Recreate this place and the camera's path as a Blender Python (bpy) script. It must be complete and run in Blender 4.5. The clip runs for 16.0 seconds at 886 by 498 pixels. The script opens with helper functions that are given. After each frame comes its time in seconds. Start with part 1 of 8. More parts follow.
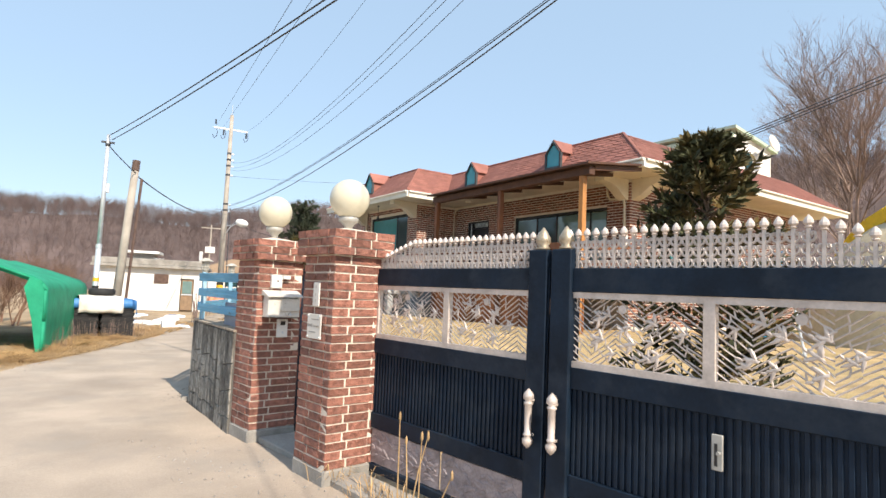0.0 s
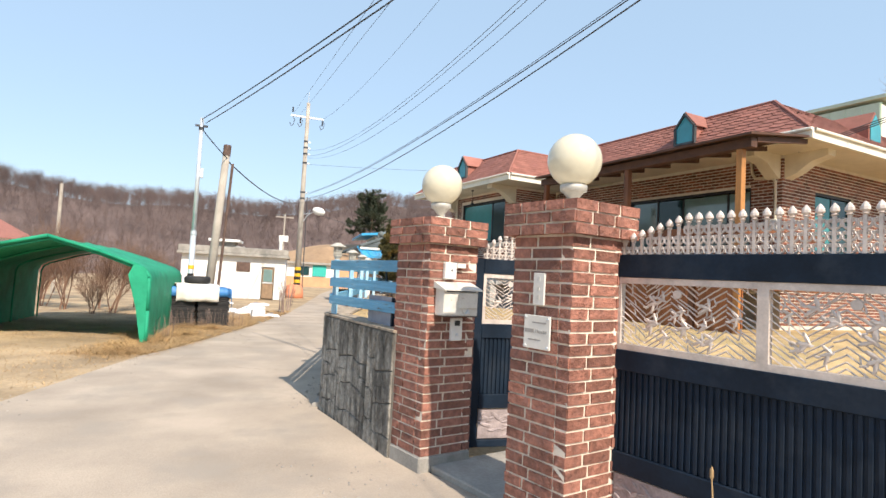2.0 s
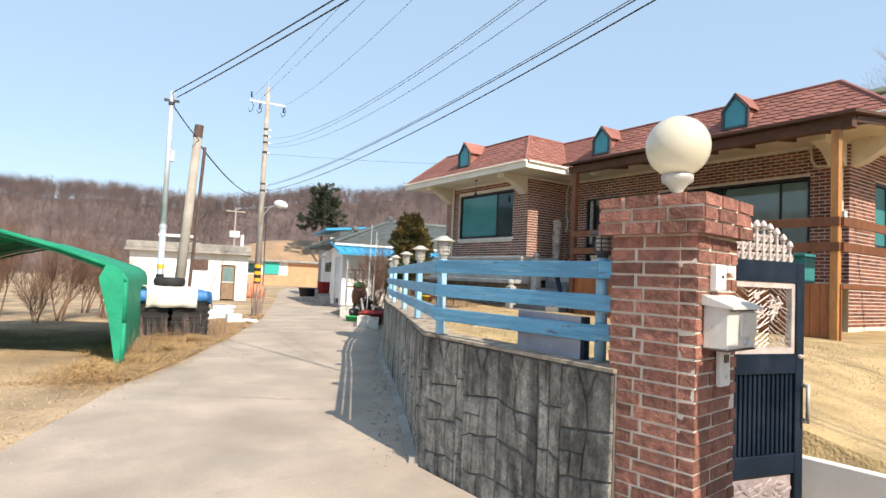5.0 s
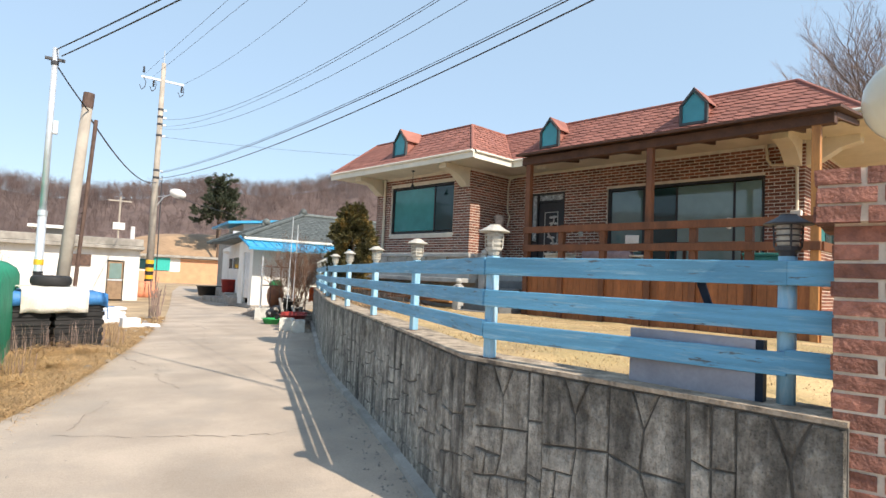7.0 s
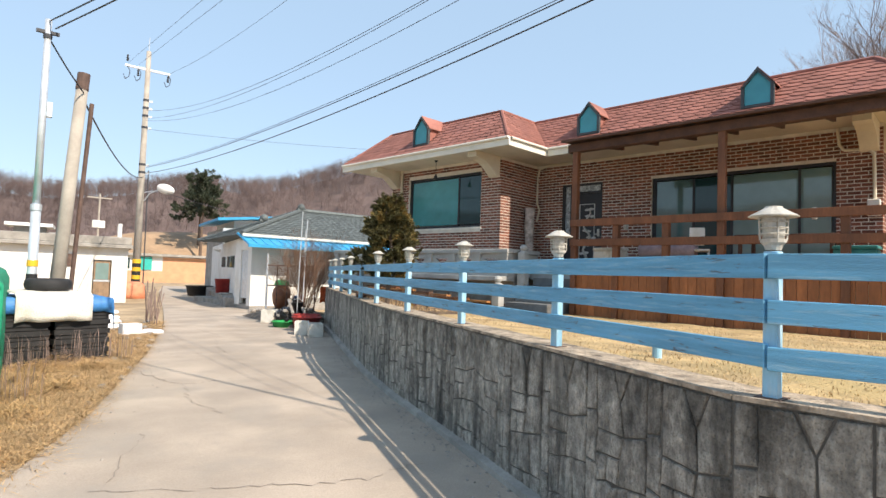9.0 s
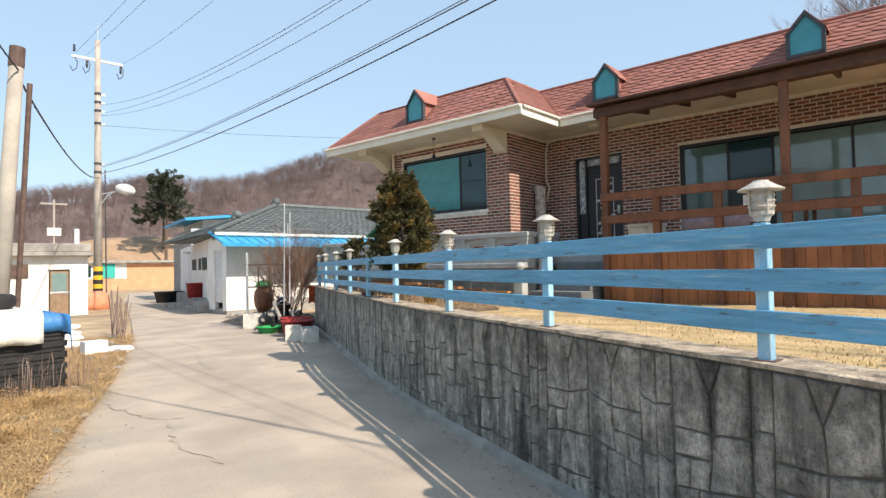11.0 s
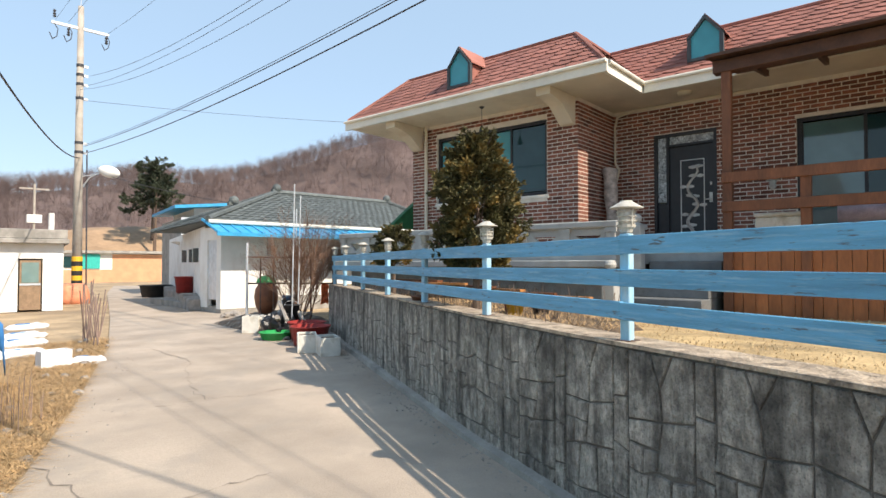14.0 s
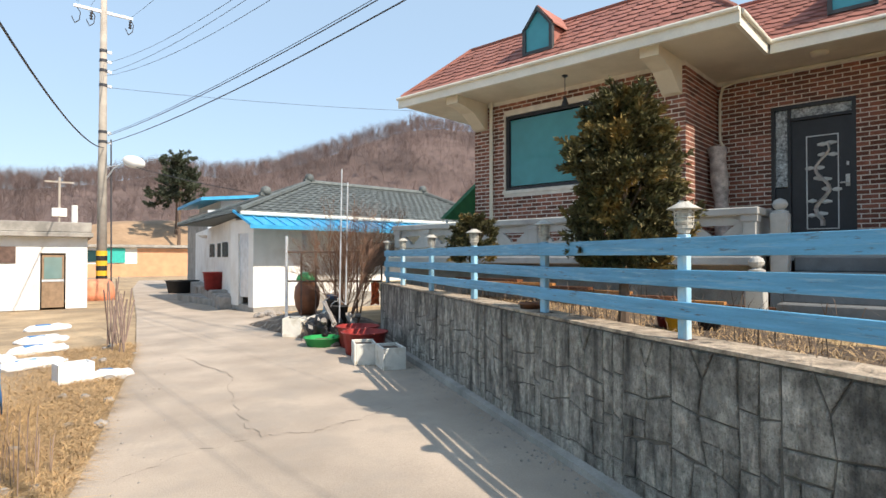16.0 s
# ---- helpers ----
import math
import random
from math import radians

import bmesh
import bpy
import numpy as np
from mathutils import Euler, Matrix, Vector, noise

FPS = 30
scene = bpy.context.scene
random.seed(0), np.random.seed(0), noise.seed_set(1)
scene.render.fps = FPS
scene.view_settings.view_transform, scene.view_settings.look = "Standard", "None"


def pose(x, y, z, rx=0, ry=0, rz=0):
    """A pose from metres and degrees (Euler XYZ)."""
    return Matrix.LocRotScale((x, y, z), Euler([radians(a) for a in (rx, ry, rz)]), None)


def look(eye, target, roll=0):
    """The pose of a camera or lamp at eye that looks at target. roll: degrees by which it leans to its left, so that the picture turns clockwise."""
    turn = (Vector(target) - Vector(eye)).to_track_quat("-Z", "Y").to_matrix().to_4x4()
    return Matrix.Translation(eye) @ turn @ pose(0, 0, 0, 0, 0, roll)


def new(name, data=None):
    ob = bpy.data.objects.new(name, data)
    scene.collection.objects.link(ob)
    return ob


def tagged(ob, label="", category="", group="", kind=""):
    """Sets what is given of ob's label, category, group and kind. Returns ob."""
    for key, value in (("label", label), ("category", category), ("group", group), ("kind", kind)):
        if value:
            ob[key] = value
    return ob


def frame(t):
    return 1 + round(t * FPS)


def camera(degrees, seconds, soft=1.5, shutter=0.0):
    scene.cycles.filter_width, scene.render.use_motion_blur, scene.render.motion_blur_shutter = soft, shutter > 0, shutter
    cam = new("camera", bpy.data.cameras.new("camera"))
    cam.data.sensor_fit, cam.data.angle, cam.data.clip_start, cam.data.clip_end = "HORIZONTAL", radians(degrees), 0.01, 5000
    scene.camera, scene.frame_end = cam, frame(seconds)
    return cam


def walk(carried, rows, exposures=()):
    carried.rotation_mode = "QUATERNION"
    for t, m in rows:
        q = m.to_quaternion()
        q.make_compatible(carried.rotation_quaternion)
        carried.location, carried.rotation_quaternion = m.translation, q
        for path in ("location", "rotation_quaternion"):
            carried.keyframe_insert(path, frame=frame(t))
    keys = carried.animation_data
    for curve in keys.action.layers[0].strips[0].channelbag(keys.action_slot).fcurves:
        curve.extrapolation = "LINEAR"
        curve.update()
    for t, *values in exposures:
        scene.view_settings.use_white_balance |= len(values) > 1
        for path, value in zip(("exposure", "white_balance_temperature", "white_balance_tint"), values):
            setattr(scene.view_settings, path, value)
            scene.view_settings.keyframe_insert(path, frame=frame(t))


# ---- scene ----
cam = camera(75.5, 16.0)
PATH = [
    (0, (0.025, 0.017, 1.5), (0.957, 1.78, 1.651), 2.5),
    (0.5, (-0.112, 0.427, 1.5), (0.819, 2.19, 1.653), 2.8),
    (1, (-0.223, 0.864, 1.49), (0.658, 2.653, 1.636), 3.1),
    (1.5, (-0.363, 1.228, 1.479), (0.474, 3.04, 1.601), 3.5),
    (2, (-0.505, 1.625, 1.468), (0.242, 3.477, 1.573), 3.0),
    (2.5, (-0.634, 2.033, 1.461), (0.062, 3.905, 1.565), 3.2),
    (3, (-0.763, 2.414, 1.464), (-0.067, 4.287, 1.563), 3.4),
    (3.5, (-0.878, 2.771, 1.462), (-0.136, 4.625, 1.568), 4.8),
    (3.7, (-0.949, 2.927, 1.473), (-0.2, 4.778, 1.573), 4.4),
    (5.8, (-1.413, 4.449, 1.477), (-0.362, 6.147, 1.58), 2.8),
    (6, (-1.423, 4.618, 1.458), (-0.339, 6.296, 1.56), 3.0),
    (6.5, (-1.473, 4.988, 1.459), (-0.293, 6.6, 1.556), 2.6),
    (7, (-1.497, 5.374, 1.475), (-0.284, 6.961, 1.578), 2.6),
    (7.5, (-1.578, 5.752, 1.47), (-0.34, 7.32, 1.563), 3.0),
    (8, (-1.625, 6.162, 1.474), (-0.367, 7.713, 1.56), 3.3),
    (8.5, (-1.719, 6.53, 1.478), (-0.447, 8.07, 1.572), 3.4),
    (9, (-1.745, 6.905, 1.476), (-0.478, 8.449, 1.568), 2.0),
    (9.5, (-1.686, 7.279, 1.473), (-0.398, 8.807, 1.56), 0.8),
    (10, (-1.612, 7.707, 1.477), (-0.312, 9.226, 1.55), -1.0),
    (10.2, (-1.569, 7.873, 1.472), (-0.265, 9.388, 1.541), -1.1),
    (12.3, (-1.061, 9.439, 1.445), (0.367, 10.839, 1.497), -0.8),
    (12.5, (-0.998, 9.599, 1.44), (0.434, 10.994, 1.488), -0.7),
    (13, (-0.86, 10.035, 1.45), (0.569, 11.433, 1.503), 0.1),
    (13.5, (-0.748, 10.454, 1.452), (0.642, 11.892, 1.504), -0.5),
    (14, (-0.603, 10.864, 1.454), (0.765, 12.322, 1.505), -0.0),
    (14.5, (-0.529, 11.291, 1.464), (0.822, 12.765, 1.507), 0.4),
    (15, (-0.427, 11.689, 1.473), (0.906, 13.18, 1.514), 0.6),
    (15.5, (-0.354, 12.11, 1.478), (0.963, 13.614, 1.517), 0.5),
    (16, (-0.252, 12.539, 1.491), (1.068, 14.041, 1.52), -0.0),
]
walk(cam, [(t, look(eye, target, roll)) for t, eye, target, roll in PATH], [(0, 0.95, 7000, 12), (16, 0.95, 7000, 12)])

# ---- light ----
SUN_DIR = Vector((0.085, -0.717, 0.66)).normalized()
world = bpy.data.worlds.new("sky_world")
scene.world = world
world.use_nodes = True
wn = world.node_tree.nodes
wl = world.node_tree.links
sky = wn.new("ShaderNodeTexSky")
sky.sky_type = "NISHITA"
sky.sun_disc = False
sky.sun_elevation = math.asin(SUN_DIR.z)
sky.sun_rotation = math.atan2(SUN_DIR.x, SUN_DIR.y)
sky.air_density = 1.0
sky.dust_density = 0.7
sky.ozone_density = 1.6
haze = wn.new("ShaderNodeMix")
haze.data_type = "RGBA"
haze.inputs[0].default_value = 0.74
haze.inputs[7].default_value = (1.85, 2.72, 3.72, 1)
wl.new(sky.outputs[0], haze.inputs[6])
wl.new(haze.outputs[2], wn["Background"].inputs[0])
wn["Background"].inputs[1].default_value = 0.138
sun_data = bpy.data.lights.new("sun", "SUN")
sun_data.energy = 3.3
sun_data.angle = radians(0.6)
sun_data.color = (1.0, 0.92, 0.81)
sun_ob = new("sun", sun_data)
sun_ob.matrix_world = look((0, 0, 30), Vector((0, 0, 30)) - SUN_DIR)


# ---- materials ----
def mat(name, col, rough=0.8, var=0.25, scale=8.0, fine=60.0, bump=0.2, metal=0.0, col2=None, piece=0.0, spec=0.5, stain=None, stain_scale=1.2, dist=0.004, stretch=(1, 1, 1), stain_at=(0.5, 0.66), relief=0.0):
    """A weathered surface: two scales of variation, fine relief, optional per-piece tint and stains."""
    m = bpy.data.materials.new(name)
    m.use_nodes = True
    n, l = m.node_tree.nodes, m.node_tree.links
    b = n["Principled BSDF"]
    b.inputs["Roughness"].default_value = rough
    b.inputs["Metallic"].default_value = metal
    b.inputs["Specular IOR Level"].default_value = spec
    co = n.new("ShaderNodeTexCoord")
    mp = n.new("ShaderNodeMapping")
    mp.inputs["Scale"].default_value = stretch
    l.new(co.outputs["Object"], mp.inputs[0])
    big = n.new("ShaderNodeTexNoise")
    big.inputs["Scale"].default_value = scale
    big.inputs["Detail"].default_value = 6
    small = n.new("ShaderNodeTexNoise")
    small.inputs["Scale"].default_value = fine
    small.inputs["Detail"].default_value = 4
    l.new(mp.outputs[0], big.inputs["Vector"])
    l.new(mp.outputs[0], small.inputs["Vector"])
    c2 = col2 or tuple(c * (1 - var) for c in col)
    c1 = col if col2 else tuple(min(1, c * (1 + var)) for c in col)
    ramp = n.new("ShaderNodeValToRGB")
    ramp.color_ramp.elements[0].position, ramp.color_ramp.elements[1].position = 0.32, 0.68
    ramp.color_ramp.elements[0].color, ramp.color_ramp.elements[1].color = (*c2, 1), (*c1, 1)
    l.new(big.outputs[0], ramp.inputs[0])
    mix = n.new("ShaderNodeMix")
    mix.data_type, mix.blend_type = "RGBA", "MULTIPLY"
    mix.inputs[0].default_value = 1.0
    r2 = n.new("ShaderNodeMapRange")
    r2.inputs[1].default_value, r2.inputs[2].default_value = 0.25, 0.75
    r2.inputs[3].default_value, r2.inputs[4].default_value = 1 - var * 0.7, 1 + var * 0.4
    l.new(small.outputs[0], r2.inputs[0])
    l.new(ramp.outputs[0], mix.inputs[6])
    l.new(r2.outputs[0], mix.inputs[7])
    out = mix.outputs[2]
    if piece:
        info = n.new("ShaderNodeObjectInfo")
        geo = n.new("ShaderNodeNewGeometry")
        add = n.new("ShaderNodeMath")
        add.operation = "ADD"
        l.new(info.outputs["Random"], add.inputs[0])
        l.new(geo.outputs["Random Per Island"], add.inputs[1])
        fr = n.new("ShaderNodeMath")
        fr.operation = "FRACT"
        l.new(add.outputs[0], fr.inputs[0])
        r3 = n.new("ShaderNodeMapRange")
        r3.inputs[3].default_value, r3.inputs[4].default_value = 1 - piece, 1 + piece * 0.6
        l.new(fr.outputs[0], r3.inputs[0])
        mx = n.new("ShaderNodeMix")
        mx.data_type, mx.blend_type = "RGBA", "MULTIPLY"
        mx.inputs[0].default_value = 1.0
        l.new(out, mx.inputs[6])
        l.new(r3.outputs[0], mx.inputs[7])
        out = mx.outputs[2]
    if stain:
        sn = n.new("ShaderNodeTexNoise")
        sn.inputs["Scale"].default_value = stain_scale
        sn.inputs["Detail"].default_value = 8
        sn.inputs["Roughness"].default_value = 0.65
        l.new(mp.outputs[0], sn.inputs["Vector"])
        rs = n.new("ShaderNodeMapRange")
        rs.inputs[1].default_value, rs.inputs[2].default_value = stain_at
        l.new(sn.outputs[0], rs.inputs[0])
        ms = n.new("ShaderNodeMix")
        ms.data_type = "RGBA"
        l.new(rs.outputs[0], ms.inputs[0])
        l.new(out, ms.inputs[6])
        ms.inputs[7].default_value = (*stain, 1)
        out = ms.outputs[2]
    l.new(out, b.inputs["Base Color"])
    if bump:
        bp = n.new("ShaderNodeBump")
        bp.inputs["Strength"].default_value = bump
        bp.inputs["Distance"].default_value = dist
        l.new(small.outputs[0], bp.inputs["Height"])
        l.new(bp.outputs[0], b.inputs["Normal"])
        if relief:
            b2 = n.new("ShaderNodeBump")
            b2.inputs["Strength"].default_value = 1.0
            b2.inputs["Distance"].default_value = relief
            l.new(big.outputs[0], b2.inputs["Height"])
            l.new(b2.outputs[0], bp.inputs["Normal"])
    return m


def glass_mat(name, col, rough=0.03, spec=0.5):
    """Tinted reflective window glass with something pale drawn behind it."""
    m = mat(name, col, rough=rough, var=0.12, scale=1.2, fine=5, bump=0.02, spec=spec)
    return m


def wall_mat():
    """Cast concrete imitating stone: pitted, with black weathering runs and pale lime bloom."""
    m = mat("mossy_wall_concrete", (0.43, 0.40, 0.35), 0.95, 0.4, 11, 75, 1.0, piece=0.12, stain=(0.07, 0.066, 0.06), stain_scale=2.4, dist=0.012, stretch=(1, 1, 0.4), stain_at=(0.50, 0.74), relief=0.07)
    n, l = m.node_tree.nodes, m.node_tree.links
    b = n["Principled BSDF"]
    out = b.inputs["Base Color"].links[0].from_socket
    co = n.new("ShaderNodeTexCoord")
    # small pits, drawn only as dark specks: their shade put into the colour
    pit = n.new("ShaderNodeTexVoronoi")
    pit.inputs["Scale"].default_value = 75
    l.new(co.outputs["Object"], pit.inputs["Vector"])
    pr = n.new("ShaderNodeMapRange")
    pr.inputs[1].default_value, pr.inputs[2].default_value = 0.08, 0.42
    pr.inputs[3].default_value, pr.inputs[4].default_value = 0.6, 1.08
    l.new(pit.outputs["Distance"], pr.inputs[0])
    # blotches of a hand's width
    bl = n.new("ShaderNodeTexNoise")
    bl.inputs["Scale"].default_value, bl.inputs["Detail"].default_value, bl.inputs["Roughness"].default_value = 14, 10, 0.72
    l.new(co.outputs["Object"], bl.inputs["Vector"])
    br = n.new("ShaderNodeMapRange")
    br.inputs[1].default_value, br.inputs[2].default_value = 0.36, 0.64
    br.inputs[3].default_value, br.inputs[4].default_value = 0.45, 1.35
    l.new(bl.outputs[0], br.inputs[0])
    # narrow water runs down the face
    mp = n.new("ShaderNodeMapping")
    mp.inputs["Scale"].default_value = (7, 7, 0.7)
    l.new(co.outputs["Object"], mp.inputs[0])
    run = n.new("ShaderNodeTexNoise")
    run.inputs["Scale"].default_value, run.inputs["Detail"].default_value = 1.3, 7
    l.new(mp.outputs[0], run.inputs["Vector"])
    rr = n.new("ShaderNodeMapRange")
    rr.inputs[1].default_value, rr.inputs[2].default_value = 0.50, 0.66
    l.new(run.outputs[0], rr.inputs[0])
    lime = n.new("ShaderNodeTexNoise")
    lime.inputs["Scale"].default_value, lime.inputs["Detail"].default_value, lime.inputs["Roughness"].default_value = 3.3, 9, 0.7
    l.new(co.outputs["Object"], lime.inputs["Vector"])
    lr = n.new("ShaderNodeMapRange")
    lr.inputs[1].default_value, lr.inputs[2].default_value, lr.inputs[4].default_value = 0.56, 0.72, 0.6
    l.new(lime.outputs[0], lr.inputs[0])
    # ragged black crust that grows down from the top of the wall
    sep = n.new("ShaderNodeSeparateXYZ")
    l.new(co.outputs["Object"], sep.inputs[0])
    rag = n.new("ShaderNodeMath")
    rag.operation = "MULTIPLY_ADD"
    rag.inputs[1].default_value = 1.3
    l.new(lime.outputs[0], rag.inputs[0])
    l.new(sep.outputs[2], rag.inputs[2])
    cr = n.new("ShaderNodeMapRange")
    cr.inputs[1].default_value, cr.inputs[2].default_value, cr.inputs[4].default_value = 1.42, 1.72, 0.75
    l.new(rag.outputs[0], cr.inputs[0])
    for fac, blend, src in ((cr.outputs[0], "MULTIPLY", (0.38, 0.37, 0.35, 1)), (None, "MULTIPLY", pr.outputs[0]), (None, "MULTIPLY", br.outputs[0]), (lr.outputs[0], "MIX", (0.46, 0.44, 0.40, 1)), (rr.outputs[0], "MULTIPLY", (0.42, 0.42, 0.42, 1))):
        mx = n.new("ShaderNodeMix")
        mx.data_type, mx.blend_type = "RGBA", blend
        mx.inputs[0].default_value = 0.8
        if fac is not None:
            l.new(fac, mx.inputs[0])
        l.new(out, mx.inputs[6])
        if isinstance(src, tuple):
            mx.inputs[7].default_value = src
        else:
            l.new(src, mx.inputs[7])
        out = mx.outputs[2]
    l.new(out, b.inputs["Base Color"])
    # the hewn face cast into the stones
    hew = n.new("ShaderNodeBump")
    hew.inputs["Strength"].default_value, hew.inputs["Distance"].default_value = 1.0, 0.035
    l.new(bl.outputs[0], hew.inputs["Height"])
    l.new(b.inputs["Normal"].links[0].from_socket, hew.inputs["Normal"])
    l.new(hew.outputs[0], b.inputs["Normal"])
    return m


def peeling_mat(name, col, faded, bare):
    """Old gloss paint along the grain: faded in streaks, flaked off to grey wood in long chips."""
    m = mat(name, col, 0.55, 0.16, 4, 70, 0.7, piece=0.12, stain=faded, stain_scale=7, stretch=(0.5, 0.5, 8), stain_at=(0.54, 0.74), relief=0.004)
    n, l = m.node_tree.nodes, m.node_tree.links
    b = n["Principled BSDF"]
    out = b.inputs["Base Color"].links[0].from_socket
    co = n.new("ShaderNodeTexCoord")
    mp = n.new("ShaderNodeMapping")
    mp.inputs["Scale"].default_value = (3.5, 3.5, 26)
    l.new(co.outputs["Object"], mp.inputs[0])
    ch = n.new("ShaderNodeTexNoise")
    ch.inputs["Scale"].default_value, ch.inputs["Detail"].default_value, ch.inputs["Roughness"].default_value = 1.6, 9, 0.7
    l.new(mp.outputs[0], ch.inputs["Vector"])
    cr = n.new("ShaderNodeMapRange")
    cr.inputs[1].default_value, cr.inputs[2].default_value = 0.60, 0.64
    l.new(ch.outputs[0], cr.inputs[0])
    mx = n.new("ShaderNodeMix")
    mx.data_type = "RGBA"
    l.new(cr.outputs[0], mx.inputs[0])
    l.new(out, mx.inputs[6])
    mx.inputs[7].default_value = (*bare, 1)
    l.new(mx.outputs[2], b.inputs["Base Color"])
    return m


M_BRICK = mat("red_brick", (0.32, 0.138, 0.10), 0.88, 0.3, 22, 90, 0.9, piece=0.36, stain=(0.20, 0.095, 0.075), stain_scale=9, stain_at=(0.52, 0.7), dist=0.008, relief=0.026)
M_MORTAR = mat("mortar", (0.72, 0.64, 0.54), 0.95, 0.15, 6, 80, 0.4)
M_HBRICK = mat("house_brick", (0.24, 0.09, 0.058), 0.85, 0.25, 9, 60, 0.5, piece=0.5)
M_HMORTAR = mat("house_mortar", (0.70, 0.64, 0.56), 0.95, 0.1, 6, 70, 0.3)
M_CONC = mat("grey_concrete", (0.34, 0.32, 0.29), 0.92, 0.2, 3, 50, 0.5, stain=(0.22, 0.21, 0.19), stain_scale=1.4, dist=0.008)
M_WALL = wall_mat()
M_JOINT = mat("wall_joint", (0.125, 0.117, 0.105), 0.95, 0.3, 4, 50, 0.5)
M_COPING = mat("wall_coping", (0.41, 0.33, 0.25), 0.95, 0.4, 10, 60, 0.9, dist=0.015, stain=(0.12, 0.10, 0.08), stain_scale=6, stain_at=(0.54, 0.66), relief=0.025)
M_ROAD = mat("old_concrete_road", (0.415, 0.342, 0.275), 0.93, 0.2, 0.9, 85, 0.9, stain=(0.33, 0.285, 0.24), stain_scale=1.1, dist=0.006, stain_at=(0.5, 0.72))
M_CRACK = mat("road_crack", (0.25, 0.21, 0.175), 0.95, 0.3)
M_DIRT = mat("dry_ground", (0.43, 0.315, 0.195), 0.97, 0.28, 0.9, 22, 0.9, stain=(0.24, 0.18, 0.12), stain_scale=0.35, dist=0.03)
M_LAWN = mat("dry_lawn", (0.49, 0.35, 0.18), 0.97, 0.3, 2.2, 45, 0.9, stain=(0.40, 0.30, 0.14), stain_scale=0.9, dist=0.02)
M_STRAW = mat("dry_grass", (0.52, 0.345, 0.175), 0.9, 0.2, 5, 30, 0, piece=0.45)
M_NAVY = mat("navy_gate_paint", (0.008, 0.0175, 0.033), 0.48, 0.3, 4, 50, 0.08, stain=(0.02, 0.03, 0.045), stain_scale=3.5, spec=0.18)
M_SILVER = mat("pale_cast_aluminium", (0.62, 0.54, 0.49), 0.5, 0.15, 12, 80, 0.15, metal=0.25)
M_BRASS = mat("tarnished_brass", (0.45, 0.37, 0.27), 0.45, 0.2, 20, 80, 0.1, metal=0.6)
M_BLUE = peeling_mat("peeling_blue_paint", (0.115, 0.36, 0.56), (0.33, 0.52, 0.62), (0.10, 0.13, 0.15))
# Post blue made paler than the rails: sunlight on the posts put into the colour.
M_BLUE_SUN = mat("sunlit_blue_post_paint", (0.26, 0.50, 0.66), 0.6, 0.14, 9, 70, 0.5, stain=(0.52, 0.62, 0.66), stain_scale=12, stretch=(1, 1, 0.3), stain_at=(0.5, 0.7))
M_WHITE = mat("white_paint", (0.78, 0.77, 0.74), 0.8, 0.06, 2, 40, 0.15, stain=(0.66, 0.63, 0.58), stain_scale=0.8)
M_CREAM = mat("cream_paint", (0.70, 0.63, 0.50), 0.75, 0.07, 2, 40, 0.15, stain=(0.6, 0.53, 0.41), stain_scale=0.9)
M_GUTTER = mat("white_gutter", (0.76, 0.73, 0.64), 0.6, 0.08, 3, 40, 0.1)
M_SHINGLE = mat("red_shingle", (0.33, 0.135, 0.105), 0.9, 0.14, 4, 90, 0.6, piece=0.16, stain=(0.29, 0.12, 0.10), stain_scale=1.5)
M_FRAME = mat("black_frame", (0.018, 0.019, 0.022), 0.45, 0.2, 10, 60, 0.05)
M_TEAL = glass_mat("teal_glass", (0.045, 0.24, 0.25), 0.06)
# Pale tone holds curtains and a sky reflection put into the colour.
M_CURT_SKY = glass_mat("curtain_sky_glass", (0.17, 0.27, 0.26), 0.05, 0.9)
M_CURTD = glass_mat("dim_curtained_glass", (0.10, 0.18, 0.18), 0.05, 0.9)
M_TEALD = glass_mat("dark_glass", (0.02, 0.055, 0.06), 0.05)
M_PANEB = glass_mat("dormer_glass", (0.05, 0.30, 0.36), 0.25)
M_DORMER = mat("dormer_frame", (0.05, 0.06, 0.065), 0.6, 0.2)
M_WOOD = mat("stained_wood", (0.165, 0.060, 0.024), 0.6, 0.28, 5, 40, 0.3, piece=0.2, stretch=(1, 1, 0.25))
M_BOARD = mat("orange_brown_boards", (0.30, 0.105, 0.034), 0.6, 0.25, 5, 40, 0.3, piece=0.12, stretch=(1, 1, 0.25))
M_WOODL = mat("orange_wood", (0.42, 0.19, 0.06), 0.6, 0.25, 5, 40, 0.3, stretch=(1, 1, 0.25))
M_WOODD = mat("dark_beam_wood", (0.085, 0.038, 0.022), 0.65, 0.25, 5, 40, 0.3)
M_STONE = mat("grey_granite", (0.42, 0.42, 0.40), 0.8, 0.14, 6, 120, 0.3, stain=(0.30, 0.30, 0.29), stain_scale=1.5)
M_GREEN = mat("green_tarpaulin", (0.010, 0.29, 0.16), 0.62, 0.18, 3, 70, 0.5, dist=0.012, spec=0.25, relief=0.03)
M_GLOBE = mat("cream_globe", (0.64, 0.60, 0.47), 0.16, 0.06, 3, 30, 0.0, spec=0.6)
M_STEEL = mat("galvanised_steel", (0.62, 0.66, 0.70), 0.4, 0.12, 6, 60, 0.05, metal=0.4)
M_POLE = mat("concrete_pole", (0.40, 0.36, 0.31), 0.9, 0.15, 3, 50, 0.3)
M_RUST = mat("rusty_pipe", (0.12, 0.075, 0.06), 0.8, 0.3, 8, 60, 0.3)
M_BLACK = mat("black_rubber", (0.02, 0.02, 0.021), 0.75, 0.25, 8, 60, 0.3)
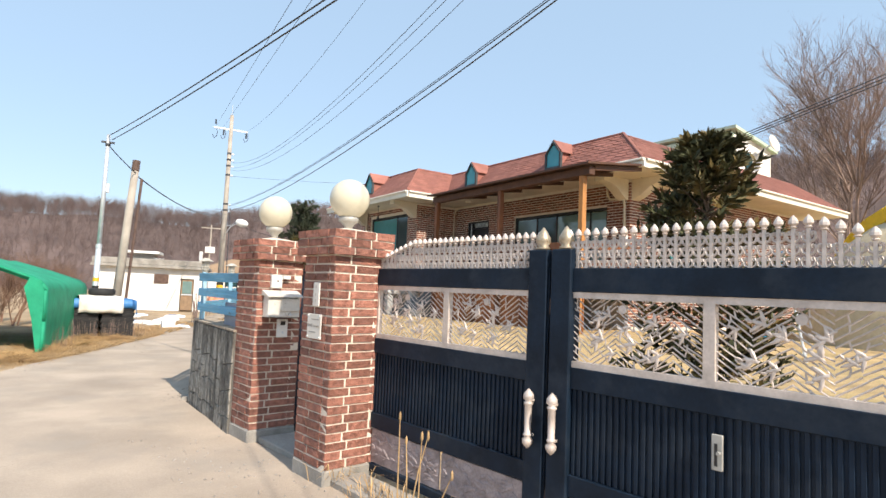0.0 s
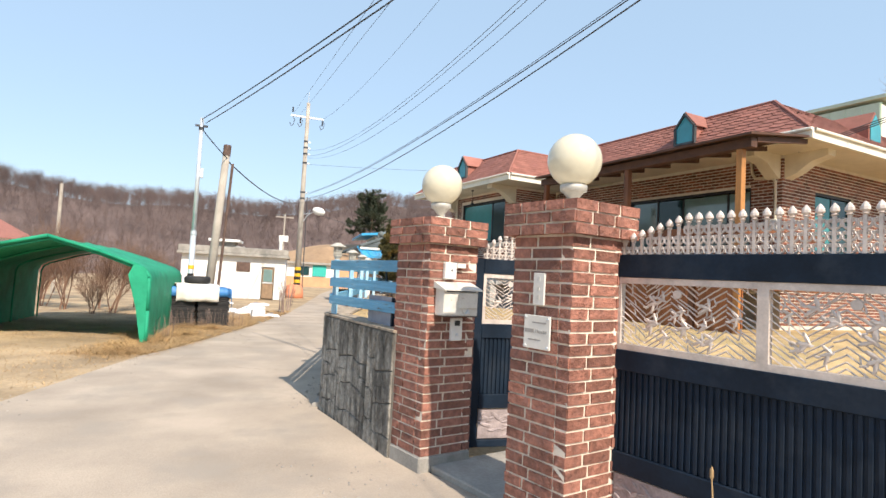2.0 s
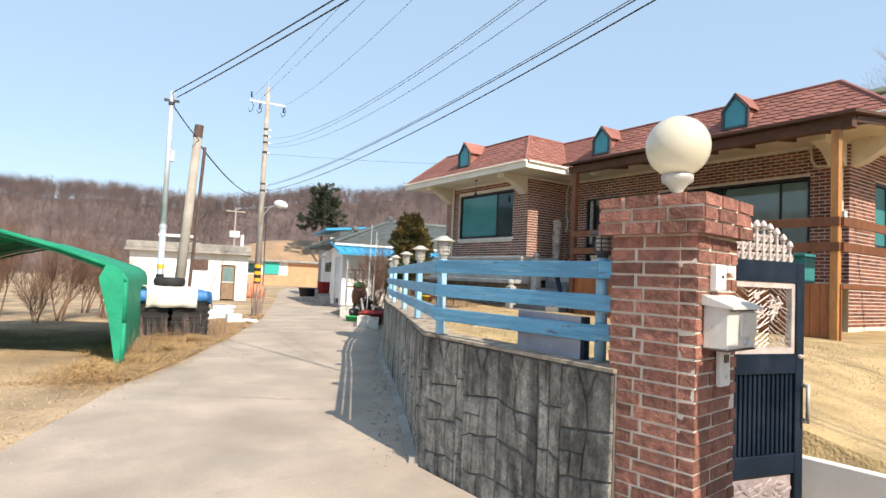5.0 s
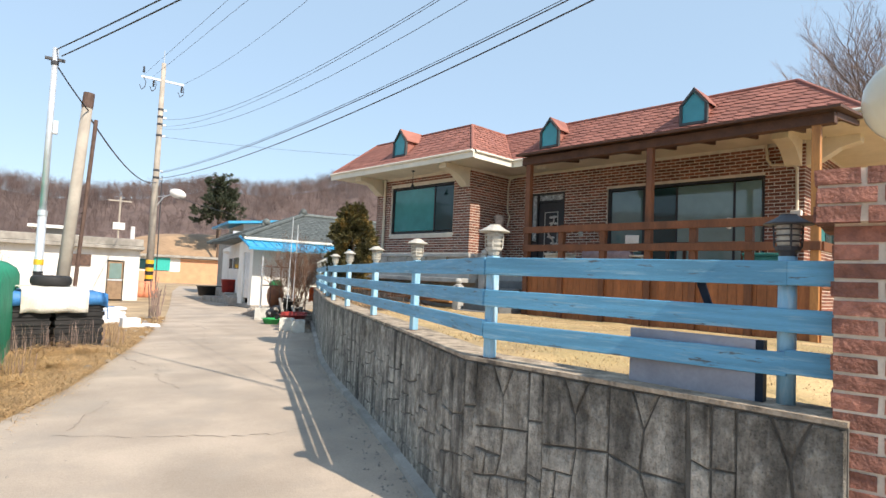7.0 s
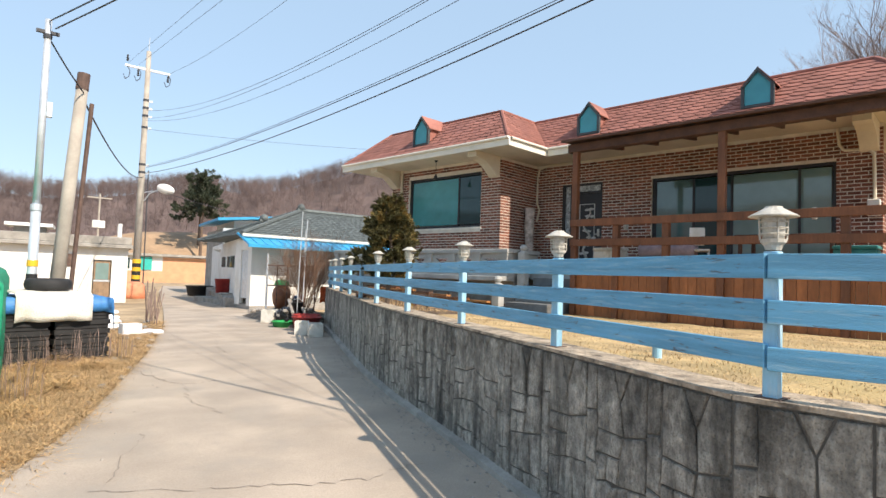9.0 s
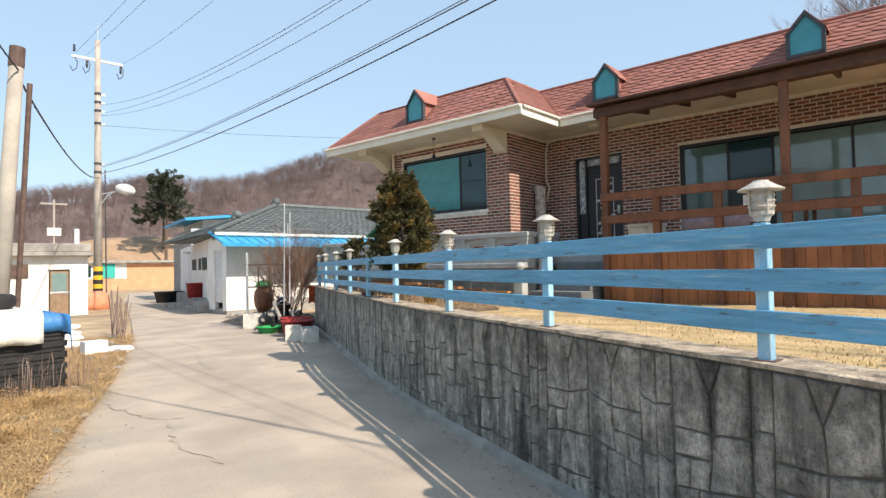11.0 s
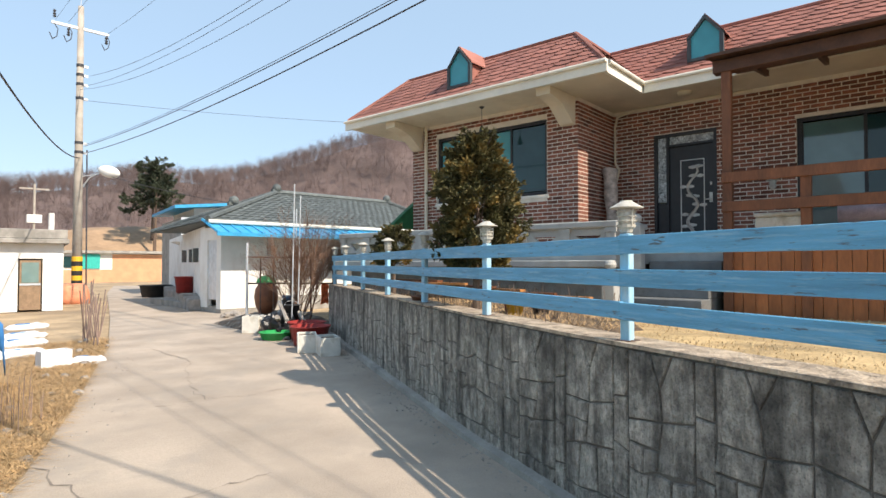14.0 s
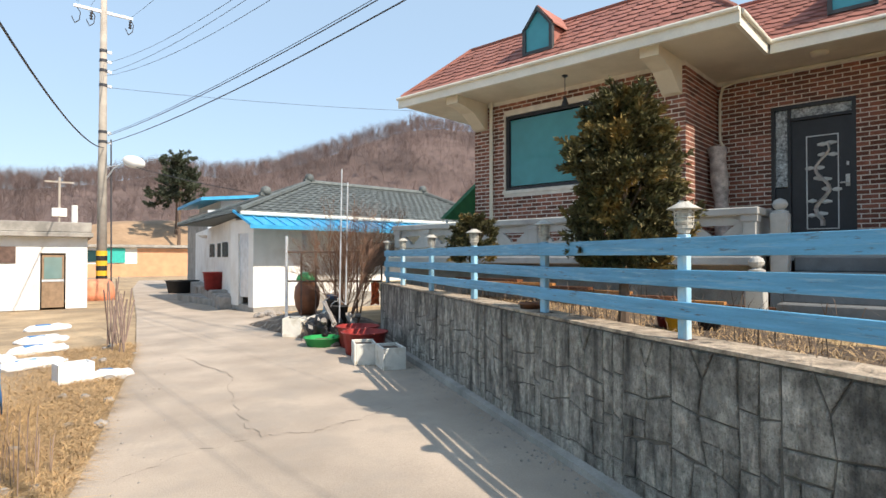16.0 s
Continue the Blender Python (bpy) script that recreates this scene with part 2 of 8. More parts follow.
M_YELLOW = mat("yellow_stripe", (0.75, 0.45, 0.03), 0.6, 0.1)
M_WIRE = mat("cable_black", (0.045, 0.047, 0.055), 0.6, 0.1)
M_TILE = mat("grey_roof_tile", (0.115, 0.135, 0.135), 0.7, 0.2, 6, 50, 0.3, piece=0.25)
M_SKYBLUE = mat("blue_sheet_metal", (0.03, 0.33, 0.60), 0.45, 0.12, 4, 40, 0.1)
M_TARPBLUE = mat("blue_tarpaulin", (0.04, 0.20, 0.48), 0.5, 0.2, 5, 40, 0.4, dist=0.02)
M_TARPW = mat("white_sacking", (0.72, 0.69, 0.62), 0.8, 0.12, 4, 40, 0.5, dist=0.02)
M_SNOW = mat("white_sack", (0.80, 0.82, 0.85), 0.8, 0.05, 4, 30, 0.4, dist=0.02)
M_BARK = mat("bark", (0.135, 0.095, 0.07), 0.95, 0.25, 8, 40, 0.5)
M_TWIG = mat("bare_twigs", (0.27, 0.195, 0.165), 0.95, 0.25, 3, 20, 0, piece=0.35)
# Woods and hill browns are greyed: distance haze is put into their colours.
M_WOODS = mat("leafless_woods", (0.165, 0.12, 0.112), 0.97, 0.25, 0.03, 0.6, 0, piece=0.3)
M_HILL = mat("leaf_litter_hill", (0.135, 0.096, 0.087), 0.98, 0.35, 0.06, 0.8, 0)
M_MOUND = mat("tan_slope", (0.33, 0.22, 0.135), 0.98, 0.2, 0.3, 2, 0.4, stain=(0.28, 0.19, 0.12), stain_scale=0.2, dist=0.1)
M_LEAF = mat("yew_needles", (0.105, 0.095, 0.032), 0.75, 0.4, 3, 30, 0, piece=0.6, stain=(0.34, 0.205, 0.05), stain_scale=3.0, stain_at=(0.52, 0.66))
M_PINE = mat("pine_needles", (0.05, 0.066, 0.038), 0.8, 0.3, 0.4, 10, 0, piece=0.4)
M_REDPOT = mat("red_plastic", (0.33, 0.035, 0.03), 0.5, 0.2, 6, 40, 0.1)
M_STYRO = mat("dirty_foam_box", (0.66, 0.65, 0.60), 0.85, 0.12, 5, 60, 0.3, stain=(0.45, 0.42, 0.35), stain_scale=4)
M_GREENP = mat("green_plastic", (0.02, 0.32, 0.09), 0.45, 0.15, 6, 40, 0.1)
M_TERRA = mat("brown_jar", (0.20, 0.075, 0.035), 0.45, 0.2, 6, 40, 0.1)
M_ORANGEW = mat("orange_wall_paint", (0.62, 0.33, 0.19), 0.85, 0.1, 1.5, 30, 0.1)
M_SALMON = mat("salmon_sheet", (0.66, 0.26, 0.15), 0.7, 0.18, 5, 40, 0.4, dist=0.02)
M_AQUA = mat("pale_green_cladding", (0.50, 0.63, 0.48), 0.7, 0.08, 1, 30, 0.1)
M_YTENT = mat("yellow_fabric", (0.75, 0.50, 0.03), 0.7, 0.12)
M_TENT = mat("beige_fabric", (0.50, 0.42, 0.29), 0.8, 0.12)
M_ROCK = mat("garden_rock", (0.33, 0.30, 0.27), 0.95, 0.25, 5, 40, 0.7, dist=0.02)
M_PLAQUE = mat("stainless_plaque", (0.72, 0.70, 0.66), 0.4, 0.08, 4, 60, 0.05, metal=0.15)
M_NET = mat("green_net", (0.012, 0.13, 0.05), 0.8, 0.2, 6, 60, 0.3)
M_INK = mat("plaque_ink", (0.33, 0.31, 0.29), 0.7, 0.1)
M_FAINT = mat("faded_plate_ink", (0.56, 0.54, 0.50), 0.6, 0.1)


# ---- building helpers ----
def part(name, bm, material, parent, label="", smooth=False):
    me = bpy.data.meshes.new(name)
    bm.to_mesh(me)
    bm.free()
    me.materials.append(material)
    if smooth:
        me.polygons.foreach_set("use_smooth", [True] * len(me.polygons))
    ob = new(name, me)
    ob.parent = parent
    if label:
        ob["label"] = label
    return ob


def solid(name, bm, material, label="", category="", group="", kind="", at=None, smooth=False):
    ob = part(name, bm, material, None, "", smooth)
    if at is not None:
        ob.matrix_world = at
    return tagged(ob, label, category, group, kind)


def thing(name, at, label, category, group="", kind=""):
    ob = new(name)
    ob.empty_display_size = 0.1
    ob.matrix_world = at
    return tagged(ob, label, category, group, kind)


def raw(name, verts, faces, material, parent=None, label=""):
    me = bpy.data.meshes.new(name)
    me.from_pydata([tuple(v) for v in verts], [], faces)
    me.materials.append(material)
    ob = new(name, me)
    ob.parent = parent
    if label:
        ob["label"] = label
    return ob


def box(bm, x0, x1, y0, y1, z0, z1, bev=0.0):
    r = bmesh.ops.create_cube(bm, size=1, matrix=Matrix.Translation(((x0 + x1) / 2, (y0 + y1) / 2, (z0 + z1) / 2)) @ Matrix.Diagonal((abs(x1 - x0), abs(y1 - y0), abs(z1 - z0), 1)))
    if bev:
        es = list({e for v in r["verts"] for e in v.link_edges})
        bmesh.ops.bevel(bm, geom=es, offset=bev, segments=1, affect="EDGES", clamp_overlap=True)
    return bm


def B(*a, bev=0.0):
    return box(bmesh.new(), *a, bev=bev)


def tube(bm, p0, p1, r0, r1=None, n=8, caps=True):
    p0, p1 = Vector(p0), Vector(p1)
    d = p1 - p0
    m = Matrix.Translation((p0 + p1) / 2) @ d.to_track_quat("Z", "Y").to_matrix().to_4x4()
    bmesh.ops.create_cone(bm, cap_ends=caps, segments=n, radius1=r0, radius2=r0 if r1 is None else r1, depth=d.length, matrix=m)
    return bm


def T(*a, **k):
    return tube(bmesh.new(), *a, **k)


def lathe(bm, prof, n=16, at=(0, 0, 0)):
    """Turn a profile of (radius, height) about the vertical."""
    rings = []
    for r, z in prof:
        rings.append([bm.verts.new((at[0] + r * math.cos(2 * math.pi * i / n), at[1] + r * math.sin(2 * math.pi * i / n), at[2] + z)) for i in range(n)])
    for a, b in zip(rings, rings[1:]):
        for i in range(n):
            bm.faces.new((a[i], a[(i + 1) % n], b[(i + 1) % n], b[i]))
    bm.faces.new(rings[0][::-1])
    bm.faces.new(rings[-1])
    return bm


def prism(bm, pts, d, m=None):
    """Extrude a flat polygon of points by the vector d."""
    a = [bm.verts.new(Vector(p)) for p in pts]
    b = [bm.verts.new(Vector(p) + Vector(d)) for p in pts]
    n = len(pts)
    bm.faces.new(a[::-1])
    bm.faces.new(b)
    for i in range(n):
        bm.faces.new((a[i], a[(i + 1) % n], b[(i + 1) % n], b[i]))
    bmesh.ops.recalc_face_normals(bm, faces=bm.faces)
    return bm


def sheet(name, pts_left, pts_right, thick, material, label, category, kind="structure", zf=None):
    """A strip of ground between two polylines."""
    verts, faces = [], []
    k = 6
    for a, b in zip(pts_left, pts_right):
        for i in range(k + 1):
            f = i / k
            x, y = a[0] + (b[0] - a[0]) * f, a[1] + (b[1] - a[1]) * f
            verts.append((x, y, (zf(x, y) if zf else 0) + thick))
    for j in range(len(pts_left) - 1):
        for i in range(k):
            a = j * (k + 1) + i
            faces.append((a, a + 1, a + k + 2, a + k + 1))
    ob = raw(name, verts, faces, material)
    return tagged(ob, label, category, kind=kind)


def lerp(a, b, f):
    return a + (b - a) * f


R = random.Random(7)


# ---- ground ----
def ground_z(x, y):
    return -0.006 * min(max(y - 14, 0), 40)


def ground():
    xs = [-900, -300, -120, -60, -30, -16, -10] + [-7 + 0.5 * i for i in range(26)] + [7, 9, 12, 16, 22, 32, 60, 120, 300, 900]
    ys = [-900, -300, -100, -40, -15, -6] + [0.5 * i - 3 for i in range(70)] + [34, 38, 44, 54, 70, 120, 300, 900]
    verts, faces = [], []
    for y in ys:
        for x in xs:
            z = ground_z(x, y) - 0.03
            if -9 < x < 6 and 0 < y < 30:
                z += 0.025 * noise.noise((x * 0.9, y * 0.9, 0)) + 0.012 * noise.noise((x * 3, y * 3, 2))
            verts.append((x, y, z))
    w = len(xs)
    for j in range(len(ys) - 1):
        for i in range(w - 1):
            a = j * w + i
            faces.append((a, a + 1, a + w + 1, a + w))
    tagged(raw("ground", verts, faces, M_DIRT), "dry brown bare earth ground with dead grass", "ground", kind="structure")


ground()
ROAD_L = [(-6, -25), (-4.6, -8), (-3.9, 0), (-3.1, 5), (-2.4, 8.6), (-1.5, 11.75), (-0.78, 13.4), (0.0, 15.7), (0.6, 17.5), (1.3, 19.9), (2.05, 22.4), (3.6, 29), (5.5, 37.5), (7.6, 47), (11, 60)]
ROAD_R = [(2.9, -25), (2.8, -8), (2.45, 0), (1.9, 3.2), (1.55, 4.7), (0.93, 6.2), (0.66, 7.9), (1.15, 9.2), (1.75, 10.9), (2.45, 12.9), (3.6, 15.8), (4.95, 19.3), (6.6, 27.6), (9.0, 38.5), (13.5, 58)]
sheet("road", ROAD_L, ROAD_R, 0.004, M_ROAD, "worn pale concrete village road with hairline cracks", "road", zf=ground_z)


def crack(pts, wdt=0.012):
    verts, faces = [], []
    q = []
    for a, b in zip(pts, pts[1:]):
        for i in range(8):
            f = i / 8
            q.append((lerp(a[0], b[0], f) + R.uniform(-0.045, 0.045), lerp(a[1], b[1], f) + R.uniform(-0.045, 0.045)))
    for k, (x, y) in enumerate(q):
        w2 = wdt * R.uniform(0.1, 0.62)
        z = ground_z(x, y) + 0.008
        verts += [(x - w2, y - w2 * 0.6, z), (x + w2, y + w2 * 0.6, z)]
    for k in range(len(q) - 1):
        faces.append((2 * k, 2 * k + 1, 2 * k + 3, 2 * k + 2))
    return verts, faces


def cracks():
    V, Fc = [], []
    for pts, w in ((((2.56, 21.6), (2.61, 20.1), (2.13, 18.7), (1.87, 17.8), (1.77, 17.15), (2.21, 17.0), (2.57, 17.05), (3.2, 17.2)), 0.016), (((0.59, 16.86), (1.18, 17.15), (1.77, 17.15)), 0.012),
                   (((0.06, 16.16), (0.21, 15.0), (0.39, 14.5), (0.98, 14.6), (1.33, 14.6)), 0.014), (((0.39, 14.5), (0.2, 13.6), (0.3, 12.7)), 0.009), (((-1.07, 11.25), (-0.51, 10.9), (-0.03, 10.63), (0.52, 10.42), (1.2, 10.5)), 0.013),
                   (((-0.97, 11.3), (-0.67, 12.05), (-0.45, 12.6)), 0.01), (((1.3, 20.0), (2.6, 21.0), (4.4, 21.3)), 0.01), (((-2.6, 7.0), (-1.2, 7.7), (0.4, 8.2)), 0.008), (((-3, 4.2), (-1, 5.5), (0.6, 6.4)), 0.008)):
        v, f = crack(pts, w)
        Fc += [tuple(i + len(V) for i in q) for q in f]
        V += v
    tagged(raw("road_cracks", V, Fc, M_CRACK), "thin dark cracks across the concrete road", "crack", kind="stuff")


cracks()

# ---- house ----
H = pose(0, 0, 0, 0, 0, 6.5)
FLOOR = 1.65
WU, MU = 9.5, 10.95
house = thing("house", H, "single-storey brown brick house with red shingle roof", "house")


def brick_wall(name, plane, fixed, a0, a1, z0, z1, holes, parent, facing, own=0, mat_b=M_HBRICK):
    """Running-bond bricks proud of a wall. plane 'u': wall at u=fixed running in v; 'v': wall at v=fixed running in u."""
    L, Hh, J = 0.184, 0.051, 0.016
    verts, faces, singles = [], [], []
    row = 0
    z = z0
    while z + Hh <= z1 + 0.001:
        a = a0 - (0.1 if row % 2 else 0.0)
        while a < a1:
            s, e = max(a, a0), min(a + L, a1)
            a += L + J
            if e - s < 0.03:
                continue
            segs = [(s, e)]
            for h0, h1, hz0, hz1 in holes:
                if z + Hh > hz0 and z < hz1:
                    nxt = []
                    for p, q in segs:
                        if q <= h0 or p >= h1:
                            nxt.append((p, q))
                        else:
                            if h0 - p > 0.02:
                                nxt.append((p, h0))
                            if q - h1 > 0.02:
                                nxt.append((h1, q))
                    segs = nxt
            for p, q in segs:
                d = facing * (0.005 + R.uniform(-0.001, 0.001))
                base = fixed - facing * 0.004
                if plane == "u":
                    c = [(base, p, z), (base, q, z), (base, q, z + Hh), (base, p, z + Hh)]
                    o = [(fixed + d, y, zz) for _, y, zz in c]
                else:
                    c = [(p, base, z), (q, base, z), (q, base, z + Hh), (p, base, z + Hh)]
                    o = [(x, fixed + d, zz) for x, _, zz in c]
                if len(singles) < own and q - p > 0.15:
                    singles.append(c + o)
                else:
                    k = len(verts)
                    verts += c + o
                    faces += [(k + 4, k + 5, k + 6, k + 7), (k, k + 1, k + 5, k + 4), (k + 1, k + 2, k + 6, k + 5), (k + 2, k + 3, k + 7, k + 6), (k + 3, k, k + 4, k + 7)]
        z += Hh + J
        row += 1
    if verts:
        tagged(raw(name, verts, faces, mat_b, parent), kind="stuff")
    F5 = [(4, 5, 6, 7), (0, 1, 5, 4), (1, 2, 6, 5), (2, 3, 7, 6), (3, 0, 4, 7)]
    for s in singles:
        raw("brick", s, F5, mat_b, parent)


# wall cores with through openings, built from slabs
WIN1 = (15.98, 18.55, 2.68, 4.02)
DOOR = (13.56, 14.62, FLOOR, 3.76)
WIN2 = (9.07, 12.40, FLOOR + 0.25, 3.72)
WALL_TOP = 4.32


def slab_wall(bm, u0, u1, v0, v1, z0, z1, hole):
    h0, h1, a, b = hole
    for q in ((v0, h0, z0, z1), (h1, v1, z0, z1), (h0, h1, b, z1)):
        box(bm, u0, u1, q[0], q[1], q[2], q[3])
    if a > z0 + 0.01:
        box(bm, u0, u1, h0, h1, z0, a)


bm = bmesh.new()
slab_wall(bm, WU, WU + 0.25, 15.38, 19.22, 0.6, WALL_TOP, WIN1)
wall_wing = part("wall_wing", bm, M_HMORTAR, house)
bm = bmesh.new()
slab_wall(bm, MU, MU + 0.25, 12.9, 15.63, 0.6, WALL_TOP, DOOR)
part("wall_entrance", bm, M_HMORTAR, house)
bm = bmesh.new()
slab_wall(bm, MU, MU + 0.25, 8.42, 12.9, 0.6, WALL_TOP, WIN2)
wall_main = part("wall_main", bm, M_HMORTAR, house)
wall_wing_side = part("wall_wing_side", B(WU + 0.25, MU, 15.38, 15.63, 0.6, WALL_TOP), M_HMORTAR, house)
SW = (12.1, 13.6, 2.4, 3.7)
bm = bmesh.new()
for q in ((MU + 0.25, SW[0], 0.6, WALL_TOP), (SW[1], 19, 0.6, WALL_TOP), (SW[0], SW[1], SW[3], WALL_TOP), (SW[0], SW[1], 0.6, SW[2])):
    box(bm, q[0], q[1], 8.42, 8.67, q[2], q[3])
wall_south = part("wall_south", bm, M_HMORTAR, house)
bm = bmesh.new()
box(bm, WU + 0.25, 19, 18.97, 19.22, 0.6, WALL_TOP)
box(bm, 18.75, 19, 8.67, 18.97, 0.6, WALL_TOP)
part("wall_back", bm, M_HMORTAR, house)
part("floor_slab", B(WU + 0.25, 18.75, 8.67, 18.97, 1.5, 1.62), M_CONC, house)
bm = bmesh.new()
box(bm, MU + 0.02, 18.75, 8.42, 19.2, WALL_TOP + 0.02, WALL_TOP + 0.1)
box(bm, WU + 0.02, MU + 0.02, 15.4, 19.2, WALL_TOP + 0.02, WALL_TOP + 0.1)
part("ceiling_slab", bm, M_CREAM, house)


def window(nm, plane, fixed, a0, a1, z0, z1, panes, facing=-1, sill=True):
    """A framed window; panes: (share of width, material, proud)."""
    holder = part(nm, B(*( (fixed + 0.05, fixed + 0.12, a0, a1, z0, z0 + 0.06) if plane == "u" else (a0, a1, fixed + 0.05, fixed + 0.12, z0, z0 + 0.06))), M_FRAME, house, "black framed window with tinted glass")

    def bx(d0, d1, p, q, lo, hi, bev=0.0):
        return B(fixed + d0, fixed + d1, p, q, lo, hi, bev=bev) if plane == "u" else B(p, q, fixed + d0, fixed + d1, lo, hi, bev=bev)
    part("frame_head", bx(0.05, 0.12, a0, a1, z1 - 0.06, z1), M_FRAME, holder)
    part("frame_jamb", bx(0.05, 0.12, a0, a0 + 0.06, z0 + 0.06, z1 - 0.06), M_FRAME, holder)
    part("frame_jamb", bx(0.05, 0.12, a1 - 0.06, a1, z0 + 0.06, z1 - 0.06), M_FRAME, holder)
    a = a0 + 0.06
    span = a1 - a0 - 0.12
    for share, m in panes:
        b = a + share * span
        part("pane", bx(0.085, 0.095, a + 0.02, b - 0.02, z0 + 0.08, z1 - 0.08), m, holder)
        part("mullion", bx(0.07, 0.115, b - 0.022, b + 0.022, z0 + 0.06, z1 - 0.06), M_FRAME, holder)
        a = b
    if sill:
        part("sill", bx(-0.02, 0.06, a0 - 0.04, a1 + 0.04, z0 - 0.07, z0 - 0.01, bev=0.006), M_HMORTAR, holder)
    return holder


window("wing_window", "u", WU, WIN1[0], WIN1[1], WIN1[2], WIN1[3], [(0.3, M_TEALD), (0.7, M_TEAL)])
window("terrace_window", "u", MU, WIN2[0], WIN2[1], WIN2[2], WIN2[3], [(0.16, M_CURT_SKY), (0.36, M_CURT_SKY), (0.23, M_TEALD), (0.25, M_CURTD)], sill=False)
window("south_window", "v", 8.42, SW[0], SW[1], SW[2], SW[3], [(0.5, M_TEAL), (0.5, M_TEALD)])

# brick faces
brick_wall("wing_bricks", "u", WU, 15.38, 19.22, 1.7, 4.28, [(WIN1[0] - 0.01, WIN1[1] + 0.01, WIN1[2] - 0.1, WIN1[3] + 0.09)], wall_wing, -1, own=300)
brick_wall("main_bricks", "u", MU, 8.42, 15.38, 1.7, 4.28, [DOOR, WIN2], wall_main, -1)
brick_wall("side_bricks", "v", 15.38, WU + 0.002, MU - 0.012, 1.7, 4.28, [], wall_wing_side, -1)
brick_wall("south_bricks", "v", 8.42, MU + 0.002, 19, 0.9, 4.28, [SW], wall_south, -1)
# door
door = part("front_door", B(MU + 0.05, MU + 0.11, DOOR[0], DOOR[1] - 0.24, DOOR[2], DOOR[3] - 0.22), M_FRAME, house, "black metal front door with silver cast pine panel")
bm = bmesh.new()
box(bm, MU + 0.0, MU + 0.13, DOOR[0], DOOR[0] + 0.05, DOOR[2], DOOR[3])
box(bm, MU + 0.0, MU + 0.13, DOOR[1] - 0.05, DOOR[1], DOOR[2], DOOR[3])
box(bm, MU + 0.0, MU + 0.13, DOOR[0] + 0.05, DOOR[1] - 0.05, DOOR[3] - 0.05, DOOR[3])
box(bm, MU + 0.0, MU + 0.13, DOOR[1] - 0.26, DOOR[1] - 0.22, DOOR[2], DOOR[3] - 0.05)
box(bm, MU + 0.0, MU + 0.13, DOOR[0] + 0.05, DOOR[1] - 0.26, DOOR[3] - 0.24, DOOR[3] - 0.2)
part("door_frame", bm, M_FRAME, door)
M_LACE = mat("etched_glass", (0.42, 0.45, 0.45), 0.3, 0.75, 26, 60, 0.5)
part("sidelight", B(MU + 0.07, MU + 0.08, DOOR[1] - 0.22, DOOR[1] - 0.05, DOOR[2] + 0.9, DOOR[3] - 0.05), M_LACE, door, "etched glass sidelight")
part("transom", B(MU + 0.07, MU + 0.08, DOOR[0] + 0.05, DOOR[1] - 0.26, DOOR[3] - 0.2, DOOR[3] - 0.05), M_LACE, door, "etched glass transom")
part("sidelight_panel", B(MU + 0.06, MU + 0.085, DOOR[1] - 0.22, DOOR[1] - 0.05, DOOR[2], DOOR[2] + 0.88), M_FRAME, door)
M_SILV2 = mat("dull_silver", (0.50, 0.49, 0.46), 0.4, 0.15, 10, 60, 0.2, metal=0.5)
dc = (DOOR[0] + DOOR[1] - 0.24) / 2
bm = bmesh.new()
for y0, y1, a, b in ((dc - 0.2, dc - 0.185, FLOOR + 0.25, FLOOR + 1.62), (dc + 0.185, dc + 0.2, FLOOR + 0.25, FLOOR + 1.62), (dc - 0.2, dc + 0.2, FLOOR + 0.25, FLOOR + 0.265), (dc - 0.2, dc + 0.2, FLOOR + 1.605, FLOOR + 1.62)):
    box(bm, MU + 0.035, MU + 0.05, y0, y1, a, b)
part("door_moulding", bm, M_SILV2, door, "silver moulding")
bm = bmesh.new()
px, pz = dc, FLOOR + 0.3
for i in range(14):
    qx, qz = dc + 0.09 * math.sin(i * 0.9), FLOOR + 0.3 + 0.085 * (i + 1)
    tube(bm, (MU + 0.042, px, pz), (MU + 0.042, qx, qz), 0.034 - i * 0.0012, n=5)
    if i % 2:
        for s in (-1, 1):
            bmesh.ops.create_icosphere(bm, subdivisions=1, radius=1, matrix=Matrix.Translation((MU + 0.043, qx + s * R.uniform(0.03, 0.09), qz + R.uniform(-0.02, 0.03))) @ Matrix.Diagonal((0.01, R.uniform(0.06, 0.1), 0.034, 1)))
    px, pz = qx, qz
part("cast_pine_relief", bm, M_SILV2, door, "cast silver pine tree relief")
bm = bmesh.new()
box(bm, MU + 0.02, MU + 0.05, DOOR[0] + 0.08, DOOR[0] + 0.13, FLOOR + 0.85, FLOOR + 1.02)
tube(bm, (MU - 0.02, DOOR[0] + 0.105, FLOOR + 0.9), (MU + 0.03, DOOR[0] + 0.105, FLOOR + 0.9), 0.012)
tube(bm, (MU - 0.02, DOOR[0] + 0.105, FLOOR + 0.9), (MU - 0.02, DOOR[0] + 0.19, FLOOR + 0.9), 0.012)
box(bm, MU + 0.03, MU + 0.05, DOOR[0] + 0.09, DOOR[0] + 0.12, FLOOR + 1.15, FLOOR + 1.2)
part("handle", bm, M_SILV2, door, "steel lever handle")


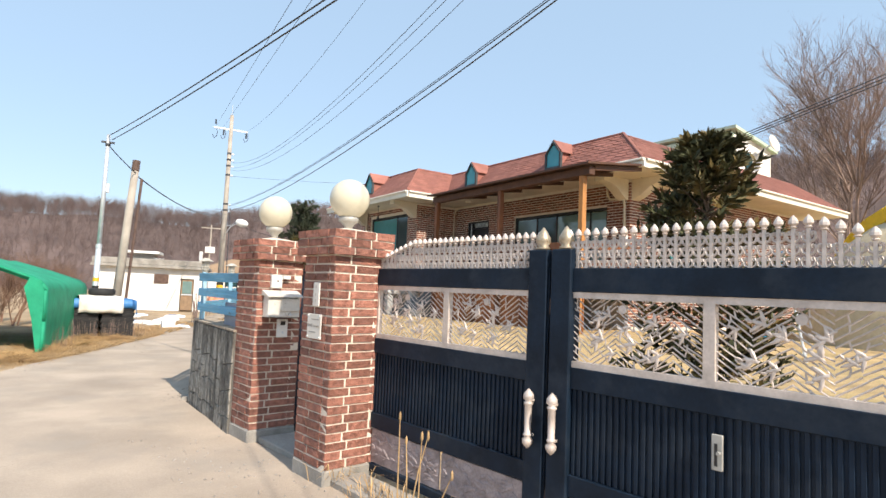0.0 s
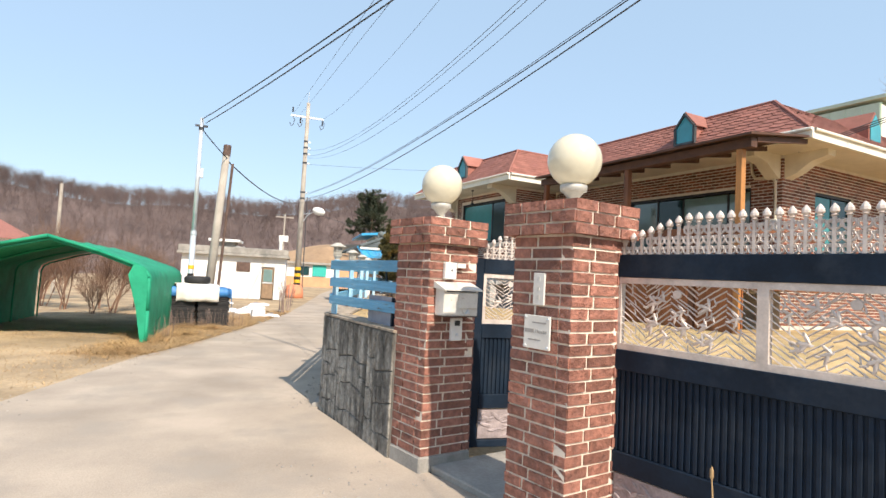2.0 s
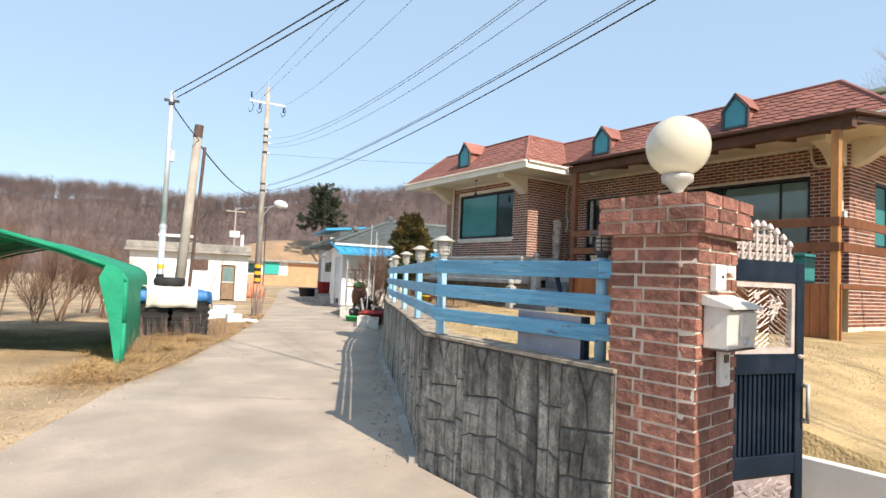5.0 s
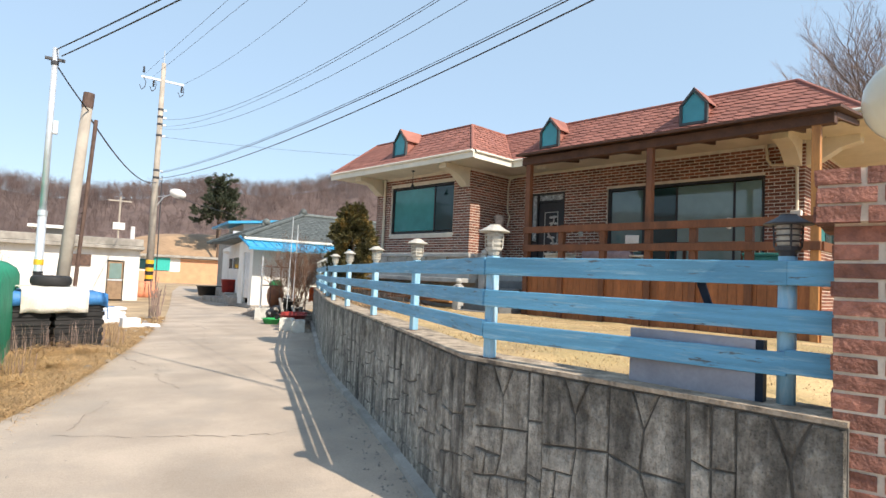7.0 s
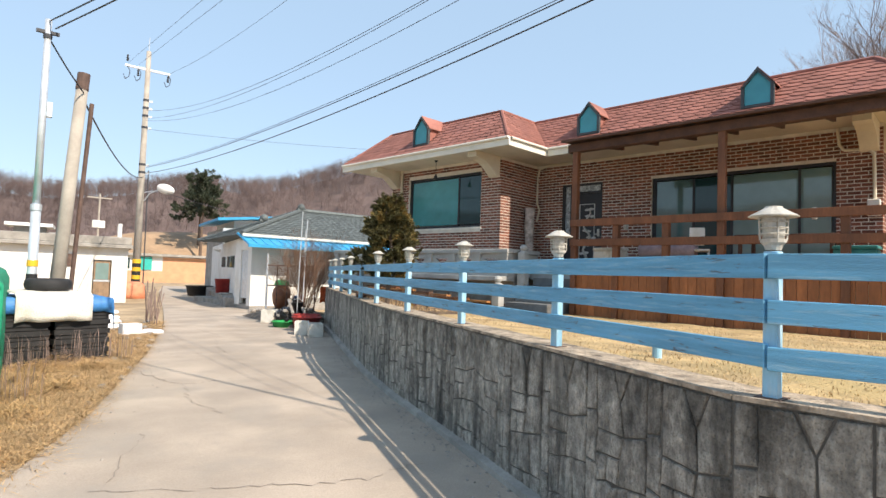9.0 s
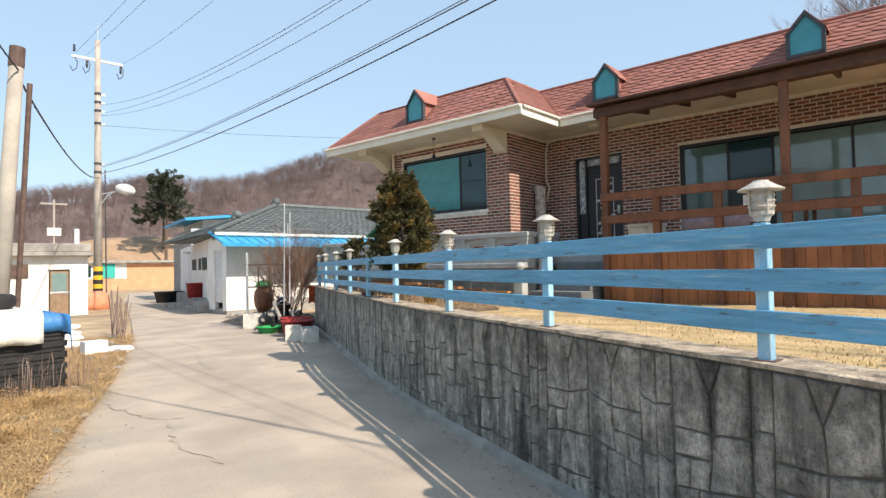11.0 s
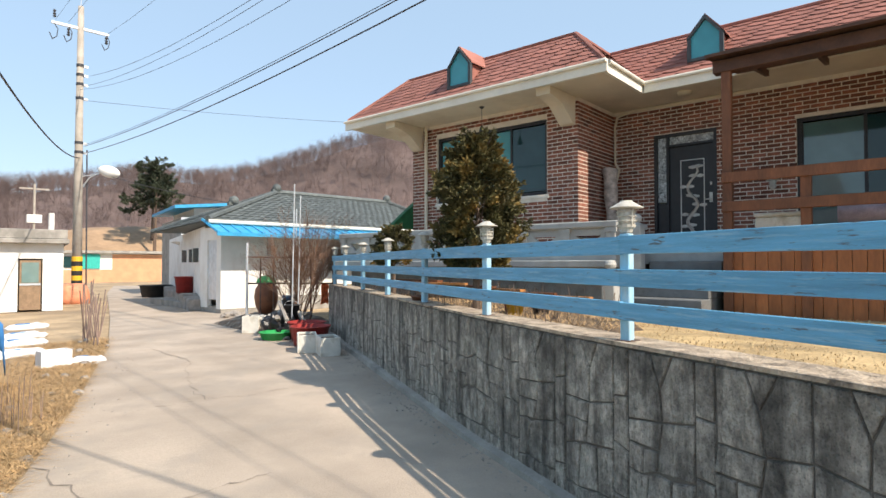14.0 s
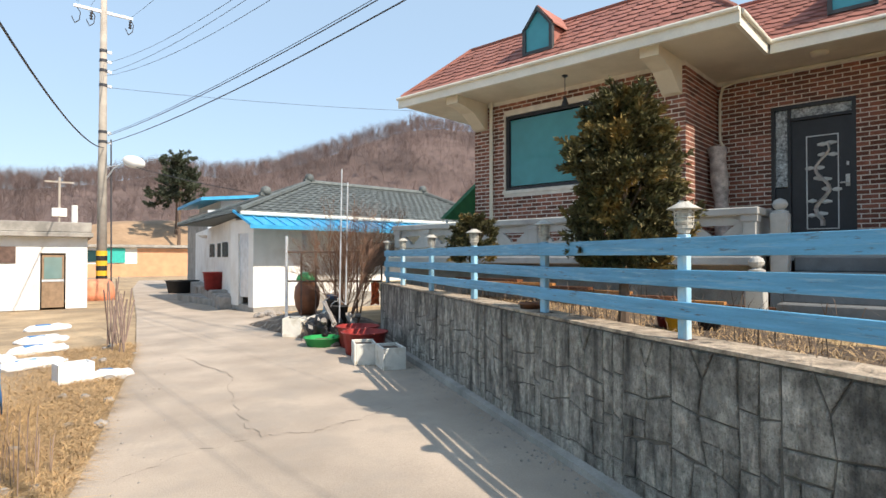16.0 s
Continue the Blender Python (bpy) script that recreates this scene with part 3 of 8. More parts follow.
# roof: skirt roof round a flat top, with soffit and fascia
def shingles(name, e0, e1, t0, t1, parent):
    """Overlapping shingle tabs on the roof plane from the eave e0-e1 up to t0-t1."""
    e0, e1, t0, t1 = map(Vector, (e0, e1, t0, t1))
    base = raw(name, [e0, e1, t1, t0], [(0, 1, 2, 3)], M_SHINGLE, parent)
    n = (e1 - e0).cross(t0 - e0).normalized()
    if n.z < 0:
        n = -n
    rows = max(3, round(((t0 + t1) / 2 - (e0 + e1) / 2).length / 0.14))
    verts, faces = [], []
    for r in range(rows):
        f0, f1 = r / rows, min(1.0, (r + 1.12) / rows)
        a0, a1 = e0.lerp(t0, f0), e1.lerp(t1, f0)
        b0, b1 = e0.lerp(t0, f1), e1.lerp(t1, f1)
        ln = (a1 - a0).length
        nt = max(1, round(ln / 0.30))
        off = (r % 2) * 0.5
        for i in range(-1, nt + 1):
            s0, s1 = max(0, (i + off) / nt), min(1, (i + 0.97 + off) / nt)
            if s1 - s0 < 0.01:
                continue
            c = 0.06 / max(ln, 0.1)
            k = len(verts)
            lift = 0.014 + R.uniform(0, 0.006)
            cut = (a1 - a0) * c
            up = (b0 - a0) * 0.28
            p0, p1 = a0.lerp(a1, s0), a0.lerp(a1, s1)
            verts += [p0 + up + n * lift, p0 + cut + n * lift, p1 - cut + n * lift, p1 + up + n * lift, b0.lerp(b1, s1) + n * 0.004, b0.lerp(b1, s0) + n * 0.004]
            faces.append((k, k + 1, k + 2, k + 3, k + 4, k + 5))
    tagged(raw("shingle", verts, faces, M_SHINGLE, base), kind="stuff")
    return base


E = 4.46
TOPZ = 5.36
WE, ME = 8.52, 9.96
V_S, V_N = 7.35, 20.2
VW = 14.45
shingles("roof_wing_front", (WE, VW, E), (WE, V_N, E), (9.45, 15.38, TOPZ), (9.45, 19.27, TOPZ), house)
shingles("roof_wing_side", (ME, VW, E), (WE, VW, E), (10.78, 15.38, TOPZ), (9.45, 15.38, TOPZ), house)
shingles("roof_main_front", (ME, V_S, E), (ME, VW, E), (10.78, 8.5, TOPZ), (10.78, 15.38, TOPZ), house)
shingles("roof_south", (19.9, V_S, E), (ME, V_S, E), (18.9, 8.5, TOPZ), (10.78, 8.5, TOPZ), house)
shingles("roof_north", (WE, V_N, E), (19.9, V_N, E), (9.45, 19.27, TOPZ), (18.9, 19.27, TOPZ), house)
bm = bmesh.new()
prism(bm, [(9.45, 15.38, TOPZ), (9.45, 19.27, TOPZ), (18.9, 19.27, TOPZ), (18.9, 8.5, TOPZ), (10.78, 8.5, TOPZ), (10.78, 15.38, TOPZ)], (0, 0, -0.12))
part("roof_deck", bm, M_SHINGLE, house)
# soffit: an L of slabs under the eaves
OUT = [(WE, V_N), (WE, VW), (ME, VW), (ME, V_S), (19.9, V_S), (19.9, V_N)]
bm = bmesh.new()
prism(bm, [(x + (0.03 if i != 4 and i != 5 else 0), y, E - 0.16) for i, (x, y) in enumerate(OUT)], (0, 0, 0.05))
part("soffit", bm, M_CREAM, house, "cream painted eaves soffit")


def fascia(p, q, nrm):
    bm = bmesh.new()
    p, q, nrm = Vector((*p, 0)), Vector((*q, 0)), Vector((*nrm, 0))
    d = (q - p).normalized()
    # stepped fascia and rounded gutter lip
    for a, b, z0, z1 in ((-0.02, 0.03, E - 0.19, E - 0.05), (-0.02, 0.055, E - 0.05, E - 0.005)):
        pts = [p + nrm * a - d * 0 + Vector((0, 0, z0)), p + nrm * b + Vector((0, 0, z0)), p + nrm * b + Vector((0, 0, z1)), p + nrm * a + Vector((0, 0, z1))]
        prism(bm, pts, q - p)
    tube(bm, p + nrm * 0.055 + Vector((0, 0, E - 0.03)), q + nrm * 0.055 + Vector((0, 0, E - 0.03)), 0.03, n=8)
    return part("fascia", bm, M_GUTTER, house, "white gutter fascia")


fascia((WE, V_N + 0.05), (WE, VW - 0.05), (-1, 0))
fascia((WE + 0.05, VW), (ME, VW), (0, -1))
fascia((ME, VW - 0.05), (ME, V_S - 0.05), (-1, 0))
fascia((ME + 0.05, V_S), (19.9, V_S), (0, -1))
for pts in (((WE, VW, E), (9.45, 15.38, TOPZ)), ((9.45, 15.38, TOPZ), (9.45, 19.27, TOPZ)), ((WE, V_N, E), (9.45, 19.27, TOPZ)), ((ME, V_S, E), (10.78, 8.5, TOPZ)), ((10.78, 8.5, TOPZ), (10.78, 15.38, TOPZ)), ((9.45, 15.38, TOPZ), (10.78, 15.38, TOPZ))):
    part("ridge_cap", T(Vector(pts[0]) + Vector((0, 0, 0.015)), Vector(pts[1]) + Vector((0, 0, 0.015)), 0.035, n=6), M_SHINGLE, house)


def bracket(u, v, wing=True):
    """Curved cream bracket under the eave at a wall corner."""
    bm = bmesh.new()
    top = E - 0.16
    d = WE if wing else ME
    prof = [(u, top), (d + 0.12, top), (d + 0.12, top - 0.13), (d + 0.3, top - 0.15), (d + 0.55, top - 0.22), (d + 0.75, top - 0.36), (u - 0.1, top - 0.46), (u, top - 0.48)]
    prism(bm, [(a, v, z) for a, z in prof], (0, 0.26, 0))
    part("eave_bracket", bm, M_CREAM, house, "curved cream plaster bracket")


bracket(WU, 15.42)
bracket(WU, 18.92)
bracket(MU, 8.46, False)
bm = bmesh.new()
prism(bm, [(MU + 0.05, 8.42, 4.3), (MU + 0.05, 7.6, 4.3), (MU + 0.05, 7.6, 4.18), (MU + 0.05, 7.9, 4.1), (MU + 0.05, 8.2, 3.9), (MU + 0.05, 8.42, 3.82)], (0.26, 0, 0))
part("eave_bracket", bm, M_CREAM, house, "curved cream plaster bracket")


def dormer(u, v, base, tip):
    w = 0.25
    sh = base + (tip - base) * 0.55
    d = part("dormer", B(u, u + 0.03, v - w, v + w, base, base + 0.05), M_DORMER, house, "small gabled roof dormer with blue pane")
    bm = bmesh.new()
    poly = [(u + 0.06, v - w + 0.03, base), (u + 0.06, v + w - 0.03, base), (u + 0.06, v + w - 0.03, sh), (u + 0.06, v, tip - 0.05), (u + 0.06, v - w + 0.03, sh)]
    prism(bm, poly, (0.9, 0, 0))
    part("dormer_body", bm, M_SHINGLE, d)
    bm = bmesh.new()
    for s in (-1, 1):
        prism(bm, [(u, v + s * (w + 0.02), base), (u, v + s * (w - 0.035), base), (u, v + s * (w - 0.035), sh), (u, v + s * (w + 0.02), sh)], (0.07, 0, 0))
        prism(bm, [(u - 0.01, v + s * (w + 0.03), sh - 0.03), (u - 0.01, v + s * (w - 0.035), sh - 0.0), (u - 0.01, v, tip - 0.075), (u - 0.01, v, tip)], (0.1, 0, 0))
    part("dormer_frame", bm, M_DORMER, d)
    bm = bmesh.new()
    for s in (-1, 1):
        prism(bm, [(u + 0.02, v + s * (w + 0.035), sh - 0.01), (u + 0.02, v + s * (w + 0.035), sh + 0.015), (u + 0.02, v, tip + 0.02), (u + 0.02, v, tip - 0.01)], (0.95, 0, 0))
    part("dormer_roof", bm, M_SHINGLE, d, "red shingle dormer roof")
    bm = bmesh.new()
    prism(bm, [(u + 0.03, v - w + 0.03, base + 0.05), (u + 0.03, v + w - 0.03, base + 0.05), (u + 0.03, v + w - 0.03, sh), (u + 0.03, v, tip - 0.06), (u + 0.03, v - w + 0.03, sh)], (0.02, 0, 0))
    part("pane", bm, M_PANEB, d, "pale blue pane")


dormer(8.72, 17.36, 4.68, 5.42)
dormer(10.12, 13.5, 4.68, 5.40)
dormer(10.12, 10.12, 4.68, 5.40)


def dormer_south(u, v, base, tip):
    w = 0.25
    sh = base + (tip - base) * 0.55
    bm = bmesh.new()
    prism(bm, [(u - w, v, base), (u + w, v, base), (u + w, v, sh), (u, v, tip), (u - w, v, sh)], (0, 0.9, 0))
    d = part("dormer", bm, M_SHINGLE, house, "small gabled roof dormer with blue pane")
    bm = bmesh.new()
    prism(bm, [(u - w + 0.05, v - 0.02, base + 0.05), (u + w - 0.05, v - 0.02, base + 0.05), (u + w - 0.05, v - 0.02, sh), (u, v - 0.02, tip - 0.07), (u - w + 0.05, v - 0.02, sh)], (0, 0.018, 0))
    part("pane", bm, M_PANEB, d, "pale blue pane")


dormer_south(13.0, 7.75, 4.68, 5.40)

# soffit lamps, downpipe, hanging bell
part("soffit_lamp", lathe(bmesh.new(), [(0.03, 0), (0.1, 0.01), (0.12, 0.05), (0.12, 0.06)], 14, (MU - 0.55, 13.9, E - 0.22)), M_CREAM, house, "round cream ceiling lamp under the eave", smooth=True)
bm = bmesh.new()
pts = [(MU - 0.04, 8.55, 3.86), (MU - 0.04, 13.0, 4.27), (MU - 0.04, 15.0, 4.27), (MU - 0.05, 15.28, 4.2), (MU - 0.05, 15.33, 4.0), (MU - 0.05, 15.33, 3.35), (MU - 0.05, 15.25, 3.2), (MU - 0.05, 15.33, 2.9)]
for a, b in zip(pts[1:], pts[2:]):
    tube(bm, a, b, 0.022, n=7)
part("conduit", bm, M_CREAM, house, "cream conduit pipe along the wall")
bm = bmesh.new()
pts = [(MU - 0.05, 9.05, 4.28), (MU - 0.05, 9.02, 3.98), (MU - 0.05, 8.95, 3.88), (MU - 0.05, 8.62, 3.86), (MU - 0.05, 8.53, 3.78), (MU - 0.05, 8.52, 2.9)]
for a, b in zip(pts, pts[1:]):
    tube(bm, a, b, 0.028, n=7)
part("conduit", bm, M_CREAM, house, "cream conduit pipe along the wall")
part("meter_box", B(MU - 0.12, MU - 0.01, 8.44, 8.62, 2.72, 3.0, bev=0.01), M_WHITE, house, "white electricity meter box")
bm = bmesh.new()
for a, b in (((WU - 0.06, 18.8, 4.3), (WU - 0.06, 18.8, 1.7)),):
    tube(bm, a, b, 0.035)
part("downpipe", bm, M_CREAM, house, "cream rainwater downpipe")
bm = bmesh.new()
tube(bm, (8.95, 17.0, E - 0.16), (8.95, 17.0, E - 0.5), 0.006, n=5)
lathe(bm, [(0.05, 0), (0.055, 0.02), (0.04, 0.08), (0.02, 0.13), (0.008, 0.15)], 10, (8.95, 17.0, E - 0.64))
lathe(bm, [(0.01, 0), (0.05, 0.03), (0.045, 0.05)], 10, (8.95, 17.0, E - 0.2))
part("eave_lantern", bm, M_FRAME, house, "small black hanging lantern under the eave")

# ---- terrace in front of the wing ----
# Step concrete darkened and blued: the shade over the steps is put into its colour.
M_STEP = mat("shaded_step_stone", (0.15, 0.16, 0.165), 0.8, 0.2, 6, 90, 0.3, stain=(0.09, 0.09, 0.09), stain_scale=3)
terrace = thing("terrace", H, "grey stone terrace with carved parapet before the house", "terrace", kind="structure")
part("terrace_floor", B(8.32, WU, 14.2, 20.1, 1.5, FLOOR - 0.005), M_STONE, terrace)
part("terrace_wall", B(8.55, 8.75, 14.2, 20.1, 0.5, 1.5), M_CONC, terrace)
part("ledge", B(8.1, 8.55, 14.2, 20.1, 1.40, 1.5, bev=0.01), M_STONE, terrace)
part("top_rail", B(8.24, 8.44, 14.16, 20.15, 1.97, 2.06, bev=0.012), M_STONE, terrace)
nb = 8
for i in range(nb + 1):
    v = lerp(14.26, 20.05, i / nb)
    bm = bmesh.new()
    box(bm, 8.27, 8.41, v - 0.07, v + 0.07, 1.66, 1.97, bev=0.01)
    box(bm, 8.255, 8.425, v - 0.085, v + 0.085, 1.9, 1.968)
    part("parapet_post", bm, M_STONE, terrace)
    if i < nb:
        v2 = lerp(14.26, 20.05, (i + 1) / nb)
        bm = bmesh.new()
        box(bm, 8.31, 8.37, v + 0.07, v2 - 0.07, 1.86, 1.97)
        box(bm, 8.31, 8.37, v + 0.07, v2 - 0.07, 1.66, 1.72)
        vm = (v + v2) / 2
        for s in (-1, 1):
            prism(bm, [(8.31, vm + s * 0.31, 1.72), (8.31, vm + s * 0.06, 1.72), (8.31, vm + s * 0.06, 1.75), (8.31, vm + s * 0.2, 1.86), (8.31, vm + s * 0.31, 1.86)], (0.06, 0, 0))
        part("parapet_panel", bm, M_STONE, terrace)
# side parapet return towards the door
part("side_rail", B(8.44, 9.4, 14.16, 14.34, 1.97, 2.06, bev=0.012), M_STONE, terrace)
part("side_panel", B(8.44, 9.4, 14.22, 14.29, 1.66, 1.97), M_STONE, terrace)


def newel(u, v, z0, z1):
    bm = bmesh.new()
    box(bm, u - 0.09, u + 0.09, v - 0.09, v + 0.09, z0, z1, bev=0.012)
    lathe(bm, [(0.08, 0), (0.085, 0.015), (0.04, 0.035), (0.07, 0.065), (0.08, 0.1), (0.062, 0.14), (0.025, 0.16), (0.008, 0.165)], 14, (u, v, z1))
    part("newel_post", bm, M_STONE, terrace, "stone newel post with ball finial")


newel(8.6, 14.02, 0.8, 2.0)
newel(7.9, 14.1, 0.7, 1.34)
for i in range(5):
    z = 0.85 + i * 0.16
    part("step", B(7.6 + i * 0.3, 9.2, 12.95, 13.92, z - 0.16 if i else 0.6, z, bev=0.01), M_STEP, terrace)
part("landing", B(9.1, MU, 12.9, 14.2, 1.45, FLOOR - 0.01), M_STONE, terrace)
part("terrace_back", B(WU - 0.0, MU, 14.2, 15.38, 1.45, FLOOR - 0.01), M_STONE, terrace)

# ---- wooden deck and pergola ----
deck = thing("wooden_deck", H, "brown stained wooden deck with boarded front and rails", "deck")
DU = 8.55
v0, v1 = 7.6, 12.86
part("deck_floor", B(DU + 0.03, MU - 0.02, v0, v1, FLOOR - 0.08, FLOOR - 0.02), M_WOOD, deck)
k = 0
v = v0
while v < v1 - 0.02:
    w = min(0.14, v1 - v)
    part("board", B(DU - 0.012, DU + 0.012 + R.uniform(-0.003, 0.003), v + 0.003, v + w - 0.003, 0.55, FLOOR - 0.02), M_BOARD, deck)
    v += 0.14
for vv in (7.68, 8.55, 9.4, 10.17, 11.05, 11.95, 12.8):
    tall = vv in (7.68, 10.17, 12.8)
    part("post", B(DU - 0.07, DU + 0.045, vv - 0.055, vv + 0.055, 0.5, 3.92 if tall else 2.5, bev=0.006), M_WOODL if vv == 7.68 else M_WOOD, deck)
part("rail", B(DU - 0.1, DU - 0.05, v0, v1, 2.48, 2.61, bev=0.006), M_WOOD, deck)
part("rail", B(DU - 0.1, DU - 0.05, v0, v1, 2.11, 2.24, bev=0.006), M_WOOD, deck)
part("side_rail", B(DU, MU - 0.05, v0 - 0.02, v0 + 0.03, 2.48, 2.61), M_WOOD, deck)
part("side_rail", B(DU, MU - 0.05, v0 - 0.02, v0 + 0.03, 2.11, 2.24), M_WOOD, deck)
part("beam", B(DU - 0.09, DU + 0.07, 7.45, 12.95, 3.9, 4.06, bev=0.008), M_WOODD, deck, "dark brown pergola beam")
bm = bmesh.new()
prism(bm, [(DU - 0.25, 7.35, 4.07), (ME + 0.1, 7.35, 4.30), (ME + 0.1, 7.35, 4.34), (DU - 0.25, 7.35, 4.11)], (0, 5.65, 0))
part("pergola_roof", bm, M_WOODD, deck, "dark sloping pergola roof sheet")
for i in range(8):
    vv = lerp(7.45, 12.6, i / 7)
    bm = bmesh.new()
    prism(bm, [(DU + 0.07, vv, 4.0), (ME + 0.1, vv, 4.2), (ME + 0.1, vv, 4.29), (DU + 0.07, vv, 4.09)], (0, 0.05, 0))
    part("rafter", bm, M_WOODD, deck)

# ---- lawn ----


def lawn_z(x, y):
    q = H.inverted() @ Vector((x, y, 0))
    f = min(1.0, max(0.0, (q.x - 2.6) / 5.5))
    z = lerp(1.0, 0.82, f)
    g = min(1.0, max(0.0, (8.2 - y) / 3.4))
    return lerp(z, 0.36 + 0.045 * max(0, x - 2.6), g * g * (3 - 2 * g))


WALL_LINE = [(0.925, 6.12), (0.70, 7.97), (1.22, 9.42), (1.75, 10.98), (2.24, 12.52), (2.82, 14.1), (3.46, 15.6), (4.11, 17.1), (4.76, 18.6), (5.40, 20.1), (5.88, 21.25)]


def wall_x(y):
    P = WALL_LINE
    if y <= P[1][1]:
        return 0.95
    for (xa, ya), (xb, yb) in zip(P[1:], P[2:]):
        if y <= yb:
            return lerp(xa, xb, (y - ya) / (yb - ya)) + 0.12
    return P[-1][0] + (y - P[-1][1]) * 0.42 + 0.1


def lawn():
    verts, faces = [], []
    ny, nx = 80, 44
    for j in range(ny + 1):
        y = lerp(-6, 26, j / ny)
        xa = wall_x(y) if y > 7.0 else (2.60 - (y - 6) * 0.2126 if y > 4.4 else 2.9 + (4.4 - y) * 0.247)
        if y > 21.3:
            xa = wall_x(21.3) + (y - 21.3) * 0.6
        for i in range(nx + 1):
            x = lerp(xa, 26, (i / nx) ** 1.6)
            z = lawn_z(x, y) + 0.02 * noise.noise((x * 1.5, y * 1.5, 5)) + (0.0 if i else -0.03)
            verts.append((x, y, min(z, 0.38) if i == 0 and y <= 7.0 else z))
    for j in range(ny):
        for i in range(nx):
            a = j * (nx + 1) + i
            faces.append((a, a + 1, a + nx + 2, a + nx + 1))
    tagged(raw("lawn", verts, faces, M_LAWN), "dormant straw-coloured lawn behind the wall", "lawn", kind="structure")


lawn()

# ---- retaining wall ----
retaining = thing("retaining_wall", Matrix.Identity(4), "grey stained moulded concrete retaining wall", "wall", kind="structure")
TOPW = 1.03


def wall_core():
    bm = bmesh.new()
    P = [Vector((*p, 0)) for p in WALL_LINE]
    inn = []
    for i, p in enumerate(P):
        a = P[max(i - 1, 0)]
        b = P[min(i + 1, len(P) - 1)]
        d = (b - a).normalized()
        nrm = Vector((d.y, -d.x, 0))
        inn.append(p + nrm * 0.26)
    o0 = [bm.verts.new(p + Vector((0, 0, -0.1))) for p in P]
    o1 = [bm.verts.new(p + Vector((0, 0, TOPW - 0.02))) for p in P]
    i0 = [bm.verts.new(p + Vector((0, 0, -0.1))) for p in inn]
    i1 = [bm.verts.new(p + Vector((0, 0, TOPW - 0.02))) for p in inn]
    for k in range(len(P) - 1):
        for a, b in ((o0, o1), (o1, i1), (i1, i0)):
            bm.faces.new((a[k], a[k + 1], b[k + 1], b[k]))
    bm.faces.new((o0[0], o1[0], i1[0], i0[0]))
    bm.faces.new((o0[-1], i0[-1], i1[-1], o1[-1]))
    bmesh.ops.recalc_face_normals(bm, faces=bm.faces)
    part("wall_core", bm, M_JOINT, retaining)
    for k in range(len(P) - 1):
        bm = bmesh.new()
        z = TOPW - 0.02
        d = (P[k + 1] - P[k]).normalized()
        nr = Vector((d.y, -d.x, 0))
        q = [P[k] - nr * 0.015, P[k + 1] - nr * 0.015, inn[k + 1], inn[k]]
        vs = [Vector((p.x, p.y, z)) for p in q]
        prism(bm, vs, (0, 0, 0.02))
        part("coping", bm, M_COPING, retaining)


wall_core()


def stone_poly(pts, org, d, nrm, depth):
    """One moulded stone: a polygon (along, up) standing proud of the wall, its edges inset evenly and rounded."""
    n = len(pts)
    P = [Vector(p) for p in pts]
    area = sum(P[i].x * P[(i + 1) % n].y - P[(i + 1) % n].x * P[i].y for i in range(n))
    sg = 1 if area > 0 else -1
    V = []
    for dep, sh in ((-0.004, 0.004), (depth * 0.65, 0.0065), (depth, 0.0125)):
        for i in range(n):
            e0 = (P[i] - P[i - 1]).normalized()
            e1 = (P[(i + 1) % n] - P[i]).normalized()
            n0, n1 = Vector((-e0.y, e0.x)) * sg, Vector((-e1.y, e1.x)) * sg
            k = n0 + n1
            q = P[i] + k * (sh / max(0.35, 1 + n0.dot(n1))) 
            V.append(org + d * q.x + Vector((0, 0, q.y)) + nrm * (dep + R.uniform(-0.001, 0.001)))
    Fc = []
    for ring in (0, 1):
        for i in range(n):
            a, b = ring * n + i, ring * n + (i + 1) % n
            Fc.append((a, b, b + n, a + n))
    Fc.append(tuple(2 * n + i for i in range(n)))
    return V, Fc


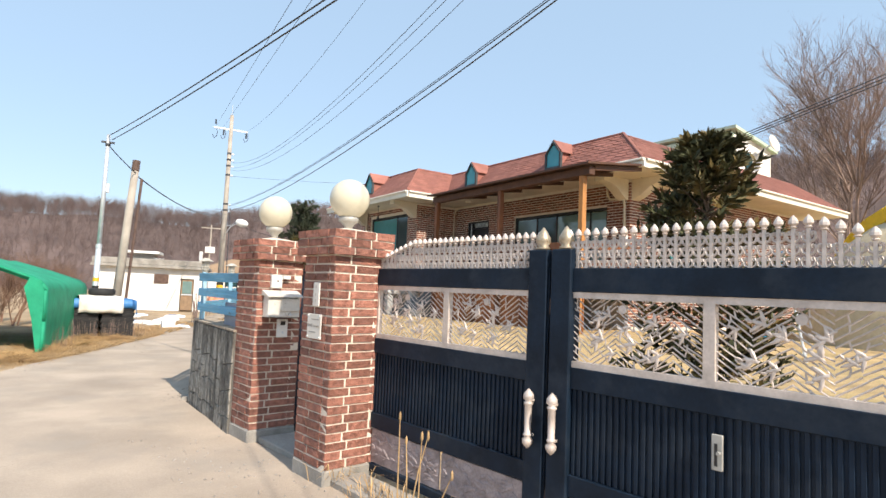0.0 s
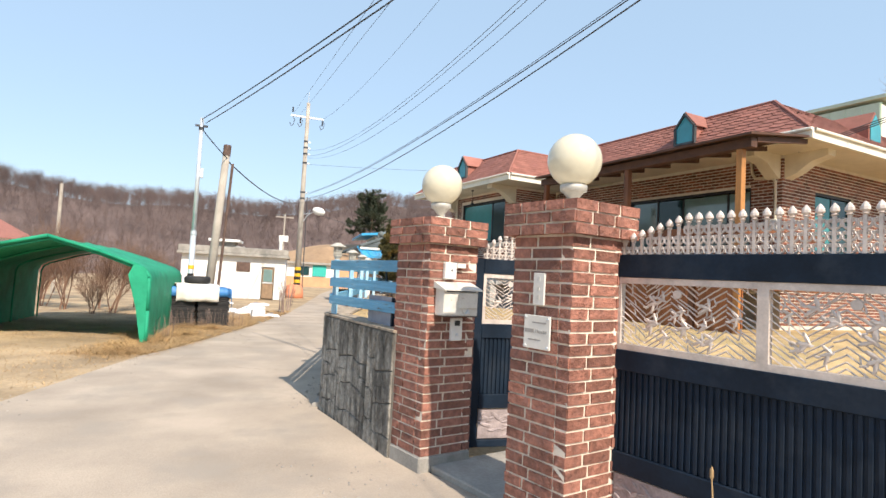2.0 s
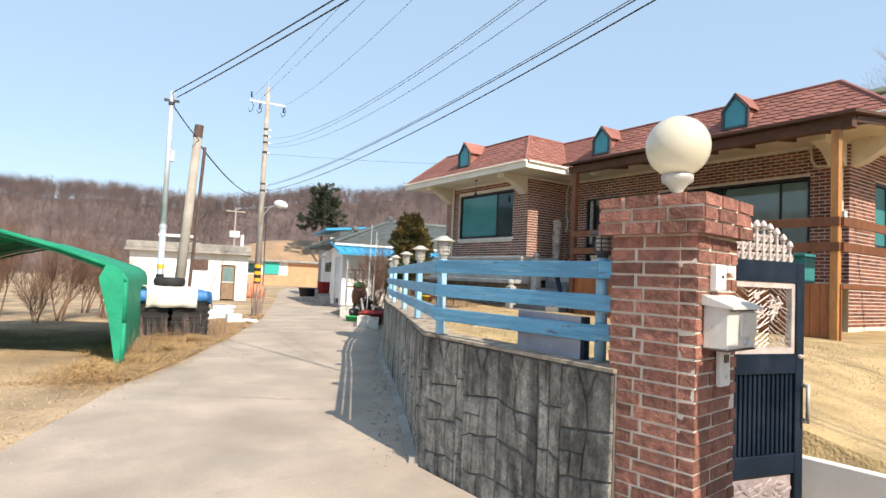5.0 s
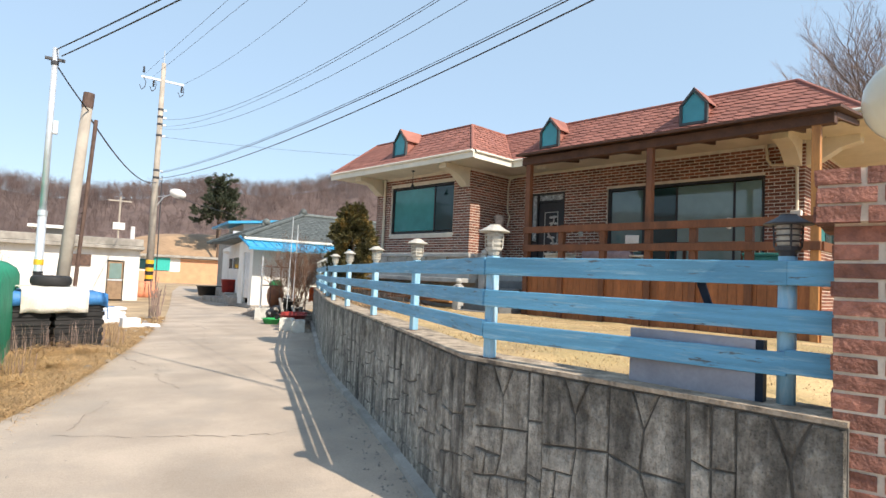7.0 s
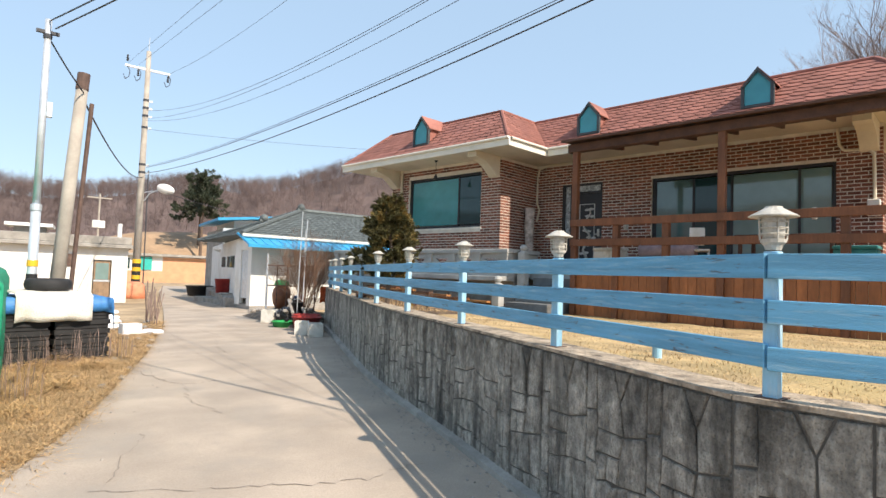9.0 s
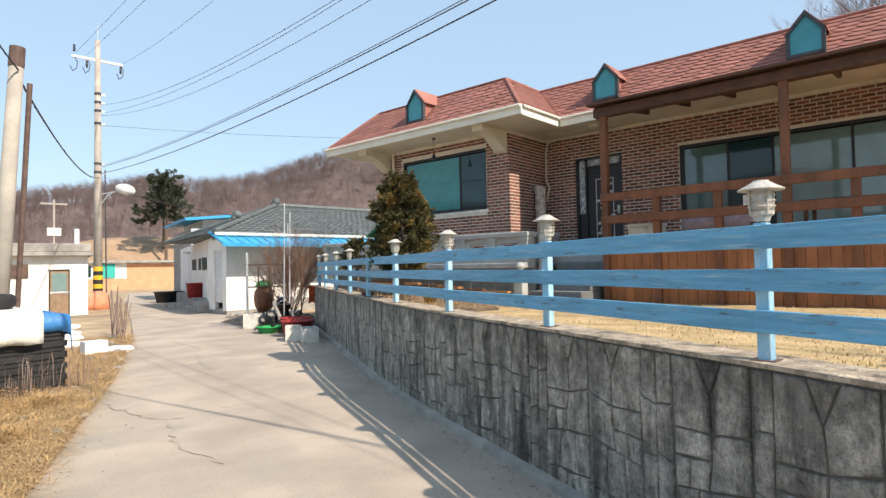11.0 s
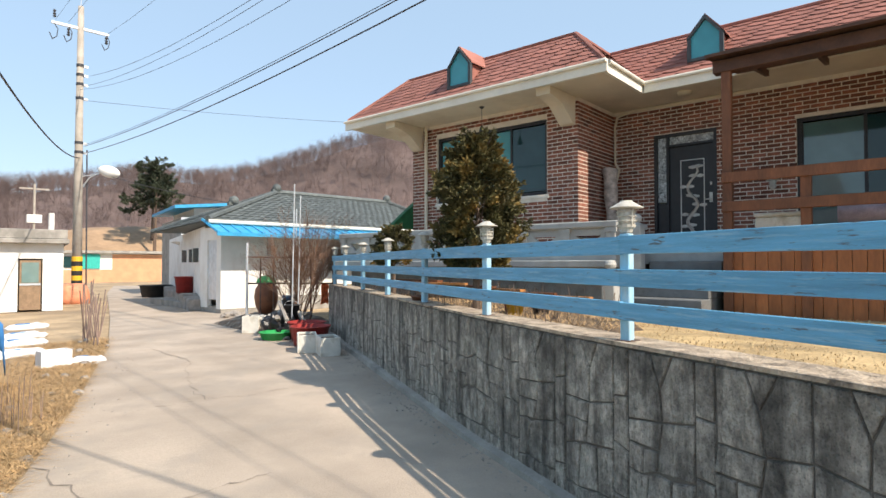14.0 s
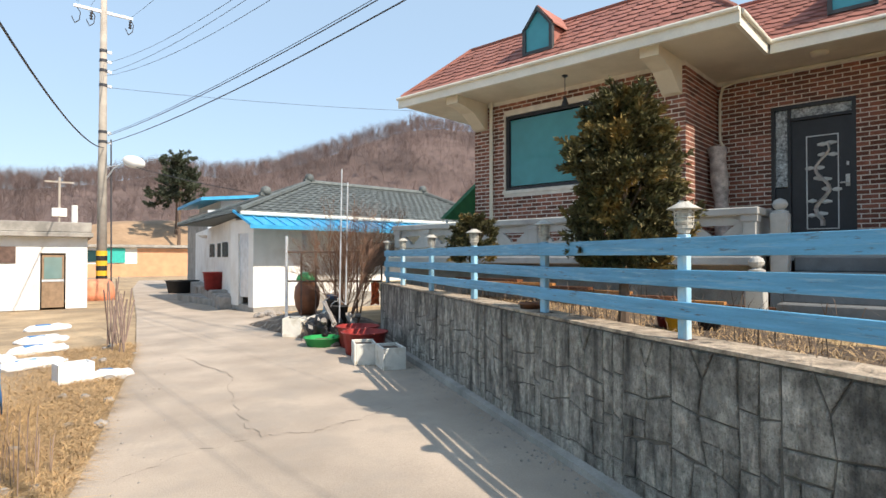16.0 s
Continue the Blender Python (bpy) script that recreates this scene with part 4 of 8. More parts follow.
def wall_stones():
    """The formliner pattern: the same panel of stones cast again and again, each cast a little different."""
    MOD = 0.52
    T_ = TOPW - 0.026
    panel = [
        [(0.25, T_), (0.52, T_), (0.39, 0.84)],
        [(0.0, T_), (0.25, T_), (0.39, 0.84), (0.36, 0.66), (0.0, 0.70)],
        [(0.52, T_), (0.80, T_), (0.80, 0.65), (0.36, 0.66), (0.39, 0.84)],
        [(0.0, 0.70), (0.36, 0.66), (0.40, 0.53), (0.43, 0.40), (0.0, 0.44)],
        [(0.36, 0.66), (0.80, 0.65), (0.80, 0.52), (0.40, 0.53)],
        [(0.40, 0.53), (0.62, 0.525), (0.62, 0.385), (0.43, 0.40)],
        [(0.62, 0.525), (0.80, 0.52), (0.80, 0.37), (0.62, 0.385)],
        [(0.0, 0.44), (0.28, 0.414), (0.25, 0.15), (0.0, 0.16)],
        [(0.28, 0.414), (0.43, 0.40), (0.54, 0.39), (0.58, 0.14), (0.25, 0.15)],
        [(0.54, 0.39), (0.62, 0.385), (0.80, 0.37), (0.80, 0.13), (0.58, 0.14)],
        [(0.0, 0.16), (0.25, 0.15), (0.42, 0.145), (0.42, -0.05), (0.0, -0.05)],
        [(0.42, 0.145), (0.58, 0.14), (0.80, 0.13), (0.80, -0.05), (0.42, -0.05)],
        [(0.80, T_), (1.0, T_), (1.0, 0.74), (0.80, 0.75)],
        [(0.80, 0.75), (1.0, 0.74), (1.0, 0.48), (0.80, 0.46)],
        [(0.80, 0.46), (1.0, 0.48), (1.0, 0.21), (0.80, 0.22)],
        [(0.80, 0.22), (1.0, 0.21), (1.0, -0.05), (0.80, -0.05)],
    ]
    for (xa, ya), (xb, yb) in zip(WALL_LINE, WALL_LINE[1:]):
        a, b = Vector((xa, ya, 0)), Vector((xb, yb, 0))
        ln = (b - a).length
        d = (b - a).normalized()
        nrm = Vector((-d.y, d.x, 0))
        k = max(1, round(ln / MOD))
        w = ln / k
        for m in range(k):
            jit = {}
            flip = R.random() < 0.4
            for p in panel:
                q = []
                for x, z in p:
                    jx, jz = jit.setdefault((x, z), (R.uniform(-0.02, 0.02) if 0 < x < 1 else 0, R.uniform(-0.014, 0.014) if 0 < z < 0.97 else 0))
                    xx = 1 - x - jx if flip else x + jx
                    q.append((m * w + xx * w, z + jz))
                if flip:
                    q.reverse()
                V, Fc = stone_poly(q, a, d, nrm, 0.014 + R.uniform(-0.0015, 0.0015))
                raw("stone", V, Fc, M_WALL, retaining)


# ---- fence on the wall ----
fence = thing("fence", Matrix.Identity(4), "sky-blue painted three-rail wooden fence on the wall", "fence")
POSTS = [(1.06, 6.38), (0.77, 7.85), (1.29, 9.38), (1.82, 10.94), (2.31, 12.48), (2.89, 14.06), (3.53, 15.56), (4.18, 17.06), (4.83, 18.56), (5.47, 20.05), (5.92, 21.1)]
RAILS = ((1.505, 1.605), (1.325, 1.42), (1.15, 1.245))
for i, (x, y) in enumerate(POSTS):
    if i == 0:
        part("post", T((x, y, TOPW - 0.02), (x, y, 1.63), 0.035, n=12), M_BLUE_SUN, fence, smooth=True)
    else:
        bm = bmesh.new()
        box(bm, x - 0.028, x + 0.028, y - 0.028, y + 0.028, TOPW - 0.02, 1.62, bev=0.004)
        part("post", bm, M_BLUE_SUN, fence)
        part("base_plate", B(x - 0.05, x + 0.05, y - 0.05, y + 0.05, TOPW - 0.005, TOPW + 0.004), M_RUST, fence, "rusty bolted base plate")
ends = [(1.16, 5.95)] + POSTS
for (xa, ya), (xb, yb) in zip(ends, ends[1:]):
    a, b = Vector((xa, ya, 0)), Vector((xb, yb, 0))
    d = (b - a).normalized()
    nrm = Vector((-d.y, d.x, 0))
    for z0, z1 in RAILS:
        if (xa, ya) == ends[0]:
            b2, a2 = b, a
        else:
            a2, b2 = a - d * 0.01, b + d * 0.01
        bm = bmesh.new()
        off = nrm * 0.032
        t = nrm * (0.028 + R.uniform(0, 0.004))
        dz = R.uniform(-0.006, 0.006)
        prism(bm, [a2 + off + Vector((0, 0, z0 + dz)), a2 + off + t + Vector((0, 0, z0 + dz)), a2 + off + t + Vector((0, 0, z1 + dz)), a2 + off + Vector((0, 0, z1 + dz))], b2 - a2 + Vector((0, 0, R.uniform(-0.006, 0.006))))
        bmesh.ops.bevel(bm, geom=list(bm.edges), offset=0.003, segments=1, affect="EDGES")
        part("rail", bm, M_BLUE, fence)


M_LANT = mat("lantern_plastic", (0.47, 0.45, 0.40), 0.6, 0.15, 20, 80, 0.2, stain=(0.33, 0.31, 0.27), stain_scale=14)


def solar_lamp(x, y, z, dark=False):
    t = thing("garden_lantern", pose(x, y, z, 0, 0, R.uniform(0, 90)), "dark small solar lantern on a fence post" if dark else "pale small solar lantern on a fence post", "lantern", group="lanterns on the fence")
    m = M_WIRE if dark else M_LANT
    part("base", lathe(bmesh.new(), [(0.03, 0), (0.036, 0.02), (0.048, 0.03), (0.05, 0.045)], 12), m, t)
    part("glass", lathe(bmesh.new(), [(0.04, 0.045), (0.043, 0.06), (0.046, 0.13), (0.045, 0.135)], 12), M_LAMPG, t, "ribbed clear lantern glass", smooth=True)
    for i in range(4):
        c, s = math.cos(i * math.pi / 2), math.sin(i * math.pi / 2)
        part("cage_bar", T((0.05 * c, 0.05 * s, 0.04), (0.055 * c, 0.055 * s, 0.14), 0.004, n=5), m, t)
    for zz in (0.065, 0.09, 0.115):
        bm = bmesh.new()
        rg = [[bm.verts.new(((0.053 + 0.003 * math.cos(q)) * math.cos(a), (0.053 + 0.003 * math.cos(q)) * math.sin(a), zz + 0.003 * math.sin(q))) for q in (0, 1.571, 3.142, 4.712)] for a in (k * math.pi / 6 for k in range(12))]
        for k in range(12):
            for q in range(4):
                bm.faces.new((rg[k][q], rg[(k + 1) % 12][q], rg[(k + 1) % 12][(q + 1) % 4], rg[k][(q + 1) % 4]))
        part("cage_ring", bm, m, t)
    part("roof", lathe(bmesh.new(), [(0.05, 0.133), (0.092, 0.135), (0.093, 0.139), (0.058, 0.158), (0.035, 0.172), (0.032, 0.178), (0.0, 0.179)], 14), m, t)
    return t


M_LAMPG = mat("lantern_glass", (0.45, 0.44, 0.40), 0.15, 0.2, 30, 90, 0.4, spec=0.8)
for i, (x, y) in enumerate(POSTS):
    solar_lamp(x, y, 1.625, i == 0)

# ---- gate pillars ----
GA = 13.9


def pillar(x, y, z0, top, label):
    p = thing("gate_pillar", pose(x, y, 0, 0, 0, GA), label, "pillar", group="brick gate pillars")
    hw, cw = 0.235, 0.285
    part("core", B(-hw + 0.005, hw - 0.005, -hw + 0.005, hw - 0.005, z0, top - 0.02), M_MORTAR, p, "pale mortar core")
    part("cap_core", B(-cw + 0.006, cw - 0.006, -cw + 0.006, cw - 0.006, top - 3 * 0.0685 + 0.002, top - 0.012), M_MORTAR, p)
    bm = bmesh.new()
    v = [bm.verts.new((a * cw * 0.9, b * cw * 0.9, top - 0.012)) for a, b in ((-1, -1), (1, -1), (1, 1), (-1, 1))] + [bm.verts.new((0, 0, top + 0.035))]
    for i in range(4):
        bm.faces.new((v[i], v[(i + 1) % 4], v[4]))
    bm.faces.new(v[3::-1])
    part("cap_mortar", bm, M_MORTAR, p, "mortar topping")
    part("plinth", B(-hw - 0.01, hw + 0.01, -hw - 0.01, hw + 0.01, z0, 0.12, bev=0.012), M_CONC, p, "rendered concrete plinth")
    cap0 = top - 3 * 0.0685
    pitch = (cap0 - 0.125) / round((cap0 - 0.125) / 0.067)
    z = 0.125
    row = 0
    h = pitch - 0.013
    # shared brick meshes: stretcher, header, corner pieces
    while z < top - 0.03:
        cap = z > cap0 - 0.01
        w = cw if cap else hw
        n = 3 if cap else 2.5
        ln = 0.2 if not cap else 2 * w / 3
        for side in range(4):
            m = Matrix.Rotation(side * math.pi / 2, 4, "Z")
            s = -w + (0 if (row + side) % 2 == 0 else -ln / 2)
            end = w - (0.09 if (row + side) % 2 else 0.0)
            s = -w if (row + side) % 2 == 0 else -w + 0.0
            first = True
            while s < end - 0.03:
                L = (0.186 if not (first and (row + side) % 2) else 0.14)
                e = min(s + L, end)
                if end - e < 0.05:
                    e = end
                bm = bmesh.new()
                out = R.uniform(0.0, 0.006) + (0.004 if cap else 0)
                x0, x1 = s, e
                box(bm, x0 + 0.004, x1 - 0.004 if e < end else x1, -w - out, -w + 0.085, z, z + (h if not cap else 0.057))
                for vv in bm.verts:
                    vv.co += Vector((R.uniform(-0.002, 0.002), R.uniform(-0.002, 0.002), R.uniform(-0.002, 0.002)))
                bmesh.ops.transform(bm, matrix=m, verts=bm.verts)
                part("brick", bm, M_BRICK, p)
                s = e + 0.012
                first = False
        z += pitch if not cap else 0.0685
        row += 1
    return p


M_LAMPFOOT = mat("lamp_collar_grey", (0.44, 0.43, 0.40), 0.55, 0.15, 14, 80, 0.2, metal=0.2)


def globe_lamp(x, y, z, r=0.185):
    t = thing("globe_lamp", pose(x, y, z), "cream glass globe lamp on a brick gate pillar", "lamp", group="globe lamps on the pillars")
    part("foot", lathe(bmesh.new(), [(0.012, -0.03), (0.02, 0.0), (0.045, 0.035), (0.062, 0.055), (0.066, 0.062), (0.082, 0.064), (0.084, 0.1), (0.07, 0.108)], 20), M_LAMPFOOT, t, "grey metal lamp collar", smooth=True)
    bm = bmesh.new()
    bmesh.ops.create_uvsphere(bm, u_segments=32, v_segments=20, radius=r, matrix=Matrix.Translation((0, 0, 0.09 + r)))
    part("globe", bm, M_GLOBE, t, "cream opal glass globe", smooth=True)
    part("base_screw", T((0.03, 0, 0.0), (0.03, 0, 0.03), 0.008), M_STEEL, t)


P2 = (1.53, 4.59)
P1 = (1.215, 6.005)
globe_lamp(P2[0] + 0.01, P2[1], 1.985, 0.167)
globe_lamp(P1[0] + 0.01, P1[1], 1.985, 0.168)
wall_stones()
pillar(P2[0], P2[1], -0.02, 1.965, "red brick gate pillar with plaques and globe lamp")
pillar(P1[0], P1[1], -0.12, 1.95, "red brick gate pillar with mailbox and intercom")


# ---- driveway gate ----
def finial(bm, x, z, h, yy=0.0):
    """One cast picket: stem, stacked scrolls and an acorn tip. x along the gate."""
    prism(bm, [(x - 0.008, yy - 0.007, z), (x + 0.008, yy - 0.007, z), (x + 0.007, yy - 0.007, z + h * 0.78), (x - 0.007, yy - 0.007, z + h * 0.78)], (0, 0.014, 0))
    lathe(bm, [(0.006, 0), (0.017, 0.006), (0.010, 0.012), (0.021, 0.022), (0.020, 0.035), (0.011, 0.05), (0.002, 0.06)], 8, (x, yy, z + h - 0.062))
    tiers = max(1, int((h - 0.06) / 0.055))
    for k in range(tiers):
        zc = z + 0.032 + k * 0.055
        for s in (-1, 1):
            pts = [(x + s * 0.007, zc - 0.026), (x + s * 0.022, zc - 0.018), (x + s * 0.027, zc), (x + s * 0.021, zc + 0.016), (x + s * 0.011, zc + 0.013), (x + s * 0.014, zc + 0.002)]
            for (xa, za), (xb, zb) in zip(pts, pts[1:]):
                tube(bm, (xa, yy, za), (xb, yy, zb), 0.0065, n=4, caps=False)


def bird(bm, a, b, y, an, k):
    """A flat cast bird: body, tail and two spread wings."""
    m = Matrix.Translation((a, y, b)) @ Matrix.Rotation(an, 4, "Y") @ Matrix.Scale(k, 4)
    for sx, sz, rot, off in ((0.034, 0.009, 0.0, (0, 0)), (0.030, 0.008, 1.0, (0.004, 0.020)), (0.030, 0.008, -0.9, (-0.006, -0.018)), (0.016, 0.006, 0.3, (-0.036, -0.004))):
        bmesh.ops.create_icosphere(bm, subdivisions=1, radius=1, matrix=m @ Matrix.Translation((off[0], 0, off[1])) @ Matrix.Rotation(rot, 4, "Y") @ Matrix.Diagonal((sx, 0.006, sz, 1)))


def lattice(bm, x0, x1, z0, z1, y=0.0, seed=1):
    """Cast screen: bands of slanting bars in herringbone, ragged cross ties, flying birds and a round sun."""
    r = random.Random(seed)
    band = 0.17
    nb = max(2, round((x1 - x0) / band))
    w = (x1 - x0) / nb

    def bar(xa, za, xb, zb):
        if zb < za:
            xa, za, xb, zb = xb, zb, xa, za
        if za >= z1 or zb <= z0:
            return
        if zb > z1:
            xb, zb = lerp(xa, xb, (z1 - za) / (zb - za)), z1
        if za < z0:
            xa, za = lerp(xa, xb, (z0 - za) / (zb - za)), z0
        tube(bm, (xa, y, za), (xb, y, zb), 0.0042, n=4, caps=False)

    for i in range(nb):
        sg = 1 if i % 2 else -1
        xa, xb = x0 + i * w, x0 + (i + 1) * w
        z = z0 - 0.12
        while z < z1 + 0.12:
            k = r.uniform(0.3, 0.7)
            xm = lerp(xa, xb, k)
            rise = 0.105 * sg
            jog = r.uniform(-0.016, 0.016)
            bar(xa, z - rise / 2, xm, z - rise / 2 + rise * k)
            bar(xm, z - rise / 2 + rise * k + jog, xb, z + rise / 2)
            if r.random() < 0.6:
                bar(xm, z - rise / 2 + rise * k, xm + r.uniform(-0.012, 0.012), z - rise / 2 + rise * k + 0.034)
            z += r.uniform(0.026, 0.04)
    for _ in range(round((x1 - x0) * 18)):
        bird(bm, r.uniform(x0 + 0.06, x1 - 0.06), r.uniform(z0 + 0.06, z1 - 0.06), y - 0.006, r.uniform(-0.6, 0.6), r.uniform(0.9, 1.35))
    tube(bm, (lerp(x0, x1, 0.45), y - 0.008, z1 - 0.05), (lerp(x0, x1, 0.45), y + 0.004, z1 - 0.05), 0.024, n=14)


def relief(bm, x0, x1, z0, z1, y, seed):
    r = random.Random(seed)
    for _ in range(int((x1 - x0) * (z1 - z0) * 380)):
        a, b = r.uniform(x0 + 0.03, x1 - 0.03), r.uniform(z0 + 0.03, z1 - 0.03)
        bmesh.ops.create_icosphere(bm, subdivisions=1, radius=1, matrix=Matrix.Translation((a, y, b)) @ Matrix.Rotation(r.uniform(-0.7, 0.7), 4, "Y") @ Matrix.Diagonal((r.uniform(0.025, 0.06), 0.007, r.uniform(0.008, 0.018), 1)))


def gate_leaf(t, w, cols, z0=0.06, top=1.67, arch=False, taper_left=False, taper_right=False, handle_right=True, fin=True):
    """A gate leaf in its own frame: x along the leaf from the hinge, y through it."""
    F = 0.07
    D = 0.03
    lat0, lat1 = 1.145, 1.5
    part("hinge_stile", B(0, F, -D, D, z0, top, bev=0.004), M_NAVY, t)
    part("lock_stile", B(w - F, w, -D, D, z0, top, bev=0.004), M_NAVY, t)
    part("top_rail", B(F, w - F, -D, D, 1.535, top, bev=0.004), M_NAVY, t)
    part("mid_rail", B(F, w - F, -D, D, 0.99, 1.11, bev=0.004), M_NAVY, t)
    part("low_rail", B(F, w - F, -D, D, 0.40, 0.52, bev=0.004), M_NAVY, t)
    part("bottom_rail", B(F, w - F, -D, D, z0, z0 + 0.06, bev=0.004), M_NAVY, t)
    n = max(3, round((w - 2 * F) / 0.038))
    part("panel_sheet", B(F, w - F, -0.004, 0.004, 0.52, 0.99), M_NAVY, t)
    for i in range(n):
        x = lerp(F, w - F, (i + 0.5) / n)
        part("rib", B(x - 0.011, x + 0.011, -0.016, -0.003, 0.52, 0.99, bev=0.003), M_NAVY, t)
    cw = (w - 2 * F) / cols
    for c in range(cols):
        x0, x1 = F + c * cw, F + (c + 1) * cw
        fr = bmesh.new()
        for a in ((x0, x1, 1.11, lat0), (x0, x1, lat1, 1.535), (x0, x0 + 0.028, lat0, lat1), (x1 - 0.028, x1, lat0, lat1)):
            box(fr, a[0], a[1], -0.02, 0.02, a[2], a[3])
        part("screen_frame", fr, M_SILVER, t, "pale cast screen frame")
        bm = bmesh.new()
        lattice(bm, x0 + 0.028, x1 - 0.028, lat0, lat1, 0, seed=c + round(w * 100))
        part("cast_screen", bm, M_SILVER, t, "pale cast aluminium screen with birds")
        bm = B(x0 + 0.012, x1 - 0.012, -0.012, 0.0, z0 + 0.07, 0.39)
        relief(bm, x0 + 0.012, x1 - 0.012, z0 + 0.07, 0.39, -0.014, c)
        part("relief_panel", bm, M_PANEL, t, "mauve-grey cast relief panel")
    if fin:
        m = round((w - 2 * F) / 0.058)
        for i in range(m):
            x = lerp(F, w - F, (i + 0.5) / m)
            h = 0.235
            if arch:
                h = 0.12 + 0.13 * math.sin(math.pi * (i + 0.5) / m)
            if taper_left and i < 7:
                h = 0.12 + 0.017 * i
            if taper_right and i > m - 8:
                h = 0.12 + 0.017 * (m - 1 - i)
            bm = bmesh.new()
            finial(bm, x, top - 0.004, h)
            part("finial", bm, M_SILVER, t)
    bm = bmesh.new()
    for z in (0.3, 1.4):
        box(bm, -0.05, 0.005, -0.02, 0.02, z, z + 0.09)
    part("hinge", bm, M_RUST, t, "rusty hinge")


def pull_handle(t, x, z0, z1, y):
    bm = bmesh.new()
    h = z1 - z0
    prof = [(0.006, 0), (0.018, 0.012), (0.03, 0.03), (0.032, 0.05), (0.018, 0.066), (0.027, 0.074), (0.027, 0.082), (0.02, 0.09), (0.021, h - 0.095), (0.028, h - 0.086), (0.028, h - 0.078), (0.018, h - 0.07), (0.032, h - 0.055), (0.03, h - 0.03), (0.016, h - 0.012), (0.004, h)]
    lathe(bm, prof, 10, (x, y - 0.045, z0))
    for z in (z0 + 0.07, z1 - 0.07):
        tube(bm, (x, y - 0.045, z), (x, y, z), 0.01)
    part("pull_handle", bm, M_SILVER, t, "pale turned pull handle", smooth=True)


M_PANEL = mat("mauve_relief", (0.36, 0.30, 0.30), 0.6, 0.3, 10, 60, 0.4, metal=0.2)
GATE0 = Vector((1.765, 4.49))
gdir = Vector((0.2395, -0.9709))
gang = math.degrees(math.atan2(gdir.y, gdir.x))
gate = thing("driveway_gate", pose(GATE0.x, GATE0.y, 0, 0, 0, gang), "navy double driveway gate with pale cast screens and finials", "gate")
GW = 1.82
gl = thing("left_leaf", Matrix.Identity(4), "", "")
gl.parent = gate
gr = thing("right_leaf", Matrix.Translation((GW + 0.02, 0, 0)), "", "")
gr.parent = gate
for leaf in (gl, gr):
    for key in list(leaf.keys()):
        del leaf[key]
gate_leaf(gl, GW, 2, taper_left=True)
gate_leaf(gr, GW, 2, taper_right=True)
for x in (GW - 0.075, GW + 0.095):
    part("meeting_post", B(x - 0.07, x + 0.07, -0.05, 0.05, 0.02, 1.78, bev=0.006), M_NAVY, gate)
    part("post_finial", lathe(bmesh.new(), [(0.035, 0), (0.045, 0.012), (0.03, 0.025), (0.046, 0.05), (0.044, 0.075), (0.022, 0.115), (0.003, 0.14)], 12, (x, 0, 1.78)), M_BRASS, gate, "tarnished brass acorn finial", smooth=True)
    pull_handle(gate, x, 0.62, 0.96, -0.05)
bolt = part("bolt_plate", B(2.775, 2.825, -0.044, -0.03, 0.75, 0.91, bev=0.003), M_LAMPFOOT, gate, "dull steel bolt plate")
part("bolt_slot", B(2.79, 2.803, -0.047, -0.043, 0.77, 0.87), M_FRAME, bolt)
part("bolt_knob", T((2.81, -0.06, 0.83), (2.81, -0.04, 0.83), 0.009, n=8), M_LAMPFOOT, bolt)

solid("gate_post", B(-0.05, 0.05, -0.05, 0.05, 0.02, 1.68, bev=0.005), M_NAVY, "navy steel gate post beside the brick pillar", "post", at=pose(1.52, 6.02, 0, 0, 0, GA))
wicket = thing("wicket_gate", pose(1.58, 6.03, 0, 0, 0, -6), "navy pedestrian gate standing open beside the pillar", "gate")
gate_leaf(wicket, 0.70, 1, z0=0.08, top=1.66, arch=True)
bm = bmesh.new()
tube(bm, (0.69, -0.065, 0.70), (0.69, -0.065, 0.93), 0.011, n=8)
for z in (0.71, 0.92):
    tube(bm, (0.69, -0.065, z), (0.69, -0.03, z), 0.013, n=8)
part("lever_handle", bm, M_LAMPFOOT, wicket, "dull steel pull handle", smooth=True)
part("knob", lathe(bmesh.new(), [(0.012, 0), (0.02, 0.01), (0.02, 0.02), (0.004, 0.026)], 10, (0.665, -0.03, 1.08)), M_SILVER, wicket)
solid("gate_threshold", B(-0.3, 0.5, -0.5, 0.5, -0.05, 0.05, bev=0.01), M_CONC, "grey concrete threshold under the pedestrian gate", "threshold", kind="structure", at=pose(1.55, 5.36, 0, 0, 0, GA))
solid("garden_kerb", B(-0.06, 0.06, -1.6, 1.3, -0.05, 0.42, bev=0.01), M_WHITE, "low white garden retaining kerb inside the gate", "kerb", kind="structure", at=pose(2.62, 6.0, 0, 0, 0, 12))
solid("gate_step", B(-0.15, 0.15, -0.9, 0.9, -0.03, 0.06, bev=0.015), M_CONC, "broken concrete strip before the gate", "kerb", kind="structure", at=pose(1.75, 3.6, 0, 0, 0, GA))

